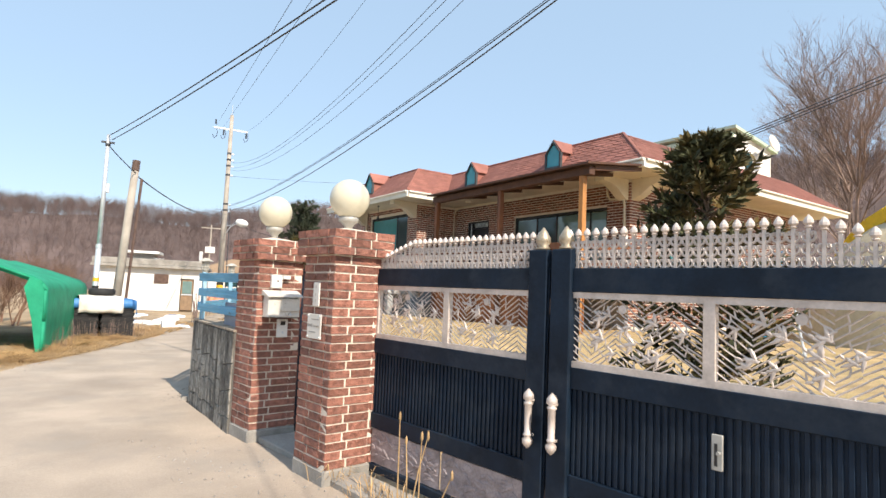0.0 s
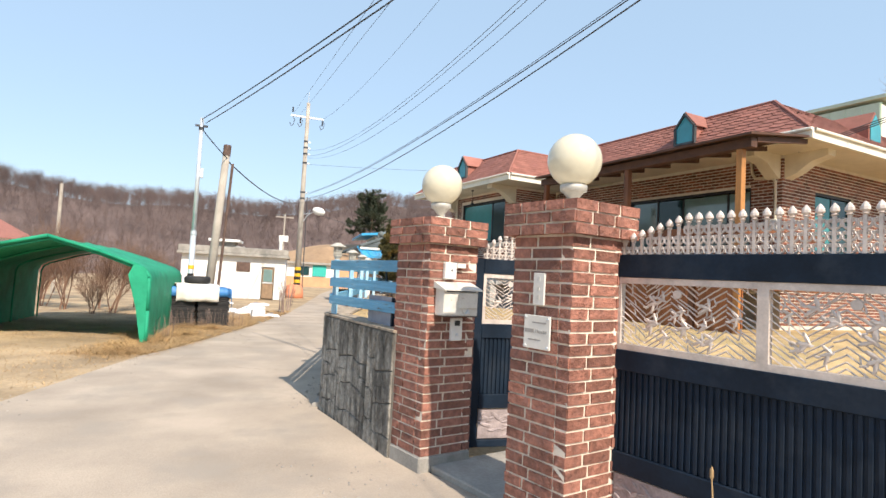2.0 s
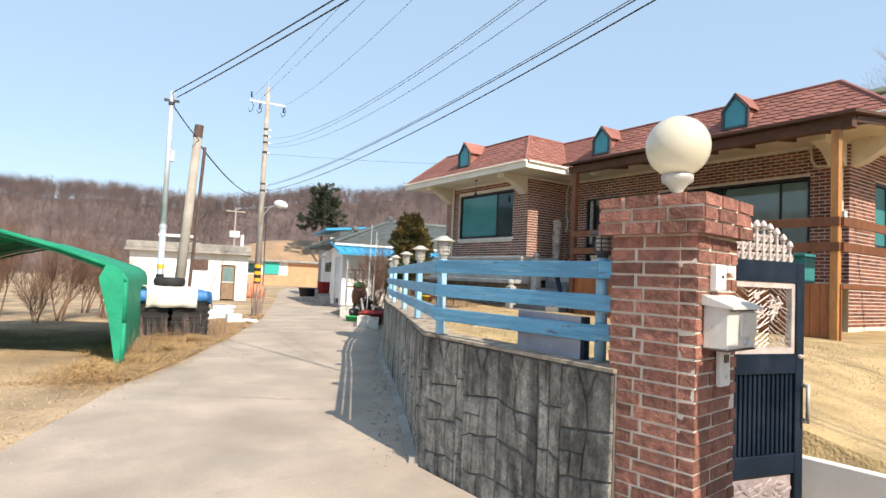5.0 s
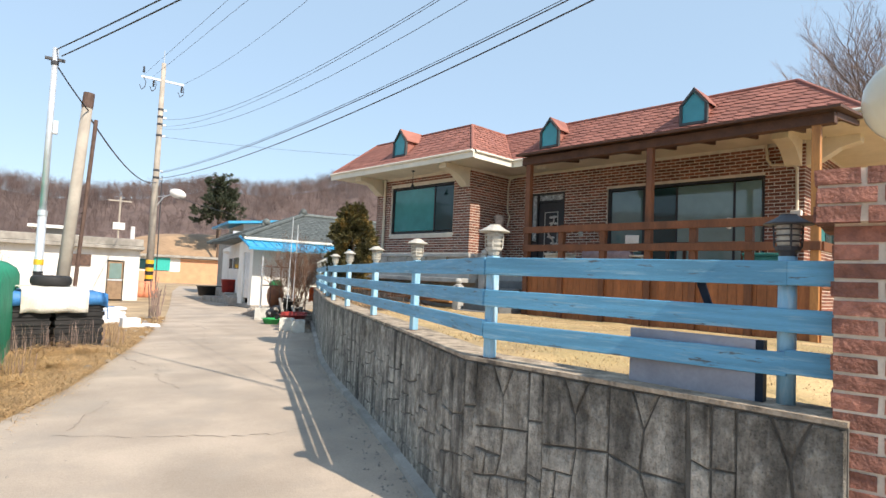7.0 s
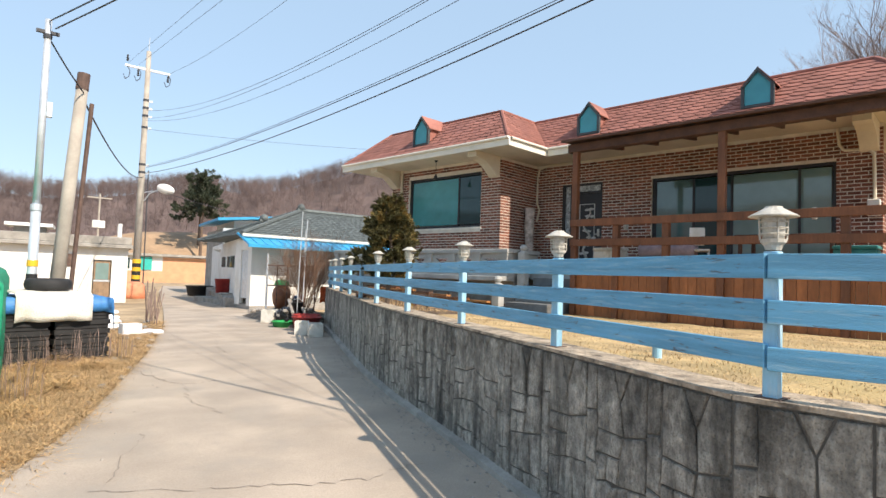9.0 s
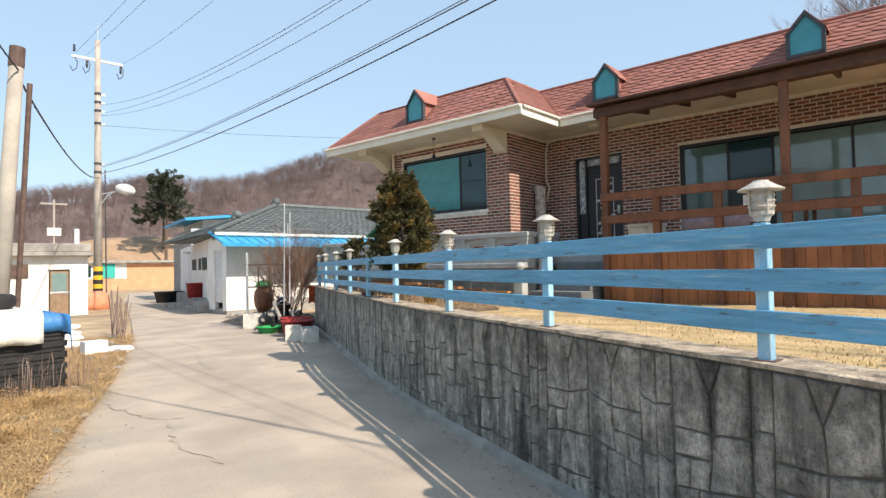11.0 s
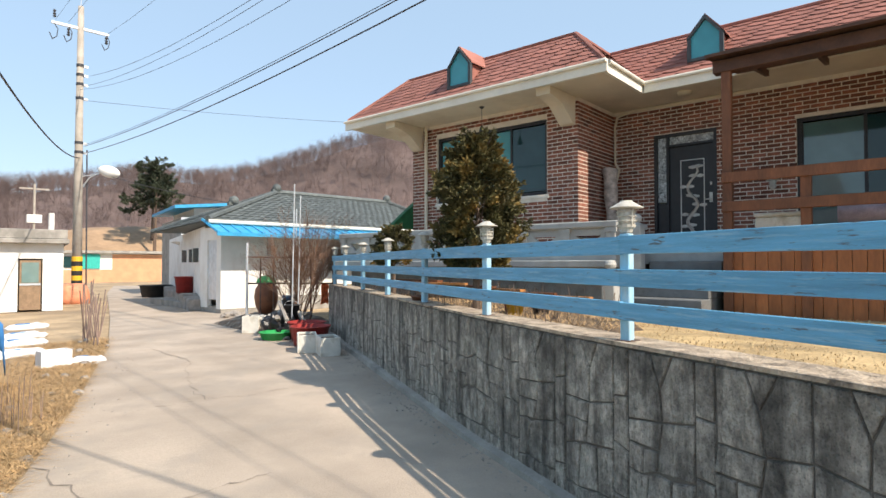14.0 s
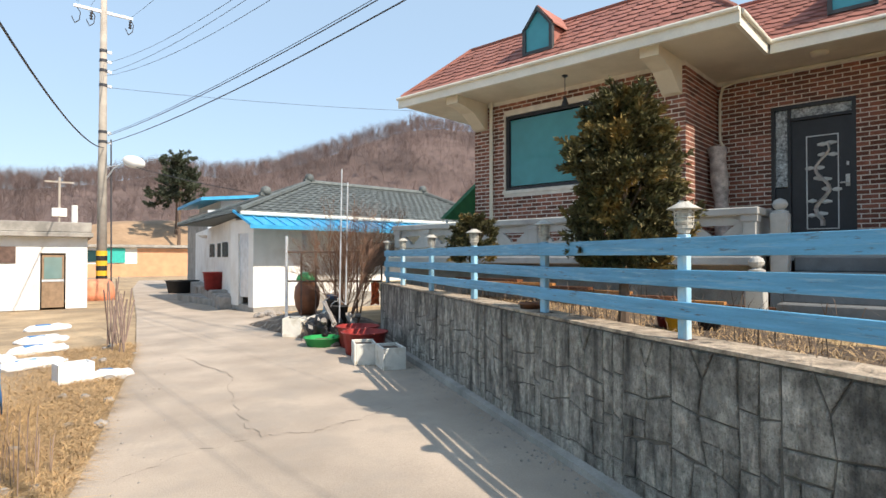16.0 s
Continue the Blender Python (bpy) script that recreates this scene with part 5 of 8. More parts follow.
# fittings on the pillars
M_MAILBOX = mat("weathered_white_enamel", (0.66, 0.64, 0.59), 0.5, 0.12, 6, 60, 0.15, stain=(0.30, 0.20, 0.13), stain_scale=11, stain_at=(0.60, 0.70))
mb = thing("mailbox", pose(P1[0], P1[1], 0, 0, 0, GA) @ Matrix.Translation((-0.03, 0, 0)), "rusting white metal mailbox fixed to the brick pillar", "mailbox")
MBY = -0.238
part("body", B(-0.14, 0.19, MBY - 0.12, MBY, 1.19, 1.4, bev=0.006), M_MAILBOX, mb)
bm = bmesh.new()
prism(bm, [(-0.16, MBY, 1.45), (-0.16, MBY - 0.15, 1.395), (-0.16, MBY - 0.15, 1.385), (-0.16, MBY, 1.40)], (0.37, 0, 0))
part("lid", bm, M_MAILBOX, mb, "sloping white lid")
part("door", B(-0.01, 0.18, MBY - 0.13, MBY - 0.12, 1.25, 1.37, bev=0.003), M_MAILBOX, mb)
part("letter_slot", B(-0.12, 0.16, MBY - 0.123, MBY - 0.119, 1.375, 1.388), M_FRAME, mb)
part("lock_plate", T((0.085, MBY - 0.135, 1.22), (0.085, MBY - 0.12, 1.22), 0.025, n=3), M_STEEL, mb, "steel lock plate")
part("rust_edge", B(-0.142, 0.192, MBY - 0.122, MBY + 0.0, 1.183, 1.19), M_RUST, mb)
ic = thing("intercom", pose(P1[0], P1[1], 0, 0, 0, GA) @ Matrix.Translation((-0.05, 0, 0.01)), "white door intercom panel fixed to the brick pillar", "intercom")
part("case", B(0.03, 0.14, MBY - 0.03, MBY, 0.98, 1.16, bev=0.006), M_WHITE, ic)
part("lens", B(0.06, 0.11, MBY - 0.034, MBY - 0.03, 1.1, 1.14), M_FRAME, ic)
part("button", T((0.085, MBY - 0.036, 1.03), (0.085, MBY - 0.03, 1.03), 0.012, n=10), M_STEEL, ic)
dl = thing("door_light", pose(P1[0], P1[1], 0, 0, 0, GA) @ Matrix.Translation((-0.05, 0, 0.01)), "small white sensor lamp on the brick pillar", "lamp")
part("case", B(-0.06, 0.05, MBY - 0.04, MBY, 1.46, 1.59, bev=0.006), M_WHITE, dl)
part("arm", B(0.05, 0.13, MBY - 0.05, MBY - 0.02, 1.55, 1.585, bev=0.004), M_WHITE, dl)
part("eye", T((0.0, MBY - 0.044, 1.53), (0.0, MBY - 0.04, 1.53), 0.008, n=8), M_FRAME, dl)
# plaques on the other pillar's street face
PX = -0.236
np_ = thing("house_number_plate", pose(P2[0], P2[1], 0, 0, 0, GA), "narrow pale name plate fixed to the brick pillar", "plate")
part("plate", B(PX - 0.016, PX - 0.002, -0.042, 0.048, 1.345, 1.535, bev=0.003), M_PLAQUE, np_)
for z in (1.39, 1.44, 1.50):
    part("character", B(PX - 0.018, PX - 0.016, -0.007, 0.013, z - 0.012, z + 0.012), M_FAINT, np_)
pq = thing("house_plaque", pose(P2[0], P2[1], 0, 0, 0, GA) @ Matrix.Translation((0, 0.065, 0.005)), "square brushed steel house plaque with four screws", "plaque")
part("plate", B(PX - 0.022, PX - 0.01, -0.17, 0.04, 1.085, 1.28, bev=0.003), M_PLAQUE, pq)
for y in (-0.155, 0.025):
    for z in (1.1, 1.265):
        part("screw", T((PX - 0.03, y, z), (PX - 0.002, y, z), 0.008, n=8), M_STEEL, pq)
for y0, y1, z in ((-0.14, -0.03, 1.238), (-0.10, 0.0, 1.138)):
    part("small_line", B(PX - 0.0235, PX - 0.0215, y0, y1, z - 0.004, z + 0.004), M_INK, pq)
part("first_word", B(PX - 0.0235, PX - 0.0215, -0.045, 0.03, 1.178, 1.2), M_INK, pq)
tc = bpy.data.curves.new("lettering", "FONT")
tc.body = "House"
tc.size = 0.036
tc.extrude = 0.001
tc.materials.append(M_INK)
tx = new("lettering", tc)
tx.parent = pq
tx.matrix_local = pose(PX - 0.0235, -0.055, 1.178, 90, 0, -90)


# ---- poles, lamps and wires ----
def cable(name, a, b, sag, r, label, group="overhead wires"):
    a, b = Vector(a), Vector(b)
    n = 40
    cu = bpy.data.curves.new(name, "CURVE")
    cu.dimensions = "3D"
    cu.bevel_depth = r
    cu.bevel_resolution = 1
    cu.materials.append(M_WIRE)
    sp = cu.splines.new("POLY")
    sp.points.add(n)
    for i in range(n + 1):
        f = i / n
        p = a.lerp(b, f)
        sp.points[i].co = (p.x, p.y, p.z - 4 * sag * f * (1 - f), 1)
    ob = new(name, cu)
    return tagged(ob, label, "cable", group)


PA = (-0.99, 18.3)
PB = (-0.28, 19.8)
PC = (4.65, 39.0)
pa = thing("lamp_pole", pose(PA[0], PA[1], -0.05), "slim galvanised steel pole carrying cables", "pole")
part("shaft", T((0, 0, 0), (0.0, 0, 2.4), 0.075, 0.07, n=14), M_STEEL, pa, smooth=True)
part("upper_shaft", T((0, 0, 2.4), (0.0, 0, 5.52), 0.058, 0.05, n=14), M_STEEL, pa, smooth=True)
part("joint_band", T((0, 0, 2.35), (0, 0, 2.45), 0.08, n=14), M_STEEL, pa)
part("strap", T((0, 0, 5.2), (0, 0, 5.27), 0.065, n=12), M_WIRE, pa)
part("insulator", B(-0.16, 0.16, -0.03, 0.03, 5.28, 5.33), M_WIRE, pa)
part("meter_box", B(0.05, 0.13, -0.05, 0.05, 3.9, 4.15, bev=0.008), M_STEEL, pa)
for i in range(3):
    part("warning_band", T((0, 0, 1.0 + i * 0.22), (0, 0, 1.1 + i * 0.22), 0.08, n=14), M_YELLOW if i % 2 == 0 else M_BLACK, pa, "yellow and black warning band")
pb = thing("old_wooden_pole", pose(PB[0] - 0.28, PB[1], -0.05), "short leaning weathered concrete post", "pole")
part("shaft", T((0, 0, 0), (0.28, 0, 5.15), 0.13, 0.10, n=14), M_POLE, pb, smooth=True)
part("cap", T((0.262, 0, 4.85), (0.281, 0, 5.17), 0.112, 0.108, n=14), M_RUST, pb, "dark rusted cap")
solid("rusty_pipe", T((-0.3, 19.95, -0.05), (-0.1, 19.95, 4.6), 0.04, n=10), M_RUST, "thin dark rusty pipe standing upright", "pipe")
pc = thing("utility_pole", pose(PC[0], PC[1], -0.2), "tall tapered concrete utility pole with crossarm and street lamp", "pole")
part("shaft", T((0, 0, 0), (0, 0, 12.6), 0.2, 0.11, n=16), M_POLE, pc, smooth=True)
part("crossarm", B(-1.05, 1.05, -0.05, 0.05, 11.6, 11.7), M_STEEL, pc)
for x in (-0.95, -0.45, 0.95):
    part("insulator", lathe(bmesh.new(), [(0.03, 0), (0.07, 0.05), (0.03, 0.1), (0.07, 0.15), (0.03, 0.2), (0.06, 0.28), (0.02, 0.34)], 8, (x, -0.06, 11.2 if x > -0.9 else 11.85)), M_WIRE, pc)
    bm = bmesh.new()
    pts = [(x, 0, 11.65), (x + 0.14, 0, 11.4), (x + 0.1, 0, 11.1), (x - 0.05, 0, 10.95), (x - 0.16, 0, 11.2)]
    for a, b in zip(pts, pts[1:]):
        tube(bm, a, b, 0.018, n=5)
    part("jumper", bm, M_WIRE, pc)
part("lightning_rod", T((0, 0, 12.5), (0, 0, 13.3), 0.02, n=6), M_STEEL, pc)
for z in (6.3, 6.7, 8.6, 9.2, 9.6, 10.0):
    part("clamp_band", T((0, 0, z), (0, 0, z + 0.12), 0.2 - z * 0.006, n=14), M_WIRE, pc)
    part("rack", B(0.1, 0.3, -0.03, 0.03, z, z + 0.1), M_STEEL, pc)
for i in range(6):
    part("warning_stripe", T((0, 0, 0.75 + i * 0.2), (0.0, 0, 0.95 + i * 0.2), 0.203, 0.203, n=16), M_YELLOW if i % 2 else M_BLACK, pc, "yellow and black warning stripe")
bm = bmesh.new()
pts = [(0.15, 0, 4.9), (0.35, -0.3, 5.3), (0.75, -0.8, 5.55)]
for a, b in zip(pts, pts[1:]):
    tube(bm, a, b, 0.03, n=7)
tube(bm, (0.12, 0, 5.35), (0.5, -0.5, 5.42), 0.02, n=6)
part("lamp_arm", bm, M_STEEL, pc)
bm = bmesh.new()
bmesh.ops.create_uvsphere(bm, u_segments=14, v_segments=10, radius=1, matrix=Matrix.Translation((0.92, -1.0, 5.52)) @ Matrix.Rotation(-0.9, 4, "Z") @ Matrix.Rotation(0.25, 4, "Y") @ Matrix.Diagonal((0.5, 0.27, 0.25, 1)))
part("lamp_head", bm, M_WHITE, pc, "white street lamp head", smooth=True)
bm = bmesh.new()
tube(bm, (0.35, 0, 0), (0.3, 0, 6.5), 0.03, n=6)
part("guy_cable", bm, M_WIRE, pc)

cable("power_cable", (PA[0], PA[1], 5.44), (6.976, -12, 6.297), 0.522, 0.012, "thick black cable hanging from the steel pole")
cable("power_cable", (PA[0] + 0.1, PA[1], 5.347), (6.765, -12, 5.926), 0.448, 0.012, "thick black cable hanging from the steel pole")
cable("power_cable", (PA[0], PA[1], 5.2), (PB[0], PB[1] - 0.12, 4.72), 0.03, 0.014, "thick black cable running between the poles")
cable("power_cable", (PB[0], PB[1] + 0.1, 4.7), (PC[0], PC[1] - 0.2, 5.9), 0.5, 0.02, "thick black cable running between the poles")
for k, (z0, x1, z1, sg, r) in enumerate(((6.15, 5.6, 8.12, 1.497, 0.013), (6.45, 6.03, 8.29, 1.366, 0.011), (6.52, 6.07, 8.36, 1.37, 0.007))):
    cable("power_cable", (PC[0] + 0.2, PC[1], z0), (x1, -12, z1), sg, r, "bundled black low-voltage cable above the house")
for a, b, sg in (((PC[0], PC[1], 8.84), (4.7, -12, 9.82), 2.936), ((PC[0], PC[1], 8.95), (4.44, -12, 9.378), 2.564), ((PC[0], PC[1], 9.358), (3.73, -12, 8.697), 2.68), ((5.6, 39, 11.45), (4.04, -12, 11.0), 2.02), ((3.75, 39, 11.6), (1.1, -12, 3.4), 0.0), ((4.2, 39, 11.6), (1.25, -12, 3.25), 0.0)):
    cable("power_line", a, b, sg, 0.006, "thin high-voltage line crossing the sky")
cable("power_cable", (5.4, 38.1, 5.2), (9.5, 31.5, 3.6), 0.15, 0.014, "service cable from the street lamp to the tiled roof")
cable("power_line", (PC[0], PC[1], 8.4), (30, 30, 10), 0.5, 0.008, "thin high-voltage line crossing the sky")
for k in range(3):
    cable("power_cable", (9.95, 9.3, 4.3 + 0.03 * k), (14, -6, 9.2 + 0.15 * k), 0.3, 0.009, "black service cable from the house eave")


# ---- green car tent ----
tent = thing("car_tent", Matrix.Identity(4), "green tarpaulin car shelter open at both ends", "tent")
FR, FL = Vector((-1.53, 13.5, -0.1)), Vector((-4.95, 14.0, -0.1))
BR, BL = Vector((-1.22, 19.2, -0.12)), Vector((-4.75, 19.7, -0.12))
PROF = [(0.0, 0.0), (0.0, 0.7), (0.004, 1.3), (0.02, 1.43), (0.06, 1.52), (0.25, 1.75), (0.5, 1.98), (0.75, 1.75), (0.94, 1.52), (0.98, 1.43), (0.996, 1.3), (1.0, 0.7), (1.0, 0.0)]


def tent_shell():
    verts, faces = [], []
    n, m = len(PROF), 14
    for layer, off in ((0, 0.0), (1, 0.025)):
        for j in range(m + 1):
            f = j / m
            a, b = FR.lerp(BR, f), FL.lerp(BL, f)
            for i, (s, h) in enumerate(PROF):
                sag = -0.03 * math.sin(f * math.pi * 4) ** 2 * (1 if 0 < i < n - 1 else 0)
                p = a.lerp(b, s)
                q = p.lerp(a.lerp(b, 0.5), off * 0.6)
                w = 0.015 * noise.noise((f * 9, i * 0.9, 3))
                verts.append((q.x + w, q.y, a.z + h * (1 - off * 0.6) + sag + w))
    L = n * (m + 1)
    for j in range(m):
        for i in range(n - 1):
            k = j * n + i
            faces.append((k, k + 1, k + n + 1, k + n))
            faces.append((L + k, L + k + n, L + k + n + 1, L + k + 1))
    for i in range(n - 1):
        faces.append((i, L + i, L + i + 1, i + 1))
        k = m * n + i
        faces.append((k, k + 1, L + k + 1, L + k))
    ob = raw("cover", verts, faces, M_GREEN, tent, "green tarpaulin cover")
    ob.data.polygons.foreach_set("use_smooth", [True] * len(ob.data.polygons))


tent_shell()
for f in (0.01, 0.33, 0.66, 0.99):
    bm = bmesh.new()
    a, b = FR.lerp(BR, f), FL.lerp(BL, f)
    mid = a.lerp(b, 0.5)
    pr = [a.lerp(mid, 0.03).lerp(b, s * 0.97) + Vector((0, 0, h * 0.97)) for s, h in PROF]
    for p, q in zip(pr, pr[1:]):
        tube(bm, p, q, 0.02, n=6)
    part("hoop", bm, M_GREEN, tent, "painted steel tube hoop")
# front hem rolled round the hoop
bm = bmesh.new()
pr = [FR.lerp(FL, s) + Vector((0, 0, h)) for s, h in PROF]
for p, q in zip(pr, pr[1:]):
    tube(bm, p, q, 0.035, n=7)
part("hem", bm, M_GREEN, tent, smooth=True)
part("flap", prism(bmesh.new(), [FR + Vector((0.02, -0.02, 0)), FR + Vector((-0.07, -0.02, 0.02)), FR + Vector((-0.2, -0.02, 0.75)), FR + Vector((-0.36, -0.02, 1.35)), FR + Vector((-0.28, -0.02, 1.55)), FR + Vector((-0.1, -0.02, 1.5)), FR + Vector((0.02, -0.02, 1.35))], (0, 0.02, 0)), M_GREEN, tent)

# ---- stacked crates with tarpaulin and tyre ----
crates = thing("crate_stack", pose(-0.88, 17.75, -0.12, 0, 0, 12), "stack of dark wooden crates under blue and white sheets", "crates")
for k in range(7):
    for sx in (-1, 1):
        bm = bmesh.new()
        z = k * 0.145
        x0 = -0.8 if sx < 0 else 0.03
        box(bm, x0, x0 + 0.77, -0.55, 0.55, z + 0.06, z + 0.135)
        for yy in (-0.53, -0.2, 0.2, 0.47):
            box(bm, x0 + 0.02, x0 + 0.75, yy, yy + 0.06, z, z + 0.06)
        part("crate", bm, M_BLACK, crates)


def drape(name, x0, x1, y0, y1, z, out, material, label):
    verts, faces = [], []
    nx, ny = 16, 14
    for j in range(ny + 1):
        for i in range(nx + 1):
            x, y = lerp(x0, x1, i / nx), lerp(y0, y1, j / ny)
            dz = 0
            ex = max(0, abs(x) - 0.82)
            ey = max(0, abs(y) - 0.57)
            cx, cy = max(-0.84 - out, min(0.84 + out, x)), max(-0.59 - out, min(0.59 + out, y))
            dz = -(ex + ey) * 1.0
            w = noise.noise((x * 4, y * 4, 1))
            verts.append((cx + w * 0.03 + (0.02 * w if ex else 0), cy + w * 0.03 + (0.05 * w if ey else 0), z + dz + w * 0.03))
    for j in range(ny):
        for i in range(nx):
            a = j * (nx + 1) + i
            faces.append((a, a + 1, a + nx + 2, a + nx + 1))
    ob = raw(name, verts, faces, material, crates, label)
    md = ob.modifiers.new("thick", "SOLIDIFY")
    md.thickness = 0.008
    ob.data.polygons.foreach_set("use_smooth", [True] * len(faces))


drape("blue_sheet", -1.05, 1.1, -0.8, 0.75, 1.065, 0.0, M_TARPBLUE, "crumpled blue tarpaulin")
drape("white_sheet", -0.5, 0.5, -1.0, 0.3, 1.14, 0.045, M_TARPW, "white woven sacking sheet")
tyre = thing("tyre", pose(-0.8, 17.8, 1.03), "old black car tyre lying on the crates", "tyre")
bm = bmesh.new()
prof = [(0.2, 0.0), (0.27, -0.005), (0.31, 0.03), (0.32, 0.09), (0.31, 0.15), (0.27, 0.18), (0.2, 0.175), (0.19, 0.14), (0.24, 0.09), (0.19, 0.04), (0.2, 0.0)]
rings = [[bm.verts.new((r * math.cos(2 * math.pi * i / 24), r * math.sin(2 * math.pi * i / 24), z)) for i in range(24)] for r, z in prof[:-1]]
for j in range(len(rings)):
    a, b = rings[j], rings[(j + 1) % len(rings)]
    for i in range(24):
        bm.faces.new((a[i], a[(i + 1) % 24], b[(i + 1) % 24], b[i]))
part("casing", bm, M_BLACK, tyre, smooth=True)

# ---- white hut ----
hut = thing("white_hut", pose(-1.95, 34.6, -0.13, 0, 0, -7.7), "low whitewashed farm hut with flat concrete roof", "hut")
bm = bmesh.new()
for a in ((0, 4.06, 0, 2.25), (4.72, 5.3, 0, 2.25), (4.06, 4.72, 1.75, 2.25)):
    box(bm, a[0], a[1], 0, 0.2, a[2], a[3])
part("front_wall", bm, M_WHITE, hut)
part("side_wall", B(5.1, 5.3, 0.2, 4, 0, 2.25), M_WHITE, hut)
part("side_wall", B(0, 0.2, 0.2, 4, 0, 2.25), M_WHITE, hut)
part("back_wall", B(0.2, 5.1, 3.8, 4, 0, 2.25), M_WHITE, hut)
part("roof", B(-0.2, 5.45, -0.35, 4.2, 2.25, 2.4, bev=0.02), M_CONC, hut, "stained concrete roof slab")
part("parapet", B(-0.15, 5.4, -0.3, -0.12, 2.4, 2.72, bev=0.02), M_CONC, hut)
hd = part("door", B(4.1, 4.68, 0.06, 0.12, 0.05, 1.7), mat("dull_brown_door", (0.27, 0.18, 0.11), 0.6, 0.2), hut, "brown metal door with frosted glass")
part("door_glass", B(4.16, 4.62, 0.045, 0.06, 0.95, 1.62), M_CURT_SKY, hd)
part("door_rail", B(4.1, 4.68, 0.04, 0.06, 0.86, 0.93), M_STEEL, hd)
part("shutter", B(2.75, 3.45, -0.04, 0.0, 1.45, 1.95), M_RUST, hut, "brown shuttered window")
part("vent_pipe", T((4.95, 0.3, 2.4), (4.95, 0.3, 3.3), 0.09, n=10), M_WHITE, hut, "white vent pipe")
part("upper_roof", B(0.6, 2.4, 4.6, 7, 3.2, 3.35), M_WHITE, hut, "white flat canopy roof")
part("upper_room", B(0.9, 2.1, 5, 6.6, 2.2, 3.2), M_CONC, hut)
part("dish", lathe(bmesh.new(), [(0.02, 0), (0.2, 0.05), (0.28, 0.12), (0.27, 0.125), (0.03, 0.02)], 14, (2.6, 3, 2.75)), M_WHITE, hut, "white satellite dish")

# ---- tiled house with blue porch awning ----
tiled = thing("tiled_house", pose(6.45, 28.35, 0, 0, 0, 0), "whitewashed house with grey tiled hip roof and blue awning", "house")
part("plinth", B(0.02, 9.6, 0.02, 7, -0.2, 0.1), M_CONC, tiled, "grey rendered plinth")
bm = bmesh.new()
box(bm, 0, 1.5, 0, 0.15, 0.05, 2.6)
box(bm, 0, 0.15, 0.15, 0.35, 0.05, 2.6)
box(bm, 0, 0.15, 1.1, 1.7, 0.05, 2.6)
box(bm, 0, 0.15, 0.35, 1.1, 2.2, 2.6)
part("porch_wall", bm, M_WHITE, tiled)
part("porch_door", B(0.05, 0.1, 0.35, 1.1, 0.32, 2.2), M_STEEL, tiled, "grey glazed porch door")
part("front_wall", B(1.5, 9.5, 0.35, 0.55, 0.05, 2.75), M_WHITE, tiled)
bm = bmesh.new()
prism(bm, [(0.15, 1.7, 0.3), (0.35, 1.7, 0.3), (3.2, 14.2, 0.3), (3.0, 14.2, 0.3)], (0, 0, 2.4))
part("side_wall", bm, M_WHITE, tiled)
for f, w in ((0.12, 0.5), (0.26, 0.3), (0.4, 0.5)):
    x, y = lerp(0.15, 3.0, f), lerp(1.7, 14.2, f)
    part("small_window", B(x - 0.02, x + 0.06, y, y + w, 1.5, 2.0), M_TEALD, tiled)
bm = bmesh.new()
e = [(-0.5, -0.25, 2.75), (10.5, -0.25, 2.75), (10.5, 6.5, 2.75), (0.5, 8.5, 2.75)]
r0, r1 = (3.3, 2.9, 4.15), (8.6, 2.9, 4.15)
vs = [bm.verts.new(p) for p in e + [r0, r1]]
for q in ((0, 1, 5, 4), (1, 2, 5), (2, 3, 4, 5), (3, 0, 4), (3, 2, 1, 0)):
    bm.faces.new([vs[i] for i in q])
part("roof", bm, M_TILE, tiled, "grey tiled hip roof")


def tiles(name, e0, e1, t0, t1, parent):
    e0, e1, t0, t1 = map(Vector, (e0, e1, t0, t1))
    n = (e1 - e0).cross(t0 - e0).normalized()
    n = n if n.z > 0 else -n
    verts, faces = [], []
    rows = 14
    for r in range(rows):
        a0, a1 = e0.lerp(t0, r / rows), e1.lerp(t1, r / rows)
        b0, b1 = e0.lerp(t0, (r + 1.1) / rows), e1.lerp(t1, (r + 1.1) / rows)
        nt = max(1, round((a1 - a0).length / 0.28))
        for i in range(nt):
            s0, s1, sm = i / nt, (i + 1) / nt, (i + 0.5) / nt
            k = len(verts)
            for a, b, h in ((a0, a1, 0.05), (b0, b1, 0.015)):
                verts += [a.lerp(b, s0) + n * h * 0.4, a.lerp(b, sm) + n * h, a.lerp(b, s1) + n * h * 0.4]
            faces += [(k, k + 1, k + 4, k + 3), (k + 1, k + 2, k + 5, k + 4)]
    tagged(raw(name, verts, faces, M_TILE, parent), kind="stuff")


tiles("south_tile", e[0], e[1], r0, r1, tiled)
tiles("west_tile", e[3], e[0], r0, r0, tiled)
for a, b in ((e[0], r0), (r0, r1), (r1, e[1]), (e[3], r0)):
    part("ridge_tile", T(Vector(a) + Vector((0, 0, 0.06)), Vector(b) + Vector((0, 0, 0.06)), 0.09, n=7), M_TILE, tiled)
for p in (r0, r1, (0.9, 1.2, 3.35)):
    bm = bmesh.new()
    bmesh.ops.create_icosphere(bm, subdivisions=2, radius=0.17, matrix=Matrix.Translation(Vector(p) + Vector((0, 0, 0.2))))
    box(bm, p[0] - 0.2, p[0] + 0.2, p[1] - 0.08, p[1] + 0.08, p[2] + 0.05, p[2] + 0.16)
    part("ridge_ornament", bm, M_TILE, tiled, "dark ridge-end ornament")
part("gutter", T((-0.5, -0.3, 2.72), (10.5, -0.3, 2.72), 0.06, n=8), M_GUTTER, tiled)
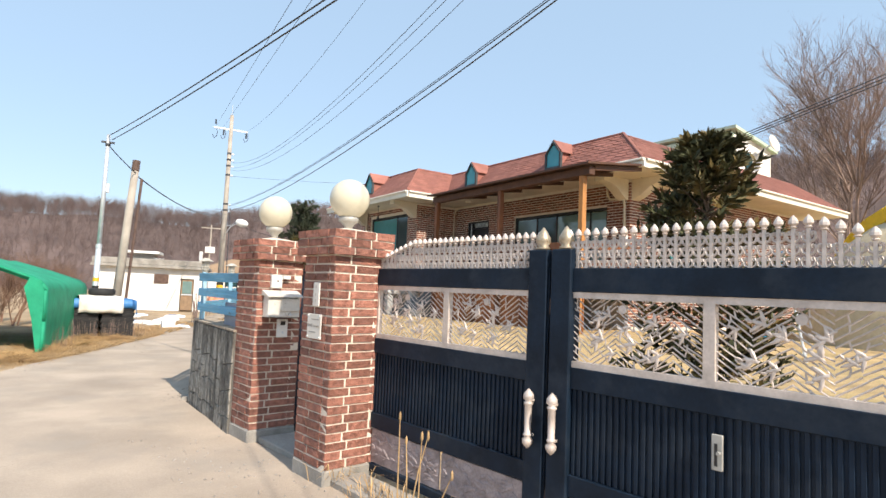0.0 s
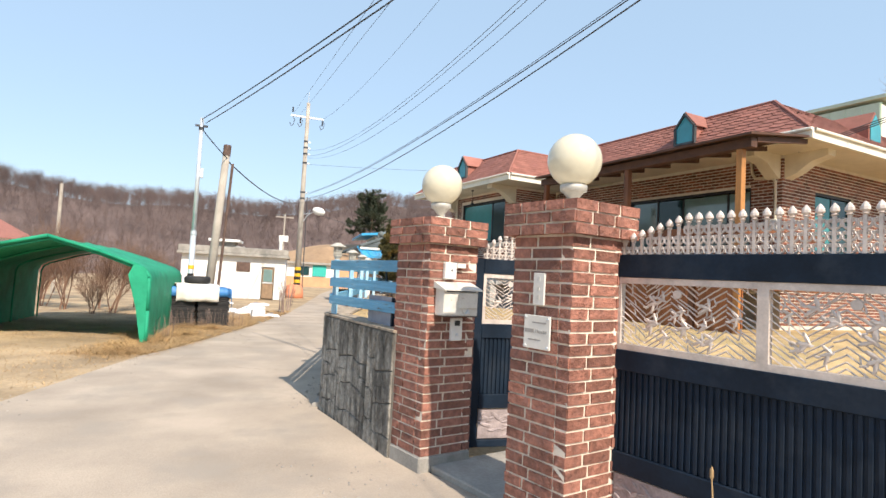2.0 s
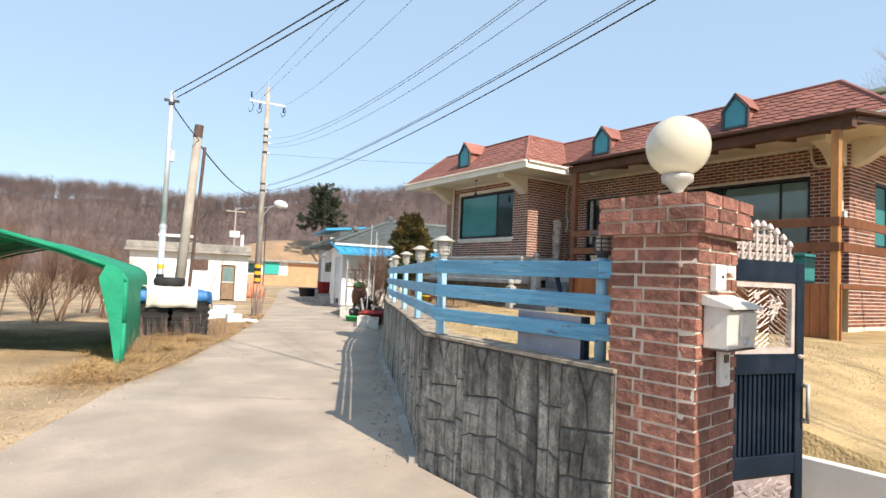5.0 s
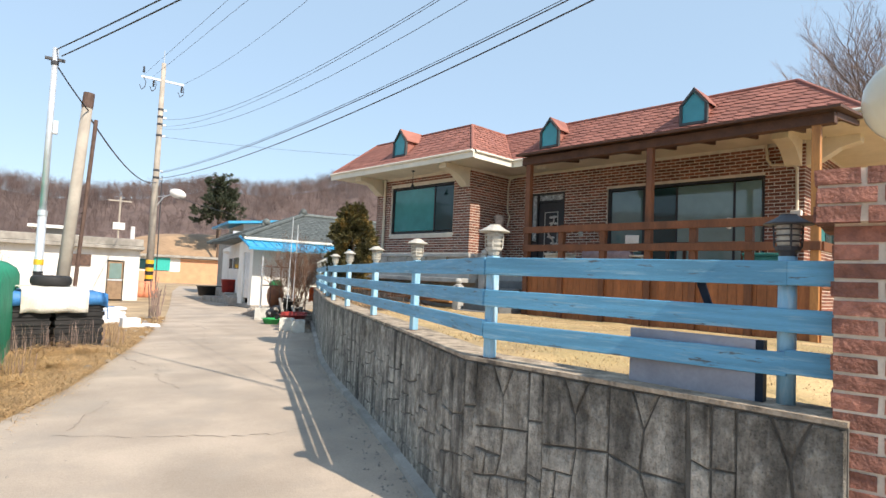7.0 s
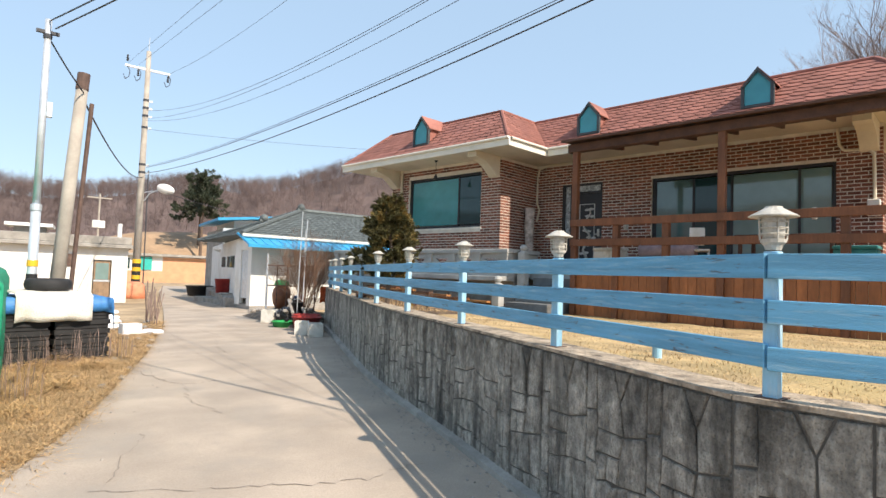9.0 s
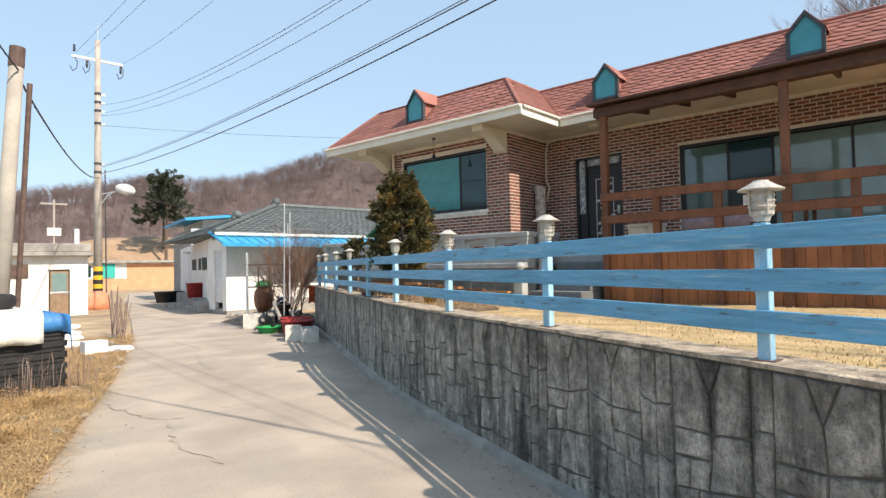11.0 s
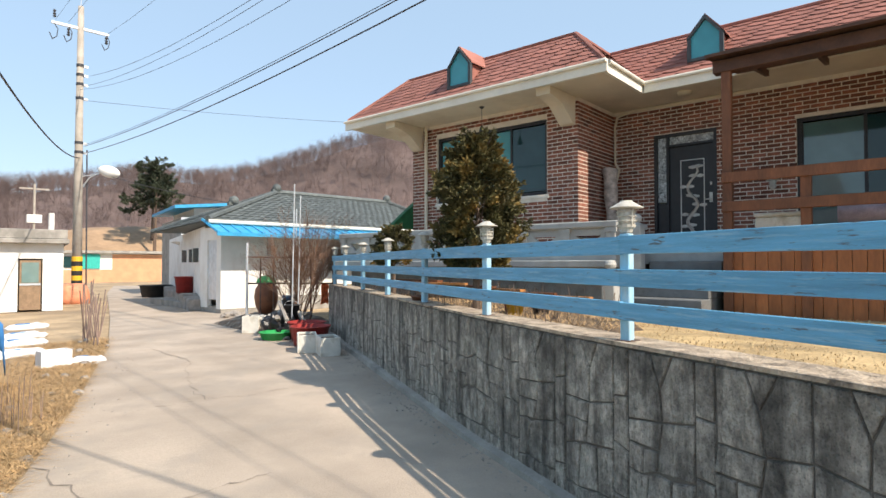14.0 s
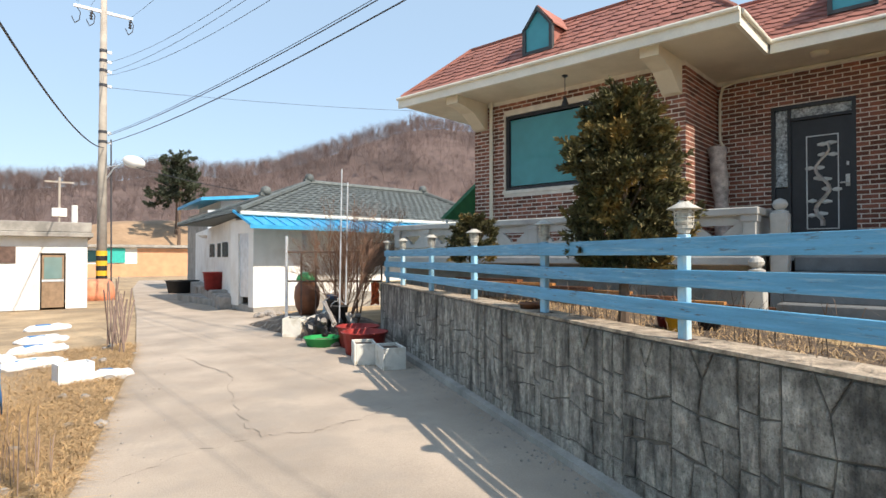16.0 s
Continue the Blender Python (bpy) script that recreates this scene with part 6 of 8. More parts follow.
aw = part("awning", prism(bmesh.new(), [(-0.55, -1.1, 2.33), (10.2, -1.1, 2.33), (10.2, 0.2, 2.78), (-0.55, 0.2, 2.78)], (0, 0, 0.02)), M_SKYBLUE, tiled, "bright blue ribbed metal awning")
for i in range(32):
    x = lerp(-0.5, 10.1, i / 31)
    bm = bmesh.new()
    prism(bm, [(x - 0.03, -1.1, 2.35), (x + 0.03, -1.1, 2.35), (x + 0.03, 0.2, 2.80), (x - 0.03, 0.2, 2.80)], (0, 0, 0.035))
    part("rib", bm, M_SKYBLUE, aw)
part("awning_edge", B(-0.56, 10.2, -1.12, -1.09, 2.26, 2.36), M_SKYBLUE, tiled)
part("meter", B(1.65, 1.8, 0.25, 0.35, 1.7, 2.3), M_STEEL, tiled)
part("wall_band", B(1.5, 9.5, 0.33, 0.352, 0.05, 0.35), M_CONC, tiled)
part("window", B(4.0, 5.2, 0.3, 0.36, 1.2, 2.0), M_TEALD, tiled, "dark window")
part("dish", lathe(bmesh.new(), [(0.02, 0), (0.25, 0.06), (0.33, 0.14), (0.32, 0.145), (0.03, 0.02)], 14, (1.9, 9.5, 2.3)), M_WHITE, tiled, "white satellite dish")
blue_h = thing("blue_roofed_house", pose(9.6, 41, -0.1, 0, 0, -8), "grey house with bright blue sheet roof behind the tiled roof", "house")
part("wall", B(0, 7, 0, 6, 0, 3.9), M_CONC, blue_h)
part("railing", B(-0.1, 4.0, -0.12, -0.02, 3.0, 3.9), M_STEEL, blue_h, "grey balcony railing")
bm = bmesh.new()
prism(bm, [(-0.5, -0.6, 4.3), (7.5, -0.6, 5.1), (7.5, -0.6, 5.25), (-0.5, -0.6, 4.45)], (0, 7, 0))
part("roof", bm, M_SKYBLUE, blue_h, "bright blue sheet metal roof")
part("upper_wall", B(0.6, 7, 0.4, 6, 3.9, 4.5), M_WHITE, blue_h)
far = thing("orange_building", pose(10.2, 71, -0.3, 0, 0, -4), "long low orange rendered building with turquoise shutters", "building")
part("wall", B(3.2, 13, 0, 5, 0, 2.6), M_ORANGEW, far)
part("wing_wall", B(-3, 3.2, -0.1, 5, 0, 1.2), M_ORANGEW, far)
part("upper_wall", B(-3, 3.2, 0, 5, 1.2, 2.9), M_WHITE, far)
part("roof", B(-3.4, 13.5, -0.5, 5.4, 2.7, 2.95), M_CONC, far)
part("shutter", B(0.6, 2.2, -0.15, 0.0, 1.3, 2.6), mat("turquoise_sheet", (0.02, 0.42, 0.36), 0.5, 0.15), far, "turquoise shutter")
part("window", B(-1.2, 0.2, -0.1, 0.0, 1.4, 2.4), M_TEALD, far)

# building behind the house
upper = thing("annexe_building", pose(16.9, 11.9, 0, 0, 0, 6.5), "pale green metal-clad annexe behind the house", "building")
part("clad_wall", B(-0.08, 0.0, 0, 3.7, 0.8, 7.15), M_AQUA, upper, "pale green metal cladding")
for i in range(9):
    part("seam", B(-0.1, -0.08, 0.02 + i * 0.45, 0.05 + i * 0.45, 0.8, 7.15), M_AQUA, upper)
part("gable_wall", B(0, 2.4, 0, 3.7, 0.8, 7.1), M_WHITE, upper)
bm = bmesh.new()
prism(bm, [(-0.15, -0.15, 7.25), (2.6, -0.15, 6.85), (2.6, -0.15, 6.95), (-0.15, -0.15, 7.35)], (0, 4.0, 0))
part("roof", bm, M_AQUA, upper)
part("window", B(0.7, 1.1, -0.04, 0.0, 6.0, 6.6), M_TEALD, upper)
bm = lathe(bmesh.new(), [(0.02, 0), (0.2, 0.04), (0.3, 0.12), (0.29, 0.13), (0.03, 0.03)], 16)
bmesh.ops.transform(bm, matrix=Matrix.Translation((1.4, -0.5, 6.9)) @ Matrix.Rotation(1.3, 4, "X"), verts=bm.verts)
part("dish", bm, M_WHITE, upper, "white satellite dish")
part("dish_arm", T((1.4, 0, 6.6), (1.4, -0.5, 6.9), 0.03), M_STEEL, upper)

dome = thing("dome_tent", pose(14.2, 5.6, 0.55), "beige dome tent with a yellow stripe on the lawn", "tent")
bm = bmesh.new()
bmesh.ops.create_uvsphere(bm, u_segments=28, v_segments=14, radius=1, matrix=Matrix.Diagonal((2.3, 2.3, 3.0, 1)))
bmesh.ops.delete(bm, geom=[v for v in bm.verts if v.co.z < -0.05], context="VERTS")
part("canopy", bm, M_TENT, dome, smooth=True)
bm = bmesh.new()
for i in range(16):
    a, b = math.pi * i / 16, math.pi * (i + 1) / 16
    for s in (1,):
        p = [(-2.33 * math.cos(a) * 0.5 - 0.6, -2.33 * math.cos(a), 3.03 * math.sin(a)), (-2.33 * math.cos(b) * 0.5 - 0.6, -2.33 * math.cos(b), 3.03 * math.sin(b))]
        tube(bm, p[0], p[1], 0.28, n=6)
part("stripe", bm, M_YTENT, dome, "yellow fabric stripe")


# ---- vegetation ----
def branchy(seed, h, levels=4, spread=0.6, trunk=0.06):
    """A bare deciduous tree as tapered branches."""
    r = random.Random(seed)
    verts, faces = [], []

    def limb(p, d, ln, rad, lev):
        seg = 3 if lev < 2 else 2
        q = Vector(p)
        dd = Vector(d)
        sides = 5 if lev < 2 else 3
        prev = None
        for k in range(seg + 1):
            rr = rad * (1 - 0.55 * k / seg)
            ax = dd.orthogonal().normalized()
            ay = dd.cross(ax).normalized()
            ring = []
            for i in range(sides):
                an = 2 * math.pi * i / sides
                ring.append(len(verts))
                verts.append(q + ax * rr * math.cos(an) + ay * rr * math.sin(an))
            if prev:
                for i in range(sides):
                    faces.append((prev[i], prev[(i + 1) % sides], ring[(i + 1) % sides], ring[i]))
            prev = ring
            if k < seg:
                dd = (dd + Vector((r.uniform(-1, 1), r.uniform(-1, 1), r.uniform(-0.2, 0.5))) * 0.13).normalized()
                q2 = q + dd * ln / seg
                if lev < levels and (k > 0 or lev > 0):
                    for _ in range(r.choice((1, 2, 2) if lev else (1, 2))):
                        nd = (dd + Vector((r.uniform(-1, 1), r.uniform(-1, 1), r.uniform(-0.3, 0.6))) * spread).normalized()
                        limb(q.lerp(q2, r.random()), nd, ln * r.uniform(0.5, 0.72), rad * 0.5, lev + 1)
                q = q2
        if lev < levels:
            for _ in range(2):
                nd = (dd + Vector((r.uniform(-1, 1), r.uniform(-1, 1), r.uniform(-0.2, 0.6))) * spread * 0.8).normalized()
                limb(q, nd, ln * r.uniform(0.5, 0.7), rad * 0.45, lev + 1)

    limb(Vector((0, 0, 0)), Vector((0, 0, 1)), h * 0.45, h * trunk * 0.35, 0)
    return verts, faces


def bare_tree(x, y, z, h, seed, label="tall bare deciduous tree with fine twigs"):
    t = thing("bare_tree", pose(x, y, z, 0, 0, seed * 37), label, "tree", group="bare trees behind the house")
    v, f = branchy(seed, h, 5, 0.75, 0.035)
    raw("trunk", v, f[:12], M_BARK, t)
    raw("crown", v, f[12:], M_TWIG, t, "fine bare twigs")
    return t


for x, y, z, h, s in ((23, 11.5, 1.5, 9.5, 3), (25.5, 13.0, 2, 10.5, 5), (27, 9.5, 2, 10.5, 8), (22.5, 8.6, 1.2, 8.5, 11), (30, 15, 2, 11, 14), (27.5, 19.5, 1.5, 8.5, 17)):
    bare_tree(x, y, z, h, s)


def needle_crown(seed, w, h, count, leaf, conical=0.4):
    """Short needle sprays gathered in clumps over an uneven oval crown, with gaps between the clumps."""
    r = random.Random(seed)
    verts, faces = [], []
    clumps = max(12, count // 36)
    for c in range(clumps):
        z = r.random()
        rad = (math.sin(math.pi * min(1, (z * 0.90 + 0.10))) ** 0.6) * (1 - conical * z)
        an = r.uniform(0, 2 * math.pi)
        lump = 0.88 + 0.6 * noise.noise((math.cos(an) * 1.7, math.sin(an) * 1.7, z * 4 + seed))
        k = rad * lump * (0.35 + 0.62 * r.random() ** 0.45)
        o = Vector((math.cos(an) * k * w / 2, math.sin(an) * k * w / 2, z * h))
        out = Vector((math.cos(an), math.sin(an), r.uniform(0.0, 1.1))).normalized()
        ln = leaf * r.uniform(1.6, 3.0)
        for _ in range(count // clumps):
            g = r.random()
            p = o + out * ln * g + Vector((r.gauss(0, 1), r.gauss(0, 1), r.gauss(0, 1))) * leaf * 0.42 * (1.15 - g)
            d = (out + Vector((r.uniform(-1, 1), r.uniform(-1, 1), r.uniform(-0.8, 1))) * 0.75).normalized()
            for _ in range(3):
                d2 = (d + Vector((r.uniform(-1, 1), r.uniform(-1, 1), r.uniform(-1, 1))) * 0.45).normalized()
                sd = (Matrix.Rotation(r.uniform(0, 6.28), 3, d2) @ d2.orthogonal().normalized()) * leaf * 0.15
                n0 = len(verts)
                L = leaf * r.uniform(0.5, 1.1)
                verts += [p - sd * 0.4, p + d2 * L * 0.5 - sd, p + d2 * L, p + d2 * L * 0.5 + sd]
                faces.append((n0, n0 + 1, n0 + 2, n0 + 3))
    return verts, faces


def evergreen(x, y, z, w, h, stem, seed, count, leaf, label, con=0.15):
    t = thing("evergreen_shrub", pose(x, y, z), label, "shrub")
    bm = bmesh.new()
    tube(bm, (0, 0, 0), (0.02, 0, stem + h * 0.6), 0.03 * w + 0.02, 0.015, n=7)
    r = random.Random(seed)
    for i in range(14):
        a = r.uniform(0, 6.28)
        zz = stem + h * r.uniform(0.05, 0.8)
        tube(bm, (0, 0, zz), (math.cos(a) * w * 0.3, math.sin(a) * w * 0.3, zz + 0.2 * h), 0.012, 0.005, n=4)
    part("trunk", bm, M_BARK, t)
    v, f = needle_crown(seed, w, h, count, leaf, con)
    ob = raw("crown", v, f, M_LEAF, t)
    ob.location = (0, 0, stem)


evergreen(3.65, 14.9, 0.95, 0.83, 1.34, 0.42, 2, 21000, 0.06, "clipped bronze-green yew shrub in the garden")
evergreen(4.7, 17.6, 0.95, 0.55, 0.55, 0.45, 4, 4500, 0.055, "small bronze-green yew shrub behind the fence")


def yew_tree(x, y, z, w, h, seed):
    """An upright yew: up-swept branches, each set with needle sprays, with a ragged outline."""
    t = thing("yew_tree", pose(x, y, z), "dark olive yew tree growing behind the driveway gate", "tree")
    r = random.Random(seed)
    part("trunk", T((0, 0, 0), (0.03, 0.02, h * 0.85), 0.05, 0.012, n=8), M_BARK, t)
    bm = bmesh.new()
    V, Fc = [], []
    for k in range(170):
        f = r.random() ** 0.8
        z0 = h * (0.12 + 0.8 * f)
        a = r.uniform(0, 6.28)
        ln = w * 0.5 * (1.12 - 0.8 * max(0, f - 0.45) / 0.55) * r.uniform(0.6, 1.18)
        up = ln * r.uniform(0.25, 0.75)
        p0, p1 = Vector((0, 0, z0)), Vector((math.cos(a) * ln, math.sin(a) * ln, min(z0 + up, h * r.uniform(0.93, 1.05))))
        tube(bm, p0, p1, 0.009, 0.003, n=4, caps=False)
        d0 = (p1 - p0).normalized()
        for q in range(64):
            g = 0.25 + 0.75 * r.random() ** 0.7
            p = p0.lerp(p1, g)
            d = (d0 * 0.8 + Vector((r.uniform(-1, 1), r.uniform(-1, 1), r.uniform(-0.5, 0.7)))).normalized()
            L = r.uniform(0.06, 0.15) * (1.25 - 0.4 * g)
            sd = (Matrix.Rotation(r.uniform(0, 6.28), 3, d) @ d.orthogonal().normalized()) * r.uniform(0.01, 0.02)
            n0 = len(V)
            V += [p, p + d * L * 0.5 - sd, p + d * L, p + d * L * 0.5 + sd]
            Fc.append((n0, n0 + 1, n0 + 2, n0 + 3))
    tagged(part("branch", bm, M_BARK, t), kind="stuff")
    raw("crown", V, Fc, M_YEW, t)


M_YEW = mat("dark_yew_needles", (0.062, 0.066, 0.024), 0.75, 0.3, 4, 30, 0, piece=0.55, stain=(0.22, 0.14, 0.04), stain_scale=2.5)
yew_tree(4.2, 3.2, -0.05, 1.3, 3.1, 6)


M_SHRUB = mat("brown_shrub_twigs", (0.24, 0.14, 0.095), 0.95, 0.25, 4, 20, 0, piece=0.3)


def shrub_bare(x, y, z, h, seed):
    t = thing("bare_shrub", pose(x, y, z), "leafless brown garden shrub beside the wall", "shrub")
    V, Fc = [], []
    for k in range(5):
        v, f = branchy(seed + k, h * 1.0, 4, 0.62, 0.026)
        m = Matrix.Rotation(R.uniform(-0.3, 0.3), 4, "X") @ Matrix.Rotation(R.uniform(-0.3, 0.3), 4, "Y") @ Matrix.Translation((R.uniform(-0.12, 0.12), R.uniform(-0.12, 0.12), 0))
        Fc += [tuple(i + len(V) for i in q) for q in f]
        V += [m @ p for p in v]
    raw("stem", V, Fc, M_SHRUB, t)


shrub_bare(5.6, 21.98, -0.05, 2.6, 31)
shrub_bare(5.82, 22.4, -0.05, 2.2, 41)


# hill, far woods and cleared slope
def hill_h(th, rr):
    ridge = 15.5 + 9 * max(0.0, min(1.0, (th + 0.1) / 0.75)) + 11 * max(0.0, min(1.0, (th - 0.32) / 0.3)) + 2.2 * noise.noise((th * 6, 0, 9)) + 2.6 * max(0, -th - 0.12) * 6 * (1 if th > -0.5 else 0.5)
    f = max(0.0, min(1.0, (rr - 88) / 75))
    return ridge * f * f * (3 - 2 * f) - 0.5


def hill():
    verts, faces = [], []
    nt, nr = 120, 24
    for i in range(nt + 1):
        th = lerp(-1.5, 1.7, i / nt)
        for j in range(nr + 1):
            rr = lerp(84, 260, j / nr)
            verts.append((rr * math.sin(th), rr * math.cos(th), hill_h(th, rr) + 0.6 * noise.noise((rr * 0.06, th * 20, 1))))
    for i in range(nt):
        for j in range(nr):
            a = i * (nr + 1) + j
            faces.append((a, a + nr + 1, a + nr + 2, a + 1))
    tagged(raw("wooded_hill", verts, faces, M_HILL), "low brown hill covered in leafless woodland", "hill", kind="structure")


hill()


def woods():
    r = random.Random(5)
    temps = []
    for k in range(7):
        v, f = branchy(60 + k, 1.0, 3, 0.8, 0.02)
        temps.append((np.array([tuple(p) for p in v]), [tuple(q) for q in f]))
    allv, allf = [], []
    n = 0
    for k in range(10500):
        th = r.uniform(-0.75, 1.15)
        rr = 92 + 85 * r.random() ** 0.75 if k % 3 else r.uniform(138, 172)
        if 4 < rr * math.sin(th) < 38 and rr * math.cos(th) < 112:
            continue
        h = r.uniform(2.2, 5.6)
        v, f = temps[r.randrange(7)]
        a = r.uniform(0, 6.28)
        c, s = math.cos(a), math.sin(a)
        q = np.empty_like(v)
        q[:, 0] = (v[:, 0] * c - v[:, 1] * s) * h + rr * math.sin(th)
        q[:, 1] = (v[:, 0] * s + v[:, 1] * c) * h + rr * math.cos(th)
        q[:, 2] = v[:, 2] * h + hill_h(th, rr) - 0.2
        allv.append(q)
        allf += [tuple(i + n for i in t) for t in f]
        n += len(v)
    V = np.concatenate(allv)
    me = bpy.data.meshes.new("far_woods")
    me.from_pydata(V.tolist(), [], allf)
    me.materials.append(M_WOODS)
    tagged(new("far_woods", me), "distant leafless brown woodland on the hill", "woods", kind="stuff")


woods()


def mound():
    verts, faces = [], []
    n = 30
    for j in range(n + 1):
        for i in range(n + 1):
            x, y = lerp(3, 38, i / n), lerp(78, 110, j / n)
            e1 = max(0, math.sin(math.pi * i / n)) ** 0.5
            f = min(1, j / n * 1.6)
            verts.append((x, y, -0.6 + 8.5 * e1 * f * f * (3 - 2 * f) * (0.65 + 0.35 * i / n) + 0.5 * noise.noise((x * 0.15, y * 0.2, 4))))
    for j in range(n):
        for i in range(n):
            a = j * (n + 1) + i
            faces.append((a, a + 1, a + n + 2, a + n + 1))
    tagged(raw("cleared_slope", verts, faces, M_MOUND), "bare tan cleared hillside", "hill", kind="structure")


mound()


def pine(x, y, z, h, seed):
    t = thing("pine_tree", pose(x, y, z), "dark green pine tree standing on the hillside", "tree", group="far pines")
    part("trunk", T((0, 0, 0), (0.2, 0, h * 0.85), 0.22, 0.08, n=7), M_BARK, t)
    r = random.Random(seed)
    V, Fc = [], []
    for k in range(11):
        v, f = needle_crown(seed + k, r.uniform(1.8, 3.0), r.uniform(0.7, 1.2), 330, 0.4, 0.2)
        o = Vector((r.uniform(-1.9, 1.9), r.uniform(-1.9, 1.9), h * (0.52 + 0.42 * (k / 10))))
        o.xy *= 1.25 - 0.08 * k
        Fc += [tuple(i + len(V) for i in q) for q in f]
        V += [p + o for p in v]
    raw("crown", V, Fc, M_PINE, t)


for x, y, z, h, s in ((21.5, 86, 2.0, 11.8, 3), (22.6, 91, 2.5, 10.0, 9)):
    pine(x, y, z, h, s)


# dry grass along the verge
def straw_patch(name, spots, count, hmin, hmax, seed, label, mat_s=M_STRAW, lean_r=(0.2, 1.3)):
    r = random.Random(seed)
    verts, faces = [], []
    for _ in range(count):
        x, y, z = spots(r)
        h = r.uniform(hmin, hmax)
        a = r.uniform(0, 6.28)
        lean = r.uniform(*lean_r)
        w = r.uniform(0.0014, 0.0036)
        dx, dy = math.cos(a), math.sin(a)
        k = len(verts)
        p = Vector((x, y, z))
        t1 = p + Vector((dx * lean * h * 0.4, dy * lean * h * 0.4, h * 0.7))
        t2 = p + Vector((dx * lean * h, dy * lean * h, h * (0.9 if lean < 0.7 else 0.55)))
        sd = Vector((-dy, dx, 0)) * w
        verts += [p - sd, p + sd, t1 + sd, t1 - sd, t2]
        faces += [(k, k + 1, k + 2, k + 3), (k + 3, k + 2, k + 4)]
    tagged(raw(name, verts, faces, mat_s), label, "grass", kind="stuff")


def road_left(y):
    for (xa, ya), (xb, yb) in zip(ROAD_L, ROAD_L[1:]):
        if ya <= y <= yb:
            return lerp(xa, xb, (y - ya) / (yb - ya))
    return ROAD_L[-1][0]


def verge(r):
    y = r.uniform(12.2, 24)
    c = noise.noise((y * 0.8, 3, 0))
    x = road_left(y) - 0.05 - abs(r.gauss(0, 0.45)) * (1.3 + c)
    return x, y, ground_z(x, y) - 0.03


straw_patch("verge_grass", verge, 38000, 0.02, 0.10, 3, "flattened dry straw grass along the road verge", lean_r=(1.2, 4.5))


def lot(r):
    y = r.uniform(9.5, 24)
    x = road_left(y) - r.uniform(0, 6)
    return x, y, ground_z(x, y) - 0.03


straw_patch("lot_grass", lot, 14000, 0.01, 0.05, 5, "sparse short dry grass on bare earth", lean_r=(0.8, 4))


def heap(r):
    c = r.choice(((-1.25, 14.7, 0.3), (-1.0, 15.6, 0.35), (-0.75, 16.5, 0.3), (-0.35, 17.3, 0.3), (-1.5, 12.4, 0.3), (-1.15, 13.6, 0.3), (-0.1, 16.4, 0.2), (0.1, 18.2, 0.25), (0.35, 19.3, 0.3), (-0.6, 14.9, 0.2), (-1.6, 13.0, 0.3)))
    dx, dy = r.gauss(0, c[2]), r.gauss(0, c[2] * 1.3)
    lift = 0.16 * math.exp(-(dx * dx + dy * dy) / (c[2] * c[2])) * r.random()
    x, y = c[0] + dx - 0.25, c[1] + dy
    return min(x, road_left(y) + 0.12), y, ground_z(x, y) - 0.02 + lift


straw_patch("straw_heaps", heap, 15000, 0.02, 0.07, 21, "loose heaps of orange-brown dead grass along the verge", mat("orange_dead_grass", (0.52, 0.33, 0.15), 0.9, 0.25, 4, 30, 0, piece=0.5), (2.0, 6.0))


def lawn_spot(r):
    y = r.uniform(6.5, 20)
    x = wall_x(y) + r.uniform(0.02, 1) ** 1.3 * 6.0
    return x, y, lawn_z(x, y) - 0.01


straw_patch("lawn_grass", lawn_spot, 40000, 0.012, 0.034, 6, "short dormant straw-coloured lawn grass", mat("lawn_blades", (0.52, 0.375, 0.20), 0.9, 0.2, 3, 20, 0, piece=0.4))


def gate_weed(r):
    c = r.choice(((1.62, 3.55), (1.66, 3.3), (1.55, 3.9), (1.85, 2.9), (1.48, 4.42)))
    return c[0] + r.gauss(0, 0.06), c[1] + r.gauss(0, 0.09), -0.02


straw_patch("gate_weeds", gate_weed, 420, 0.05, 0.3, 8, "dry straw weeds growing before the gate")
for k, (x, y, h, lx, ly) in enumerate(((1.62, 3.52, 0.66, 0.02, 0.06), (1.64, 3.40, 0.58, 0.1, -0.05), (1.66, 3.30, 0.62, -0.04, -0.1), (1.66, 3.45, 0.5, 0.03, 0.12), (1.70, 3.2, 0.42, 0.05, -0.16))):
    bm = bmesh.new()
    tube(bm, (x, y, -0.02), (x + lx * 0.5, y + ly * 0.5, h * 0.6), 0.006, 0.005, n=5)
    tube(bm, (x + lx * 0.5, y + ly * 0.5, h * 0.6), (x + lx, y + ly, h), 0.005, 0.003, n=5)
    bmesh.ops.create_icosphere(bm, subdivisions=1, radius=1, matrix=Matrix.Translation((x + lx, y + ly, h)) @ Matrix.Diagonal((0.01, 0.01, 0.035, 1)))
    solid("dry_stalk", bm, M_STRAW, "tall dry weed stalk before the gate", "weed", group="dry stalks before the gate")

# ---- clutter beside the wall end ----


def foam_box(x, y, z, rz, w=0.5, d=0.32, h=0.3, soil=True):
    t = thing("foam_box", pose(x, y, z, 0, 0, rz), "dirty white polystyrene box used as a planter", "box", group="foam planters")
    for a in ((-w / 2, w / 2, -d / 2, -d / 2 + 0.03), (-w / 2, w / 2, d / 2 - 0.03, d / 2), (-w / 2, -w / 2 + 0.03, -d / 2 + 0.03, d / 2 - 0.03), (w / 2 - 0.03, w / 2, -d / 2 + 0.03, d / 2 - 0.03)):
        part("side", B(a[0], a[1], a[2], a[3], 0, h, bev=0.006), M_STYRO, t)
    part("soil", B(-w / 2 + 0.03, w / 2 - 0.03, -d / 2 + 0.03, d / 2 - 0.03, 0.01, h - 0.04), M_BARK, t, "dark dry soil")


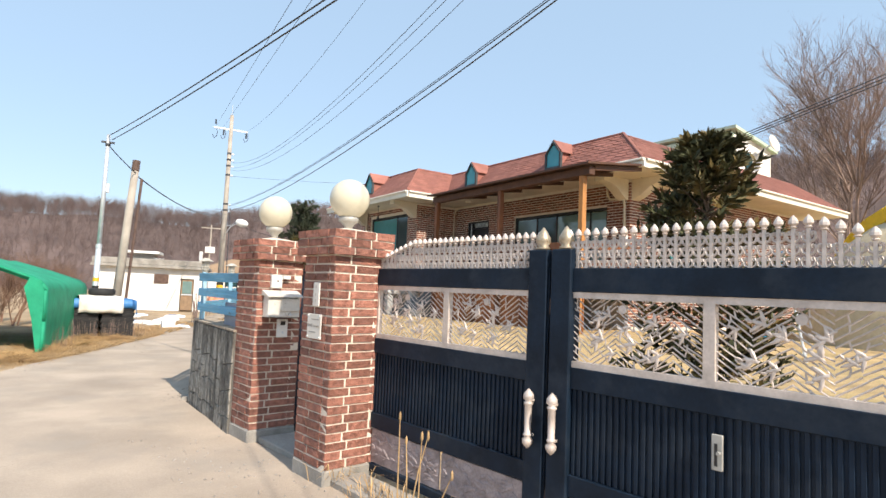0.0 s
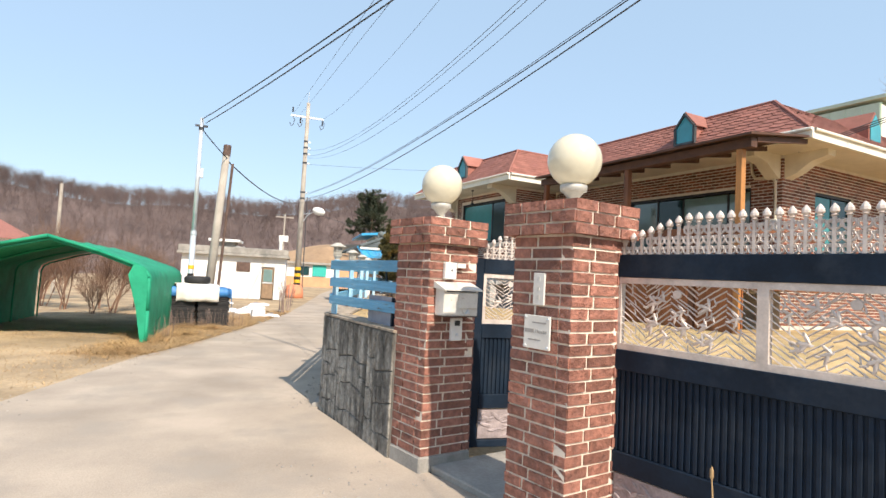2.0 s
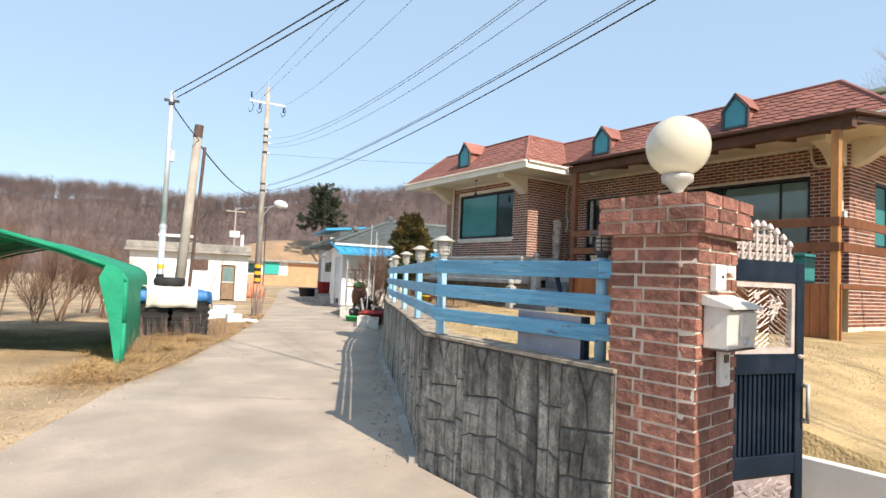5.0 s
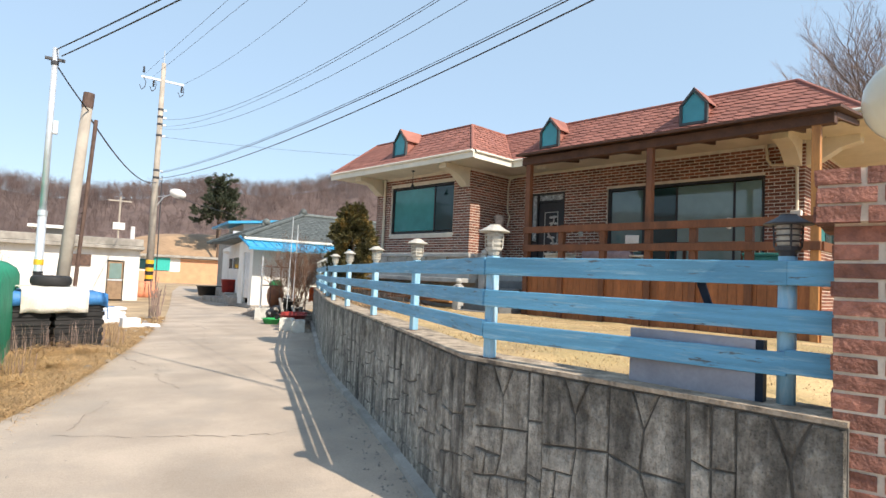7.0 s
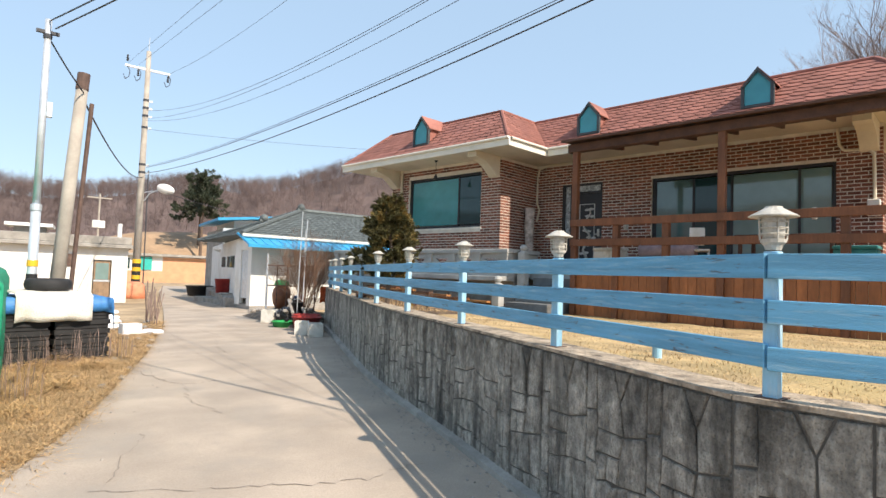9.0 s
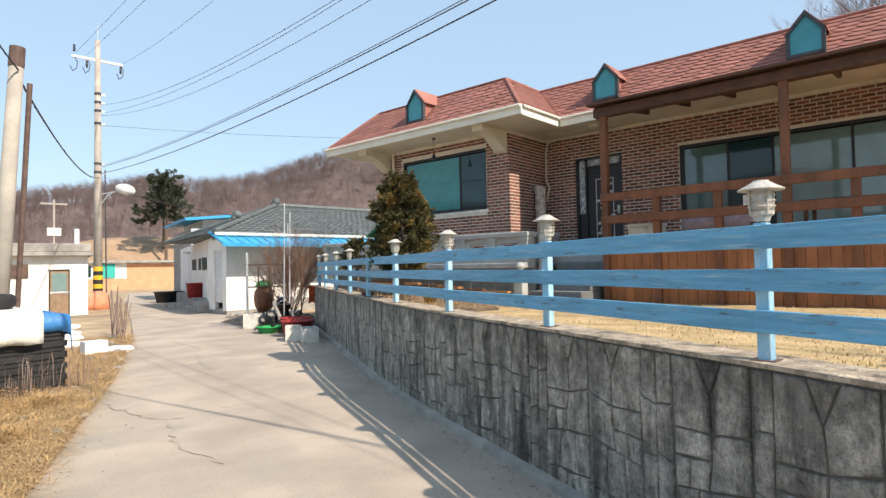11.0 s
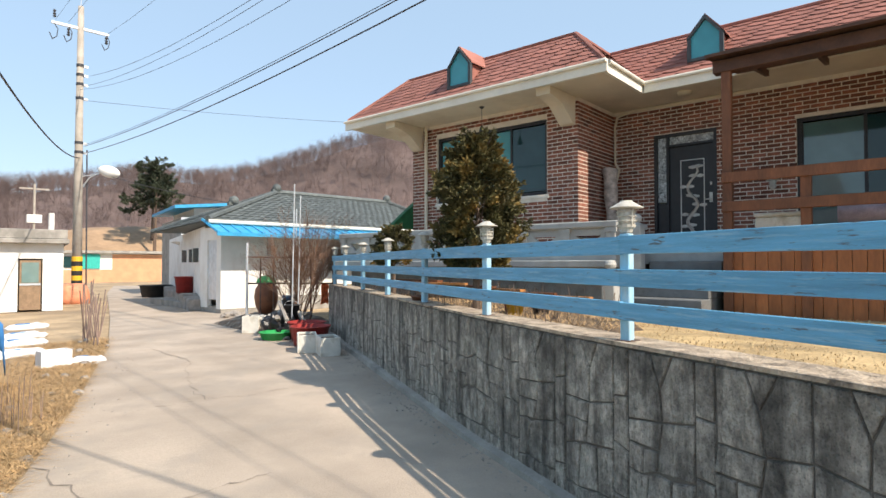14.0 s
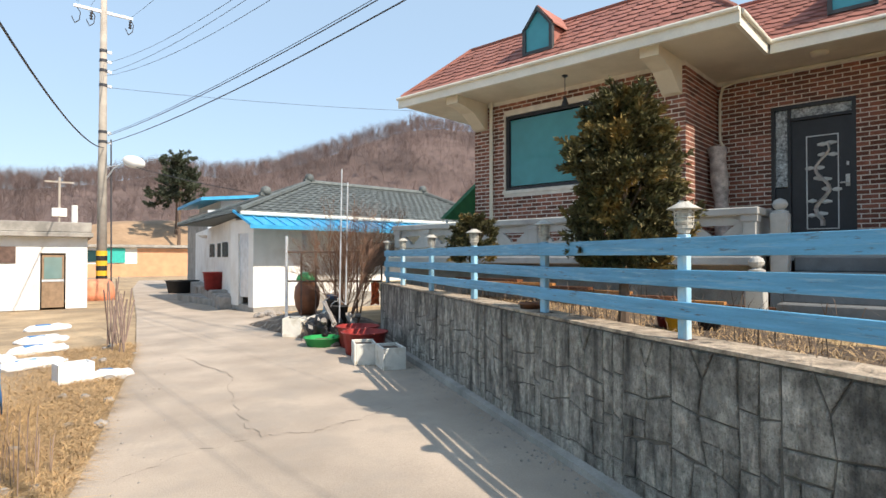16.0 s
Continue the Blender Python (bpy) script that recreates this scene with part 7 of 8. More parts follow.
foam_box(4.45, 19.0, -0.03, 68)
foam_box(4.38, 19.55, -0.03, 62)
foam_box(5.0, 22.95, -0.05, 50, 0.5, 0.35, 0.36)
foam_box(6.0, 24.6, -0.05, 20, 0.35, 0.25, 0.22)


def tub(x, y, z, r, h, material, label, name="plastic_tub"):
    t = thing(name, pose(x, y, z), label, "tub")
    part("wall", lathe(bmesh.new(), [(r * 0.8, 0), (r * 0.97, h * 0.95), (r * 1.05, h * 0.95), (r * 1.06, h), (r * 0.95, h), (r * 0.9, h * 0.6)], 18), material, t, smooth=True)
    part("soil", lathe(bmesh.new(), [(r * 0.9, h * 0.6), (r * 0.5, h * 0.66), (0.02, h * 0.68)], 14), M_BARK, t, "dark dry soil")


tub(4.82, 20.2, -0.04, 0.36, 0.36, M_REDPOT, "large brick-red plastic tub filled with soil")
tub(5.15, 20.9, -0.04, 0.36, 0.36, M_REDPOT, "large brick-red plastic tub filled with soil")
tub(4.75, 21.4, -0.05, 0.32, 0.16, M_GREENP, "shallow green plastic basin on the ground", "basin")
tub(7.05, 33.2, 0.35, 0.36, 0.62, M_REDPOT, "large red plastic barrel beside the house wall", "barrel")
tub(8.2, 40.5, -0.2, 0.72, 0.62, M_BLACK, "heap of black sheeting in a wide tub", "black_tub")
jar = thing("onggi_jar", pose(5.62, 23.6, 0.30) @ Matrix.Scale(0.82, 4), "brown glazed storage jar with bright green plastic lid", "jar")
part("body", lathe(bmesh.new(), [(0.2, 0), (0.3, 0.2), (0.34, 0.45), (0.31, 0.68), (0.22, 0.82), (0.24, 0.86), (0.22, 0.87)], 20), M_TERRA, jar, smooth=True)
part("lid", lathe(bmesh.new(), [(0.27, 0.84), (0.28, 0.9), (0.22, 1.0), (0.12, 1.06), (0.02, 1.07)], 20), M_GREENP, jar, "bright green plastic lid", smooth=True)
def rubble_bank():
    """A low bank of soil and broken stone behind the tubs."""
    verts, faces = [], []
    n = 22
    for j in range(n + 1):
        for i in range(n + 1):
            u, v = i / n, j / n
            e = (math.sin(math.pi * u) * math.sin(math.pi * v)) ** 0.55 if 0 < i < n and 0 < j < n else 0
            x, y = lerp(4.95, 7.0, u) + 0.25 * (v - 0.5), lerp(21.3, 25.6, v)
            verts.append((x, y, -0.08 + 0.40 * e + 0.06 * noise.noise((x * 3, y * 3, 2)) * e))
    for j in range(n):
        for i in range(n):
            a = j * (n + 1) + i
            faces.append((a, a + 1, a + n + 2, a + n + 1))
    tagged(raw("rubble_bank", verts, faces, M_SOILB), "low bank of dark soil and rubble beside the road", "bank", kind="structure")


M_SOILB = mat("rubble_soil", (0.17, 0.13, 0.10), 0.97, 0.4, 4, 40, 0.9, stain=(0.34, 0.29, 0.23), stain_scale=6, dist=0.03, stain_at=(0.5, 0.62))
rubble_bank()
for k, (x, y, z, h, m, lab) in enumerate(((5.3, 21.75, 0.2, 0.38, M_BLACK, "black plastic bucket among the clutter"), (5.55, 22.35, 0.3, 0.34, M_BLACK, "black plastic bucket among the clutter"), (5.85, 22.9, 0.3, 0.4, M_TARPBLUE, "faded blue plastic bucket among the clutter"))):
    bk = thing("bucket", pose(x, y, z), lab, "bucket")
    part("wall", lathe(bmesh.new(), [(0.11, 0), (0.15, h), (0.165, h), (0.165, h + 0.02), (0.14, h + 0.02), (0.10, 0.03)], 16), m, bk, smooth=True)
    bm = bmesh.new()
    for q in range(8):
        a0, a1 = math.pi * q / 8, math.pi * (q + 1) / 8
        tube(bm, (0.16 * math.cos(a0), 0.05, h + 0.1 * math.sin(a0)), (0.16 * math.cos(a1), 0.05, h + 0.1 * math.sin(a1)), 0.005, n=5)
    part("handle", bm, M_STEEL, bk)
ledge_st = thing("stone_ledge", pose(6.35, 30.0, -0.2, 0, 0, -12.8), "low grey stone ledge along the house wall", "ledge", kind="structure")
for k in range(12):
    part("stone", B(-0.25 + R.uniform(-0.04, 0.04), 0.6, k * 0.85, k * 0.85 + 0.8, 0, 0.55 + R.uniform(-0.05, 0.05), bev=0.04), M_ROCK, ledge_st)
rail = thing("pipe_railing", pose(5.1, 23.5, 0.0, 0, 0, -40.4), "rusty grey pipe railing before the porch house", "railing")
for k, x in enumerate((0, 0.3, 0.6, 1.0, 1.45, 1.95)):
    part("post", T((x, 0, -0.08), (x, 0, 1.93 if k == 0 else 1.6), 0.032 if k == 0 else 0.018), M_STEEL if k == 0 else M_RUST, rail)
for z in (1.0, 1.6):
    part("bar", T((0, 0, z), (1.95, 0, z), 0.018), M_RUST, rail)
rag = thing("orange_rag", pose(5.95, 21.55, 0.62), "orange patterned rag hanging on a garden stake", "rag")
V, Fc = [], []
for a in range(7):
    for b in range(5):
        V.append(((b - 2) * 0.045 + 0.02 * noise.noise((a, b, 3)), 0.05 * noise.noise((a * 0.9, b * 0.9, 1)), 0.42 - a * 0.07 - 0.02 * abs(b - 2)))
for a in range(6):
    for b in range(4):
        k = a * 5 + b
        Fc.append((k, k + 1, k + 6, k + 5))
ob = raw("cloth", V, Fc, mat("orange_cloth", (0.60, 0.11, 0.03), 0.85, 0.5, 22, 60, 0.3), rag)
ob.modifiers.new("thick", "SOLIDIFY").thickness = 0.01
heapb = thing("black_sheeting", pose(5.2, 21.95, 0.08), "crumpled heap of black plastic sheeting by the tubs", "sheet")
bm = bmesh.new()
bmesh.ops.create_icosphere(bm, subdivisions=4, radius=0.42)
for v in bm.verts:
    k = noise.noise(v.co * 7) * 0.12 + noise.noise(v.co * 15) * 0.06
    v.co = Vector((v.co.x * (1 + k * 2), v.co.y * (1 + k * 2), max(-0.05, v.co.z * 0.85 + k)))
part("sheet", bm, mat("black_plastic", (0.014, 0.014, 0.016), 0.35, 0.3, 8, 40, 0.2), heapb)
solid("pale_board", B(-0.12, 0.12, -0.012, 0.012, 0, 0.42, bev=0.004), mat("pale_blue_board", (0.30, 0.42, 0.50), 0.6, 0.15), "pale blue plastic board leaning by the jar", "board", at=pose(5.75, 23.0, 0.2, -14, 8, -40))
solid("white_plank", B(-0.33, 0.33, -0.05, 0.05, 0, 0.05, bev=0.008), M_TARPW, "weathered white plank lying on the rubble", "plank", at=pose(5.3, 22.6, 0.32, 4, -18, -30))


def rock(x, y, z, r, seed):
    rr = random.Random(seed)
    bm = bmesh.new()
    bmesh.ops.create_icosphere(bm, subdivisions=2, radius=r)
    for v in bm.verts:
        v.co *= 0.8 + 0.35 * noise.noise(v.co * (1.6 / r) + Vector((seed, 0, 0)))
        v.co.z *= 0.65
    solid("rock", bm, M_ROCK, "rough grey-brown garden stone", "rock", group="stones by the verge", at=pose(x, y, z + r * 0.3, 0, 0, rr.uniform(0, 360)))


rk = random.Random(12)
for i in range(46):
    f = rk.random()
    y = lerp(21.2, 27.5, f)
    rock(lerp(4.9, 6.4, f) + rk.uniform(-0.3, 0.5), y, -0.07, rk.uniform(0.06, 0.2), i)
for i in range(24):
    y = rk.uniform(30, 38)
    rock(6.3 + (y - 30) * 0.22 + rk.uniform(0, 0.5), y, -0.12, rk.uniform(0.1, 0.25), 60 + i)
for i in range(30):
    y = rk.uniform(12.5, 24)
    rock(road_left(y) - rk.uniform(0.0, 0.7), y, -0.05, rk.uniform(0.03, 0.09), 100 + i)
bm = bmesh.new()
for k in range(9):
    a = (5.2 + rk.uniform(-0.4, 0.5), 22 + rk.uniform(-0.7, 0.7), 0.1 + rk.uniform(0, 0.3))
    tube(bm, a, (a[0] + rk.uniform(-0.7, 0.7), a[1] + rk.uniform(-0.7, 0.7), a[2] + rk.uniform(-0.05, 0.35)), rk.uniform(0.02, 0.05), n=6)
solid("timber_scrap", bm, M_ROCK, "heap of weathered timber scraps beside the tubs", "timber")
for p, q in (((5.45, 21.8), 2.9), ((5.8, 22.6), 2.7), ((5.2, 21.6), 3.1)):
    solid("garden_stake", T((p[0], p[1], -0.05), (p[0] + 0.05, p[1], q), 0.014, n=6), M_STEEL, "thin pale upright garden stake", "stake", group="garden stakes")


# sacks and sheets on the left plot
def sack(x, y, rz, w=0.9, d=0.42):
    bm = bmesh.new()
    bmesh.ops.create_uvsphere(bm, u_segments=18, v_segments=9, radius=1)
    for v in bm.verts:
        k = noise.noise(v.co * 2.2 + Vector((x, y, 0)))
        v.co = Vector((math.copysign(abs(v.co.x) ** 0.7, v.co.x) * w / 2, math.copysign(abs(v.co.y) ** 0.7, v.co.y) * d / 2, v.co.z * 0.09 + 0.05 * k))
    t = thing("fertiliser_sack", pose(x, y, ground_z(x, y) + 0.0, 0, 0, rz), "white fertiliser sack with a blue print lying flat", "sack", group="white sacks on the plot")
    part("bag", bm, M_SNOW, t, smooth=True)
    part("print", B(-w * 0.25, w * 0.05, -d * 0.2, d * 0.2, 0.07, 0.098, bev=0.01), M_TARPBLUE, t, "blue printed panel")


for x, y, rz in ((0.75, 22.6, 12), (1.0, 24.2, 15), (1.2, 25.6, 12), (1.55, 27.8, 8), (0.1, 28.6, -5), (-0.2, 27.4, 4), (0.2, 23.4, 10)):
    sack(x, y, rz)
fb = thing("white_crate", pose(1.0, 20.9, -0.045, 0, 0, 8) @ Matrix.Scale(0.65, 4), "white plastic crate standing on the dirt", "crate")
bm = bmesh.new()
for a in ((-0.3, 0.3, -0.2, -0.17), (-0.3, 0.3, 0.17, 0.2), (-0.3, -0.27, -0.17, 0.17), (0.27, 0.3, -0.17, 0.17)):
    box(bm, a[0], a[1], a[2], a[3], 0, 0.36)
part("sides", bm, M_SNOW, fb)
part("base", B(-0.27, 0.27, -0.17, 0.17, 0.0, 0.03), M_SNOW, fb)
sack(1.42, 20.95, -5, 0.55, 0.3)
cov = thing("covered_mound", pose(4.4, 38.2, -0.2), "salmon-coloured sheet draped over a low heap", "sheet")
bm = bmesh.new()
bmesh.ops.create_uvsphere(bm, u_segments=18, v_segments=9, radius=1)
for v in bm.verts:
    v.co = Vector((math.copysign(abs(v.co.x) ** 0.5, v.co.x) * 0.55, math.copysign(abs(v.co.y) ** 0.5, v.co.y) * 0.5, max(-0.02, v.co.z) ** 0.6 * 0.85 + 0.09 * noise.noise(v.co * 3) if v.co.z > 0 else 0))
part("cover", bm, M_SALMON, cov, smooth=True)
st = random.Random(4)
for i in range(22):
    y = st.uniform(22.8, 28.0)
    x = road_left(y) - st.uniform(0.15, 0.5)
    solid("bean_stake", T((x, y, -0.1), (x + st.uniform(-0.15, 0.15), y + st.uniform(-0.2, 0.2), st.uniform(0.6, 1.1)), 0.012, n=6), M_TWIG, "brown weathered wooden bean stake", "stake", group="bean stakes")

# lawn-side leftovers
pnl = thing("leaning_panel", pose(0.98, 6.75, 0.98, 0, 0, 96), "grey board with navy edge leaning behind the fence", "board")
bm = B(-0.28, 0.28, -0.02, 0.02, 0, 0.3)
part("board", bm, mat("grey_board", (0.30, 0.31, 0.36), 0.7, 0.12), pnl)
part("edge", B(-0.31, -0.28, -0.022, 0.022, 0, 0.3), M_NAVY, pnl, "navy edge strip")
rb = thing("navy_ribbon", pose(1.0, 6.7, 0), "navy cloth strip tied on the fence rail", "ribbon")
bm = bmesh.new()
prism(bm, [(0, 0, 1.61), (0, 0.05, 1.61), (0, 0.03, 1.5), (0, -0.02, 1.38), (0, -0.05, 1.39), (0, -0.01, 1.5)], (-0.008, 0, 0))
part("strip", bm, M_NAVY, rb)

solid("lawn_marker", lathe(bmesh.new(), [(0.03, 0), (0.03, 0.1), (0.037, 0.105), (0.037, 0.14), (0.01, 0.15)], 12), M_BLUE_SUN, "short pale marker post standing in the lawn", "post", at=pose(1.72, 8.9, lawn_z(1.72, 8.9) - 0.02))

# deck furniture


def deck_table(u, v):
    t = thing("patio_table", H @ pose(u, v, FLOOR - 0.02), "dark patio table with pale dishes on the deck", "table")
    part("tabletop", B(-0.4, 0.4, -0.7, 0.7, 0.62, 0.66, bev=0.01), M_WOODD, t)
    for a in (-0.35, 0.35):
        for b in (-0.62, 0.62):
            part("leg", B(a - 0.025, a + 0.025, b - 0.025, b + 0.025, 0, 0.62), M_WOODD, t)


deck_table(9.3, 9.4)
M_TEALBOX = mat("teal_plastic", (0.03, 0.22, 0.22), 0.5, 0.15)
for u, v, m, lab in ((9.0, 12.3, M_STYRO, "pale grey plastic storage box on the deck"), (9.05, 8.5, M_TEALBOX, "teal plastic box on the deck")):
    t = thing("storage_box", H @ pose(u, v, FLOOR - 0.02), lab, "box")
    part("body", B(-0.18, 0.18, -0.26, 0.26, 0, 0.42, bev=0.02), m, t)
    part("lid", B(-0.19, 0.19, -0.27, 0.27, 0.42, 0.47, bev=0.01), m, t)
mtr = thing("rolled_mattress", H @ pose(8.95, 11.2, FLOOR - 0.02), "mauve rolled camping mattress lying on the deck boards", "mattress")
part("roll", T((0, -0.48, 0.42), (0, 0.48, 0.42), 0.13, n=18), mat("mauve_fabric", (0.36, 0.30, 0.36), 0.9, 0.2, 8, 50, 0.4), mtr, smooth=True)
part("stand", B(-0.14, 0.14, -0.5, 0.5, 0.0, 0.295, bev=0.01), M_WOODD, mtr, "dark low bench under the roll")
chair = thing("folding_chair", H @ pose(9.1, 10.75, FLOOR - 0.02, 0, 0, 20), "white folding chair on the wooden deck", "chair")
part("seat", B(-0.2, 0.2, -0.2, 0.2, 0.4, 0.44, bev=0.01), M_WHITE, chair)
part("backrest", B(-0.2, -0.17, -0.12, 0.12, 0.5, 0.8, bev=0.01), M_WHITE, chair)
for a in (-0.18, 0.18):
    for b in (-0.18, 0.18):
        part("leg", T((a, b, 0), (a * 0.9, b, 0.42), 0.014), M_STEEL, chair)
rolled = thing("rolled_mat", H @ pose(10.3, 15.1, FLOOR - 0.01), "rolled grey mat leaning in the corner by the door", "mat")
bm = bmesh.new()
lathe(bm, [(0.10, 0.0), (0.12, 0.3), (0.10, 0.7), (0.13, 1.05), (0.115, 1.35), (0.14, 1.52), (0.11, 1.53), (0.08, 1.4)], 16)
for v in bm.verts:
    k = noise.noise(v.co * 4) * 0.03
    v.co += Vector((0.12 * v.co.z + k, 0.10 * v.co.z, 0.04 * noise.noise(v.co * 6)))
part("roll", bm, mat("grey_mat", (0.46, 0.38, 0.33), 0.9, 0.4, 9, 60, 0.6), rolled, smooth=True)
for u, v in ((10.2, 12.6), (8.95, 9.0)):
    solar_lamp(*(H @ Vector((u, v, 2.5 if u < 9 else 2.55))), False)
M_SOIL = mat("garden_soil", (0.115, 0.08, 0.055), 0.97, 0.35, 3, 40, 0.9, stain=(0.24, 0.165, 0.09), stain_scale=5, dist=0.03, stain_at=(0.52, 0.66))


def soil_bed():
    verts, faces = [], []
    ny, nx = 40, 14
    for j in range(ny + 1):
        y = lerp(13.0, 21.2, j / ny)
        for i in range(nx + 1):
            wd = 4.2 * min(1.0, 0.25 + 0.9 * j / ny)
            x = wall_x(y) + 0.1 + wd * i / nx
            edge = 0 < i < nx and 0 < j < ny
            verts.append((x, y, lawn_z(x, y) + (0.035 + 0.03 * noise.noise((x * 3, y * 3, 8)) if edge else -0.03)))
    for j in range(ny):
        for i in range(nx):
            a = j * (nx + 1) + i
            faces.append((a, a + 1, a + nx + 2, a + nx + 1))
    tagged(raw("garden_bed", verts, faces, M_SOIL), "dark bare garden bed with leaf litter behind the wall", "garden bed", kind="structure")


soil_bed()


def bed_stem(r):
    y = r.uniform(13.3, 20.8)
    x = wall_x(y) + 0.25 + r.random() ** 1.4 * 1.6
    x += 0.18 * round(2 * noise.noise((x * 2, y * 2, 1)))
    return x, y, lawn_z(x, y)


straw_patch("dead_stems", bed_stem, 520, 0.15, 0.48, 33, "dead brown flower stems standing in the garden bed", M_BARK, (0.05, 0.9))


def bed_litter(r):
    y = r.uniform(13.0, 21.0)
    x = wall_x(y) + 0.12 + r.random() * 1.9
    return x, y, lawn_z(x, y) + 0.04


straw_patch("leaf_litter", bed_litter, 6000, 0.015, 0.05, 35, "brown leaf litter on the garden bed", M_STRAW, (1.0, 4.0))
for x, y, m in ((3.9, 14.6, M_YELLOW), (4.05, 14.75, M_REDPOT), (4.2, 14.5, M_BLACK), (3.75, 15.9, M_TERRA)):
    pot = thing("garden_pot", pose(x, y, lawn_z(x, y)), "small weathered plastic flower pot on the garden bed", "pot", group="pots on the garden bed")
    part("wall", lathe(bmesh.new(), [(0.07, 0), (0.095, 0.16), (0.105, 0.16), (0.105, 0.18), (0.09, 0.18), (0.08, 0.12)], 14), m, pot, smooth=True)
    part("soil", lathe(bmesh.new(), [(0.085, 0.12), (0.04, 0.135), (0.005, 0.14)], 10), M_BARK, pot, "dark dry soil")
# planks and pots stored under the terrace
for k in range(7):
    a = H @ Vector((8.15 - 0.1 * (k % 3), 14.6 + k * 0.55, lawn_z(4, 15) + 0.02))
    solid("stored_plank", B(-0.06, 0.06, -0.7, 0.7, 0, 0.035), M_WOODL if k % 2 else M_WOOD, "weathered plank stored below the terrace", "plank", group="stored planks", at=Matrix.Translation(a) @ Matrix.Rotation(radians(6 + 9 * (k % 3 - 1)), 4, "Z") @ Matrix.Translation((0, 0, 0.036 * k)))
lad = thing("step_ladder", pose(9.2, 5.6, 0.45, 0, 0, 30), "white and blue aluminium step ladder on the lawn", "ladder")
for s in (-1, 1):
    for yy in (-0.35, 0.35):
        part("rail", T((s * 0.2, yy, 0), (s * 0.12, 0, 1.95), 0.02), M_STEEL if yy < 0 else M_SKYBLUE, lad)
for k in range(5):
    f = (k + 1) / 6
    part("rung", B(-0.18 + 0.07 * f, 0.18 - 0.07 * f, -0.35 * (1 - f) - 0.03, -0.35 * (1 - f) + 0.03, 1.95 * f, 1.95 * f + 0.02), M_STEEL, lad)

# footing strip along the wall, loose gravel and far odds and ends
for (xa, ya), (xb, yb) in zip(WALL_LINE[1:], WALL_LINE[2:]):
    a, b = Vector((xa, ya, 0)), Vector((xb, yb, 0))
    d = (b - a).normalized()
    nrm = Vector((-d.y, d.x, 0))
    bm = bmesh.new()
    prism(bm, [a + nrm * 0.01 + Vector((0, 0, -0.05)), a + nrm * 0.09 + Vector((0, 0, -0.05)), a + nrm * 0.08 + Vector((0, 0, 0.045)), a + nrm * 0.01 + Vector((0, 0, 0.06))], b - a)
    part("footing", bm, M_CONC, retaining)


def gravel():
    r = random.Random(9)
    V, Fc = [], []
    for _ in range(1500):
        if r.random() < 0.6:
            k = r.randrange(1, len(WALL_LINE) - 1)
            f = r.random()
            x = lerp(WALL_LINE[k][0], WALL_LINE[k + 1][0], f) - 0.1 - abs(r.gauss(0, 0.13))
            y = lerp(WALL_LINE[k][1], WALL_LINE[k + 1][1], f)
        elif r.random() < 0.5:
            y = r.uniform(8, 24)
            x = road_left(y) + r.gauss(0.1, 0.25)
        else:
            x, y = r.uniform(0.5, 1.6), r.uniform(2.5, 6.2)
            x -= max(0, y - 4.2) * 0.25
        s2 = r.uniform(0.004, 0.016)
        z = ground_z(x, y) + s2 * 0.4
        k = len(V)
        for dx, dy, dz in ((1, 0, 0), (-0.6, 0.8, 0), (-0.5, -0.9, 0), (0, 0, 0.9)):
            V.append((x + dx * s2 * r.uniform(0.7, 1.3), y + dy * s2 * r.uniform(0.7, 1.3), z + dz * s2))
        Fc += [(k, k + 1, k + 3), (k + 1, k + 2, k + 3), (k + 2, k, k + 3)]
    tagged(raw("gravel", V, Fc, M_ROCK), "loose gravel and crumbs along the road edge", "gravel", kind="stuff")


gravel()


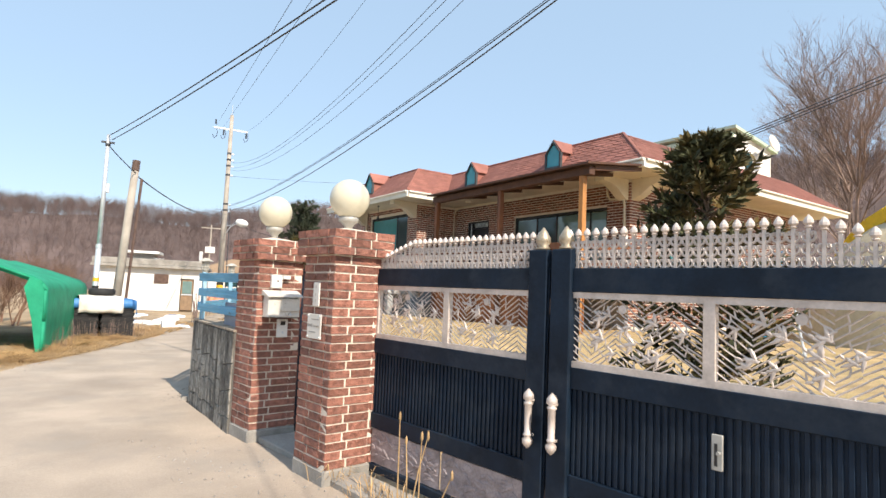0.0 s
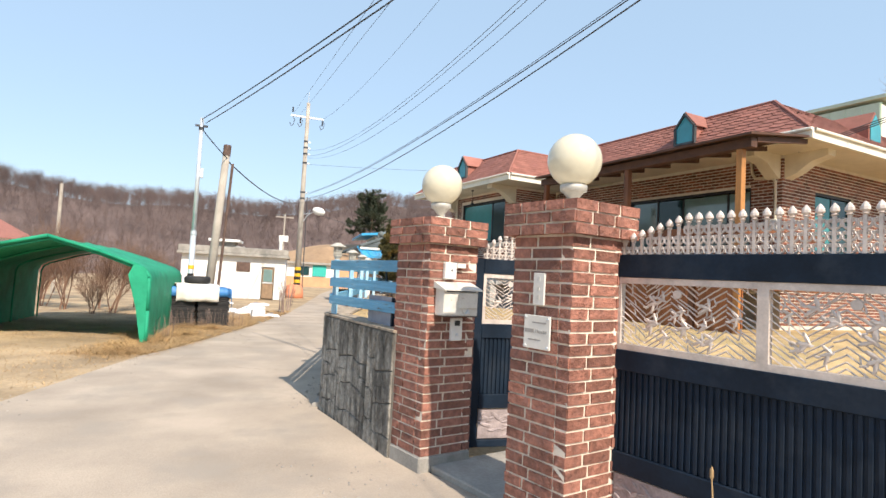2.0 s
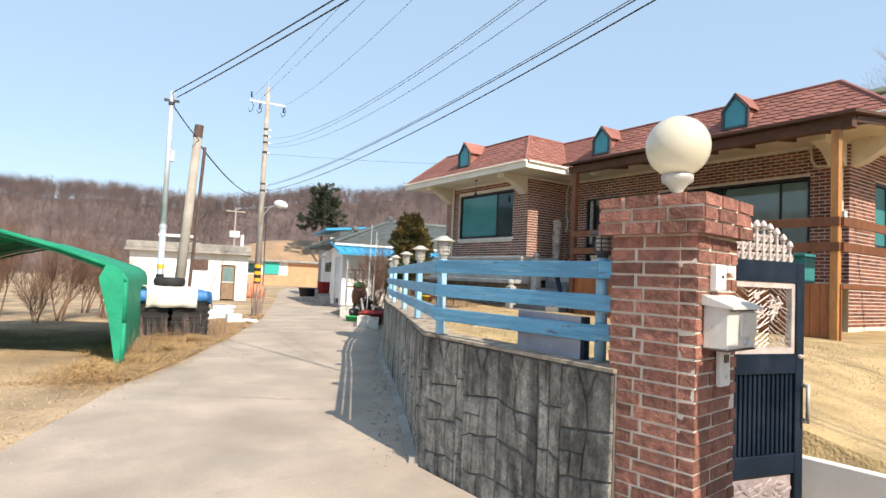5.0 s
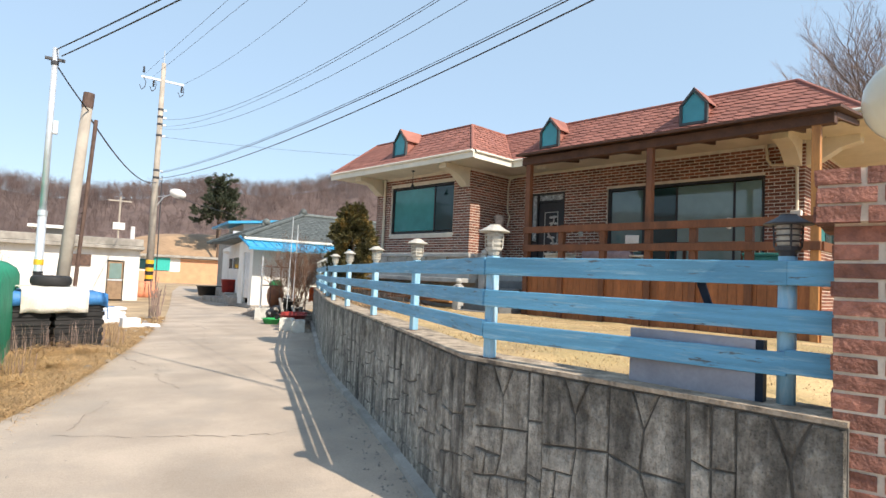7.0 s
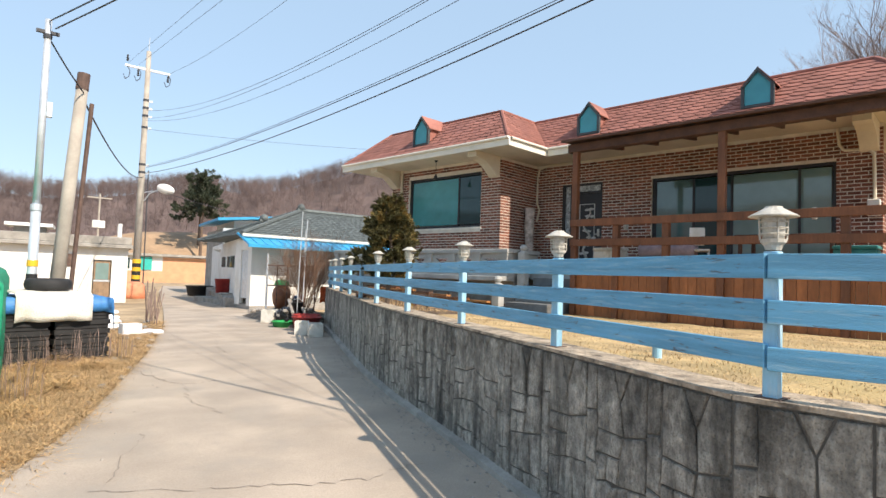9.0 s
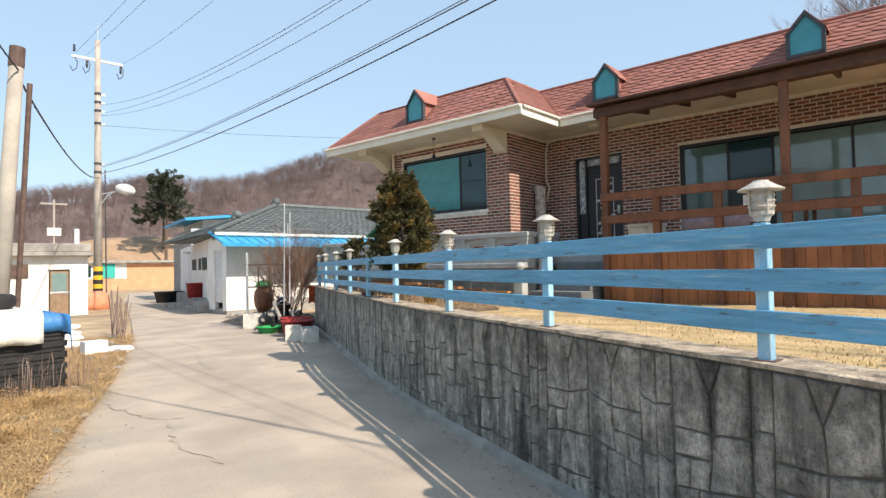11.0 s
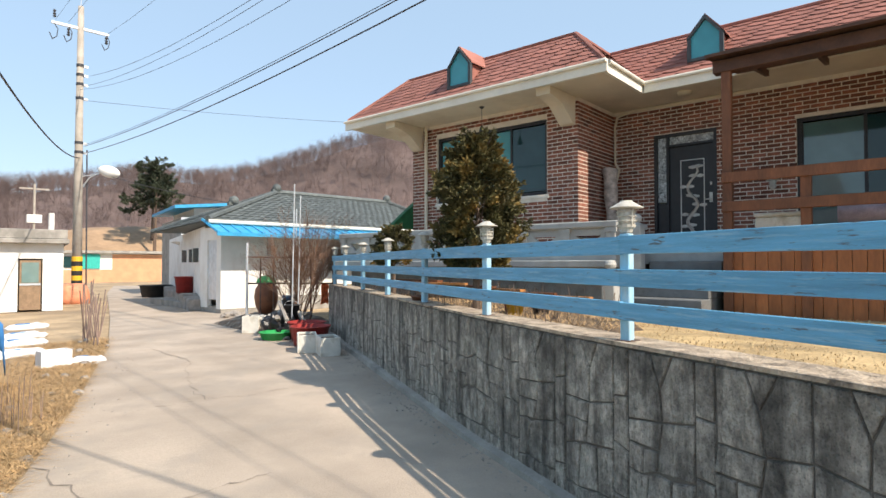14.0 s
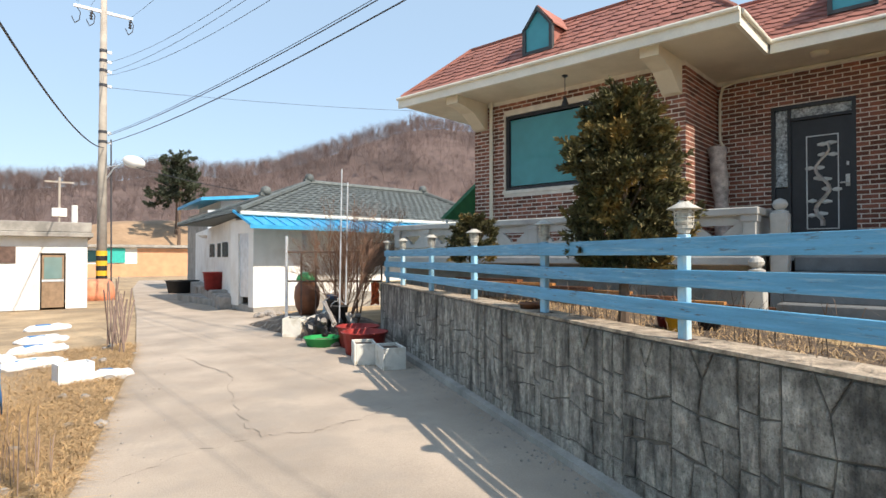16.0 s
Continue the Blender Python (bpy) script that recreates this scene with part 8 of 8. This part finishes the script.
def weeds(r):
    c = r.choice(((-1.5, 16.9), (-0.9, 16.8), (-0.4, 16.9), (-1.3, 16.5), (0.05, 17.4), (-1.35, 14.6)))
    return c[0] + r.gauss(0, 0.16), c[1] + r.gauss(0, 0.14), ground_z(0, c[1]) - 0.03


straw_patch("tall_weeds", weeds, 260, 0.25, 0.65, 14, "tall dead brown weeds before the crates", M_TWIG, (0.05, 0.5))
for x, y, h, sd in ((-3.2, 21.5, 2.4, 51), (-2.3, 22.6, 2.0, 57), (-4.6, 22.5, 2.6, 63), (-6.5, 28, 3.2, 66), (-3.9, 23.6, 1.9, 71), (-2.8, 24.4, 2.1, 75), (-1.9, 21.4, 1.4, 79), (-5.5, 24.0, 2.2, 83), (-3.6, 20.9, 1.2, 88)):
    shrub_bare(x, y, -0.1, h, sd)
for x, y, h in ((-7.2, 33, 5.2), (6.2, 62, 7.5)):
    t = thing("small_pole", pose(x, y, -0.2), "slim weathered utility post standing far off", "pole", group="far posts")
    part("shaft", T((0, 0, 0), (0, 0, h), 0.09, 0.07, n=10), M_POLE, t)
    if y > 50:
        part("box", B(-0.45, 0.45, -0.2, 0.2, h * 0.62, h * 0.7), M_WHITE, t)
        part("crossarm", B(-0.9, 0.9, -0.05, 0.05, h - 0.4, h - 0.3), M_POLE, t)
cot = thing("far_cottage", pose(-24, 62, 0.5, 0, 0, -20), "white cottage with a dull red gable roof on the slope", "house")
part("wall", B(0, 7, 0, 5, 0, 2.6), M_WHITE, cot)
bm = bmesh.new()
prism(bm, [(-0.4, -0.4, 2.5), (7.4, -0.4, 2.5), (3.5, -0.4, 4.4)], (0, 5.8, 0))
part("roof", bm, M_SHINGLE, cot)
part("window", B(1.2, 2.4, -0.05, 0.0, 1.0, 2.0), M_TEALD, cot)

# green net canopy behind the wing, seen past its corner
canopy = thing("green_net_canopy", H, "dark green shade net sloping behind the brick house", "canopy")
bm = bmesh.new()
prism(bm, [(10.05, 20.5, 2.3), (11.4, 20.5, 2.3), (11.4, 20.5, 3.3)], (0, 0.12, 0))
part("net", bm, M_NET, canopy)
for uu, hh in ((10.2, 2.31), (11.35, 2.31)):
    part("post", T((uu, 20.56, -0.1), (uu, 20.56, hh), 0.03, n=8), M_STEEL, canopy)
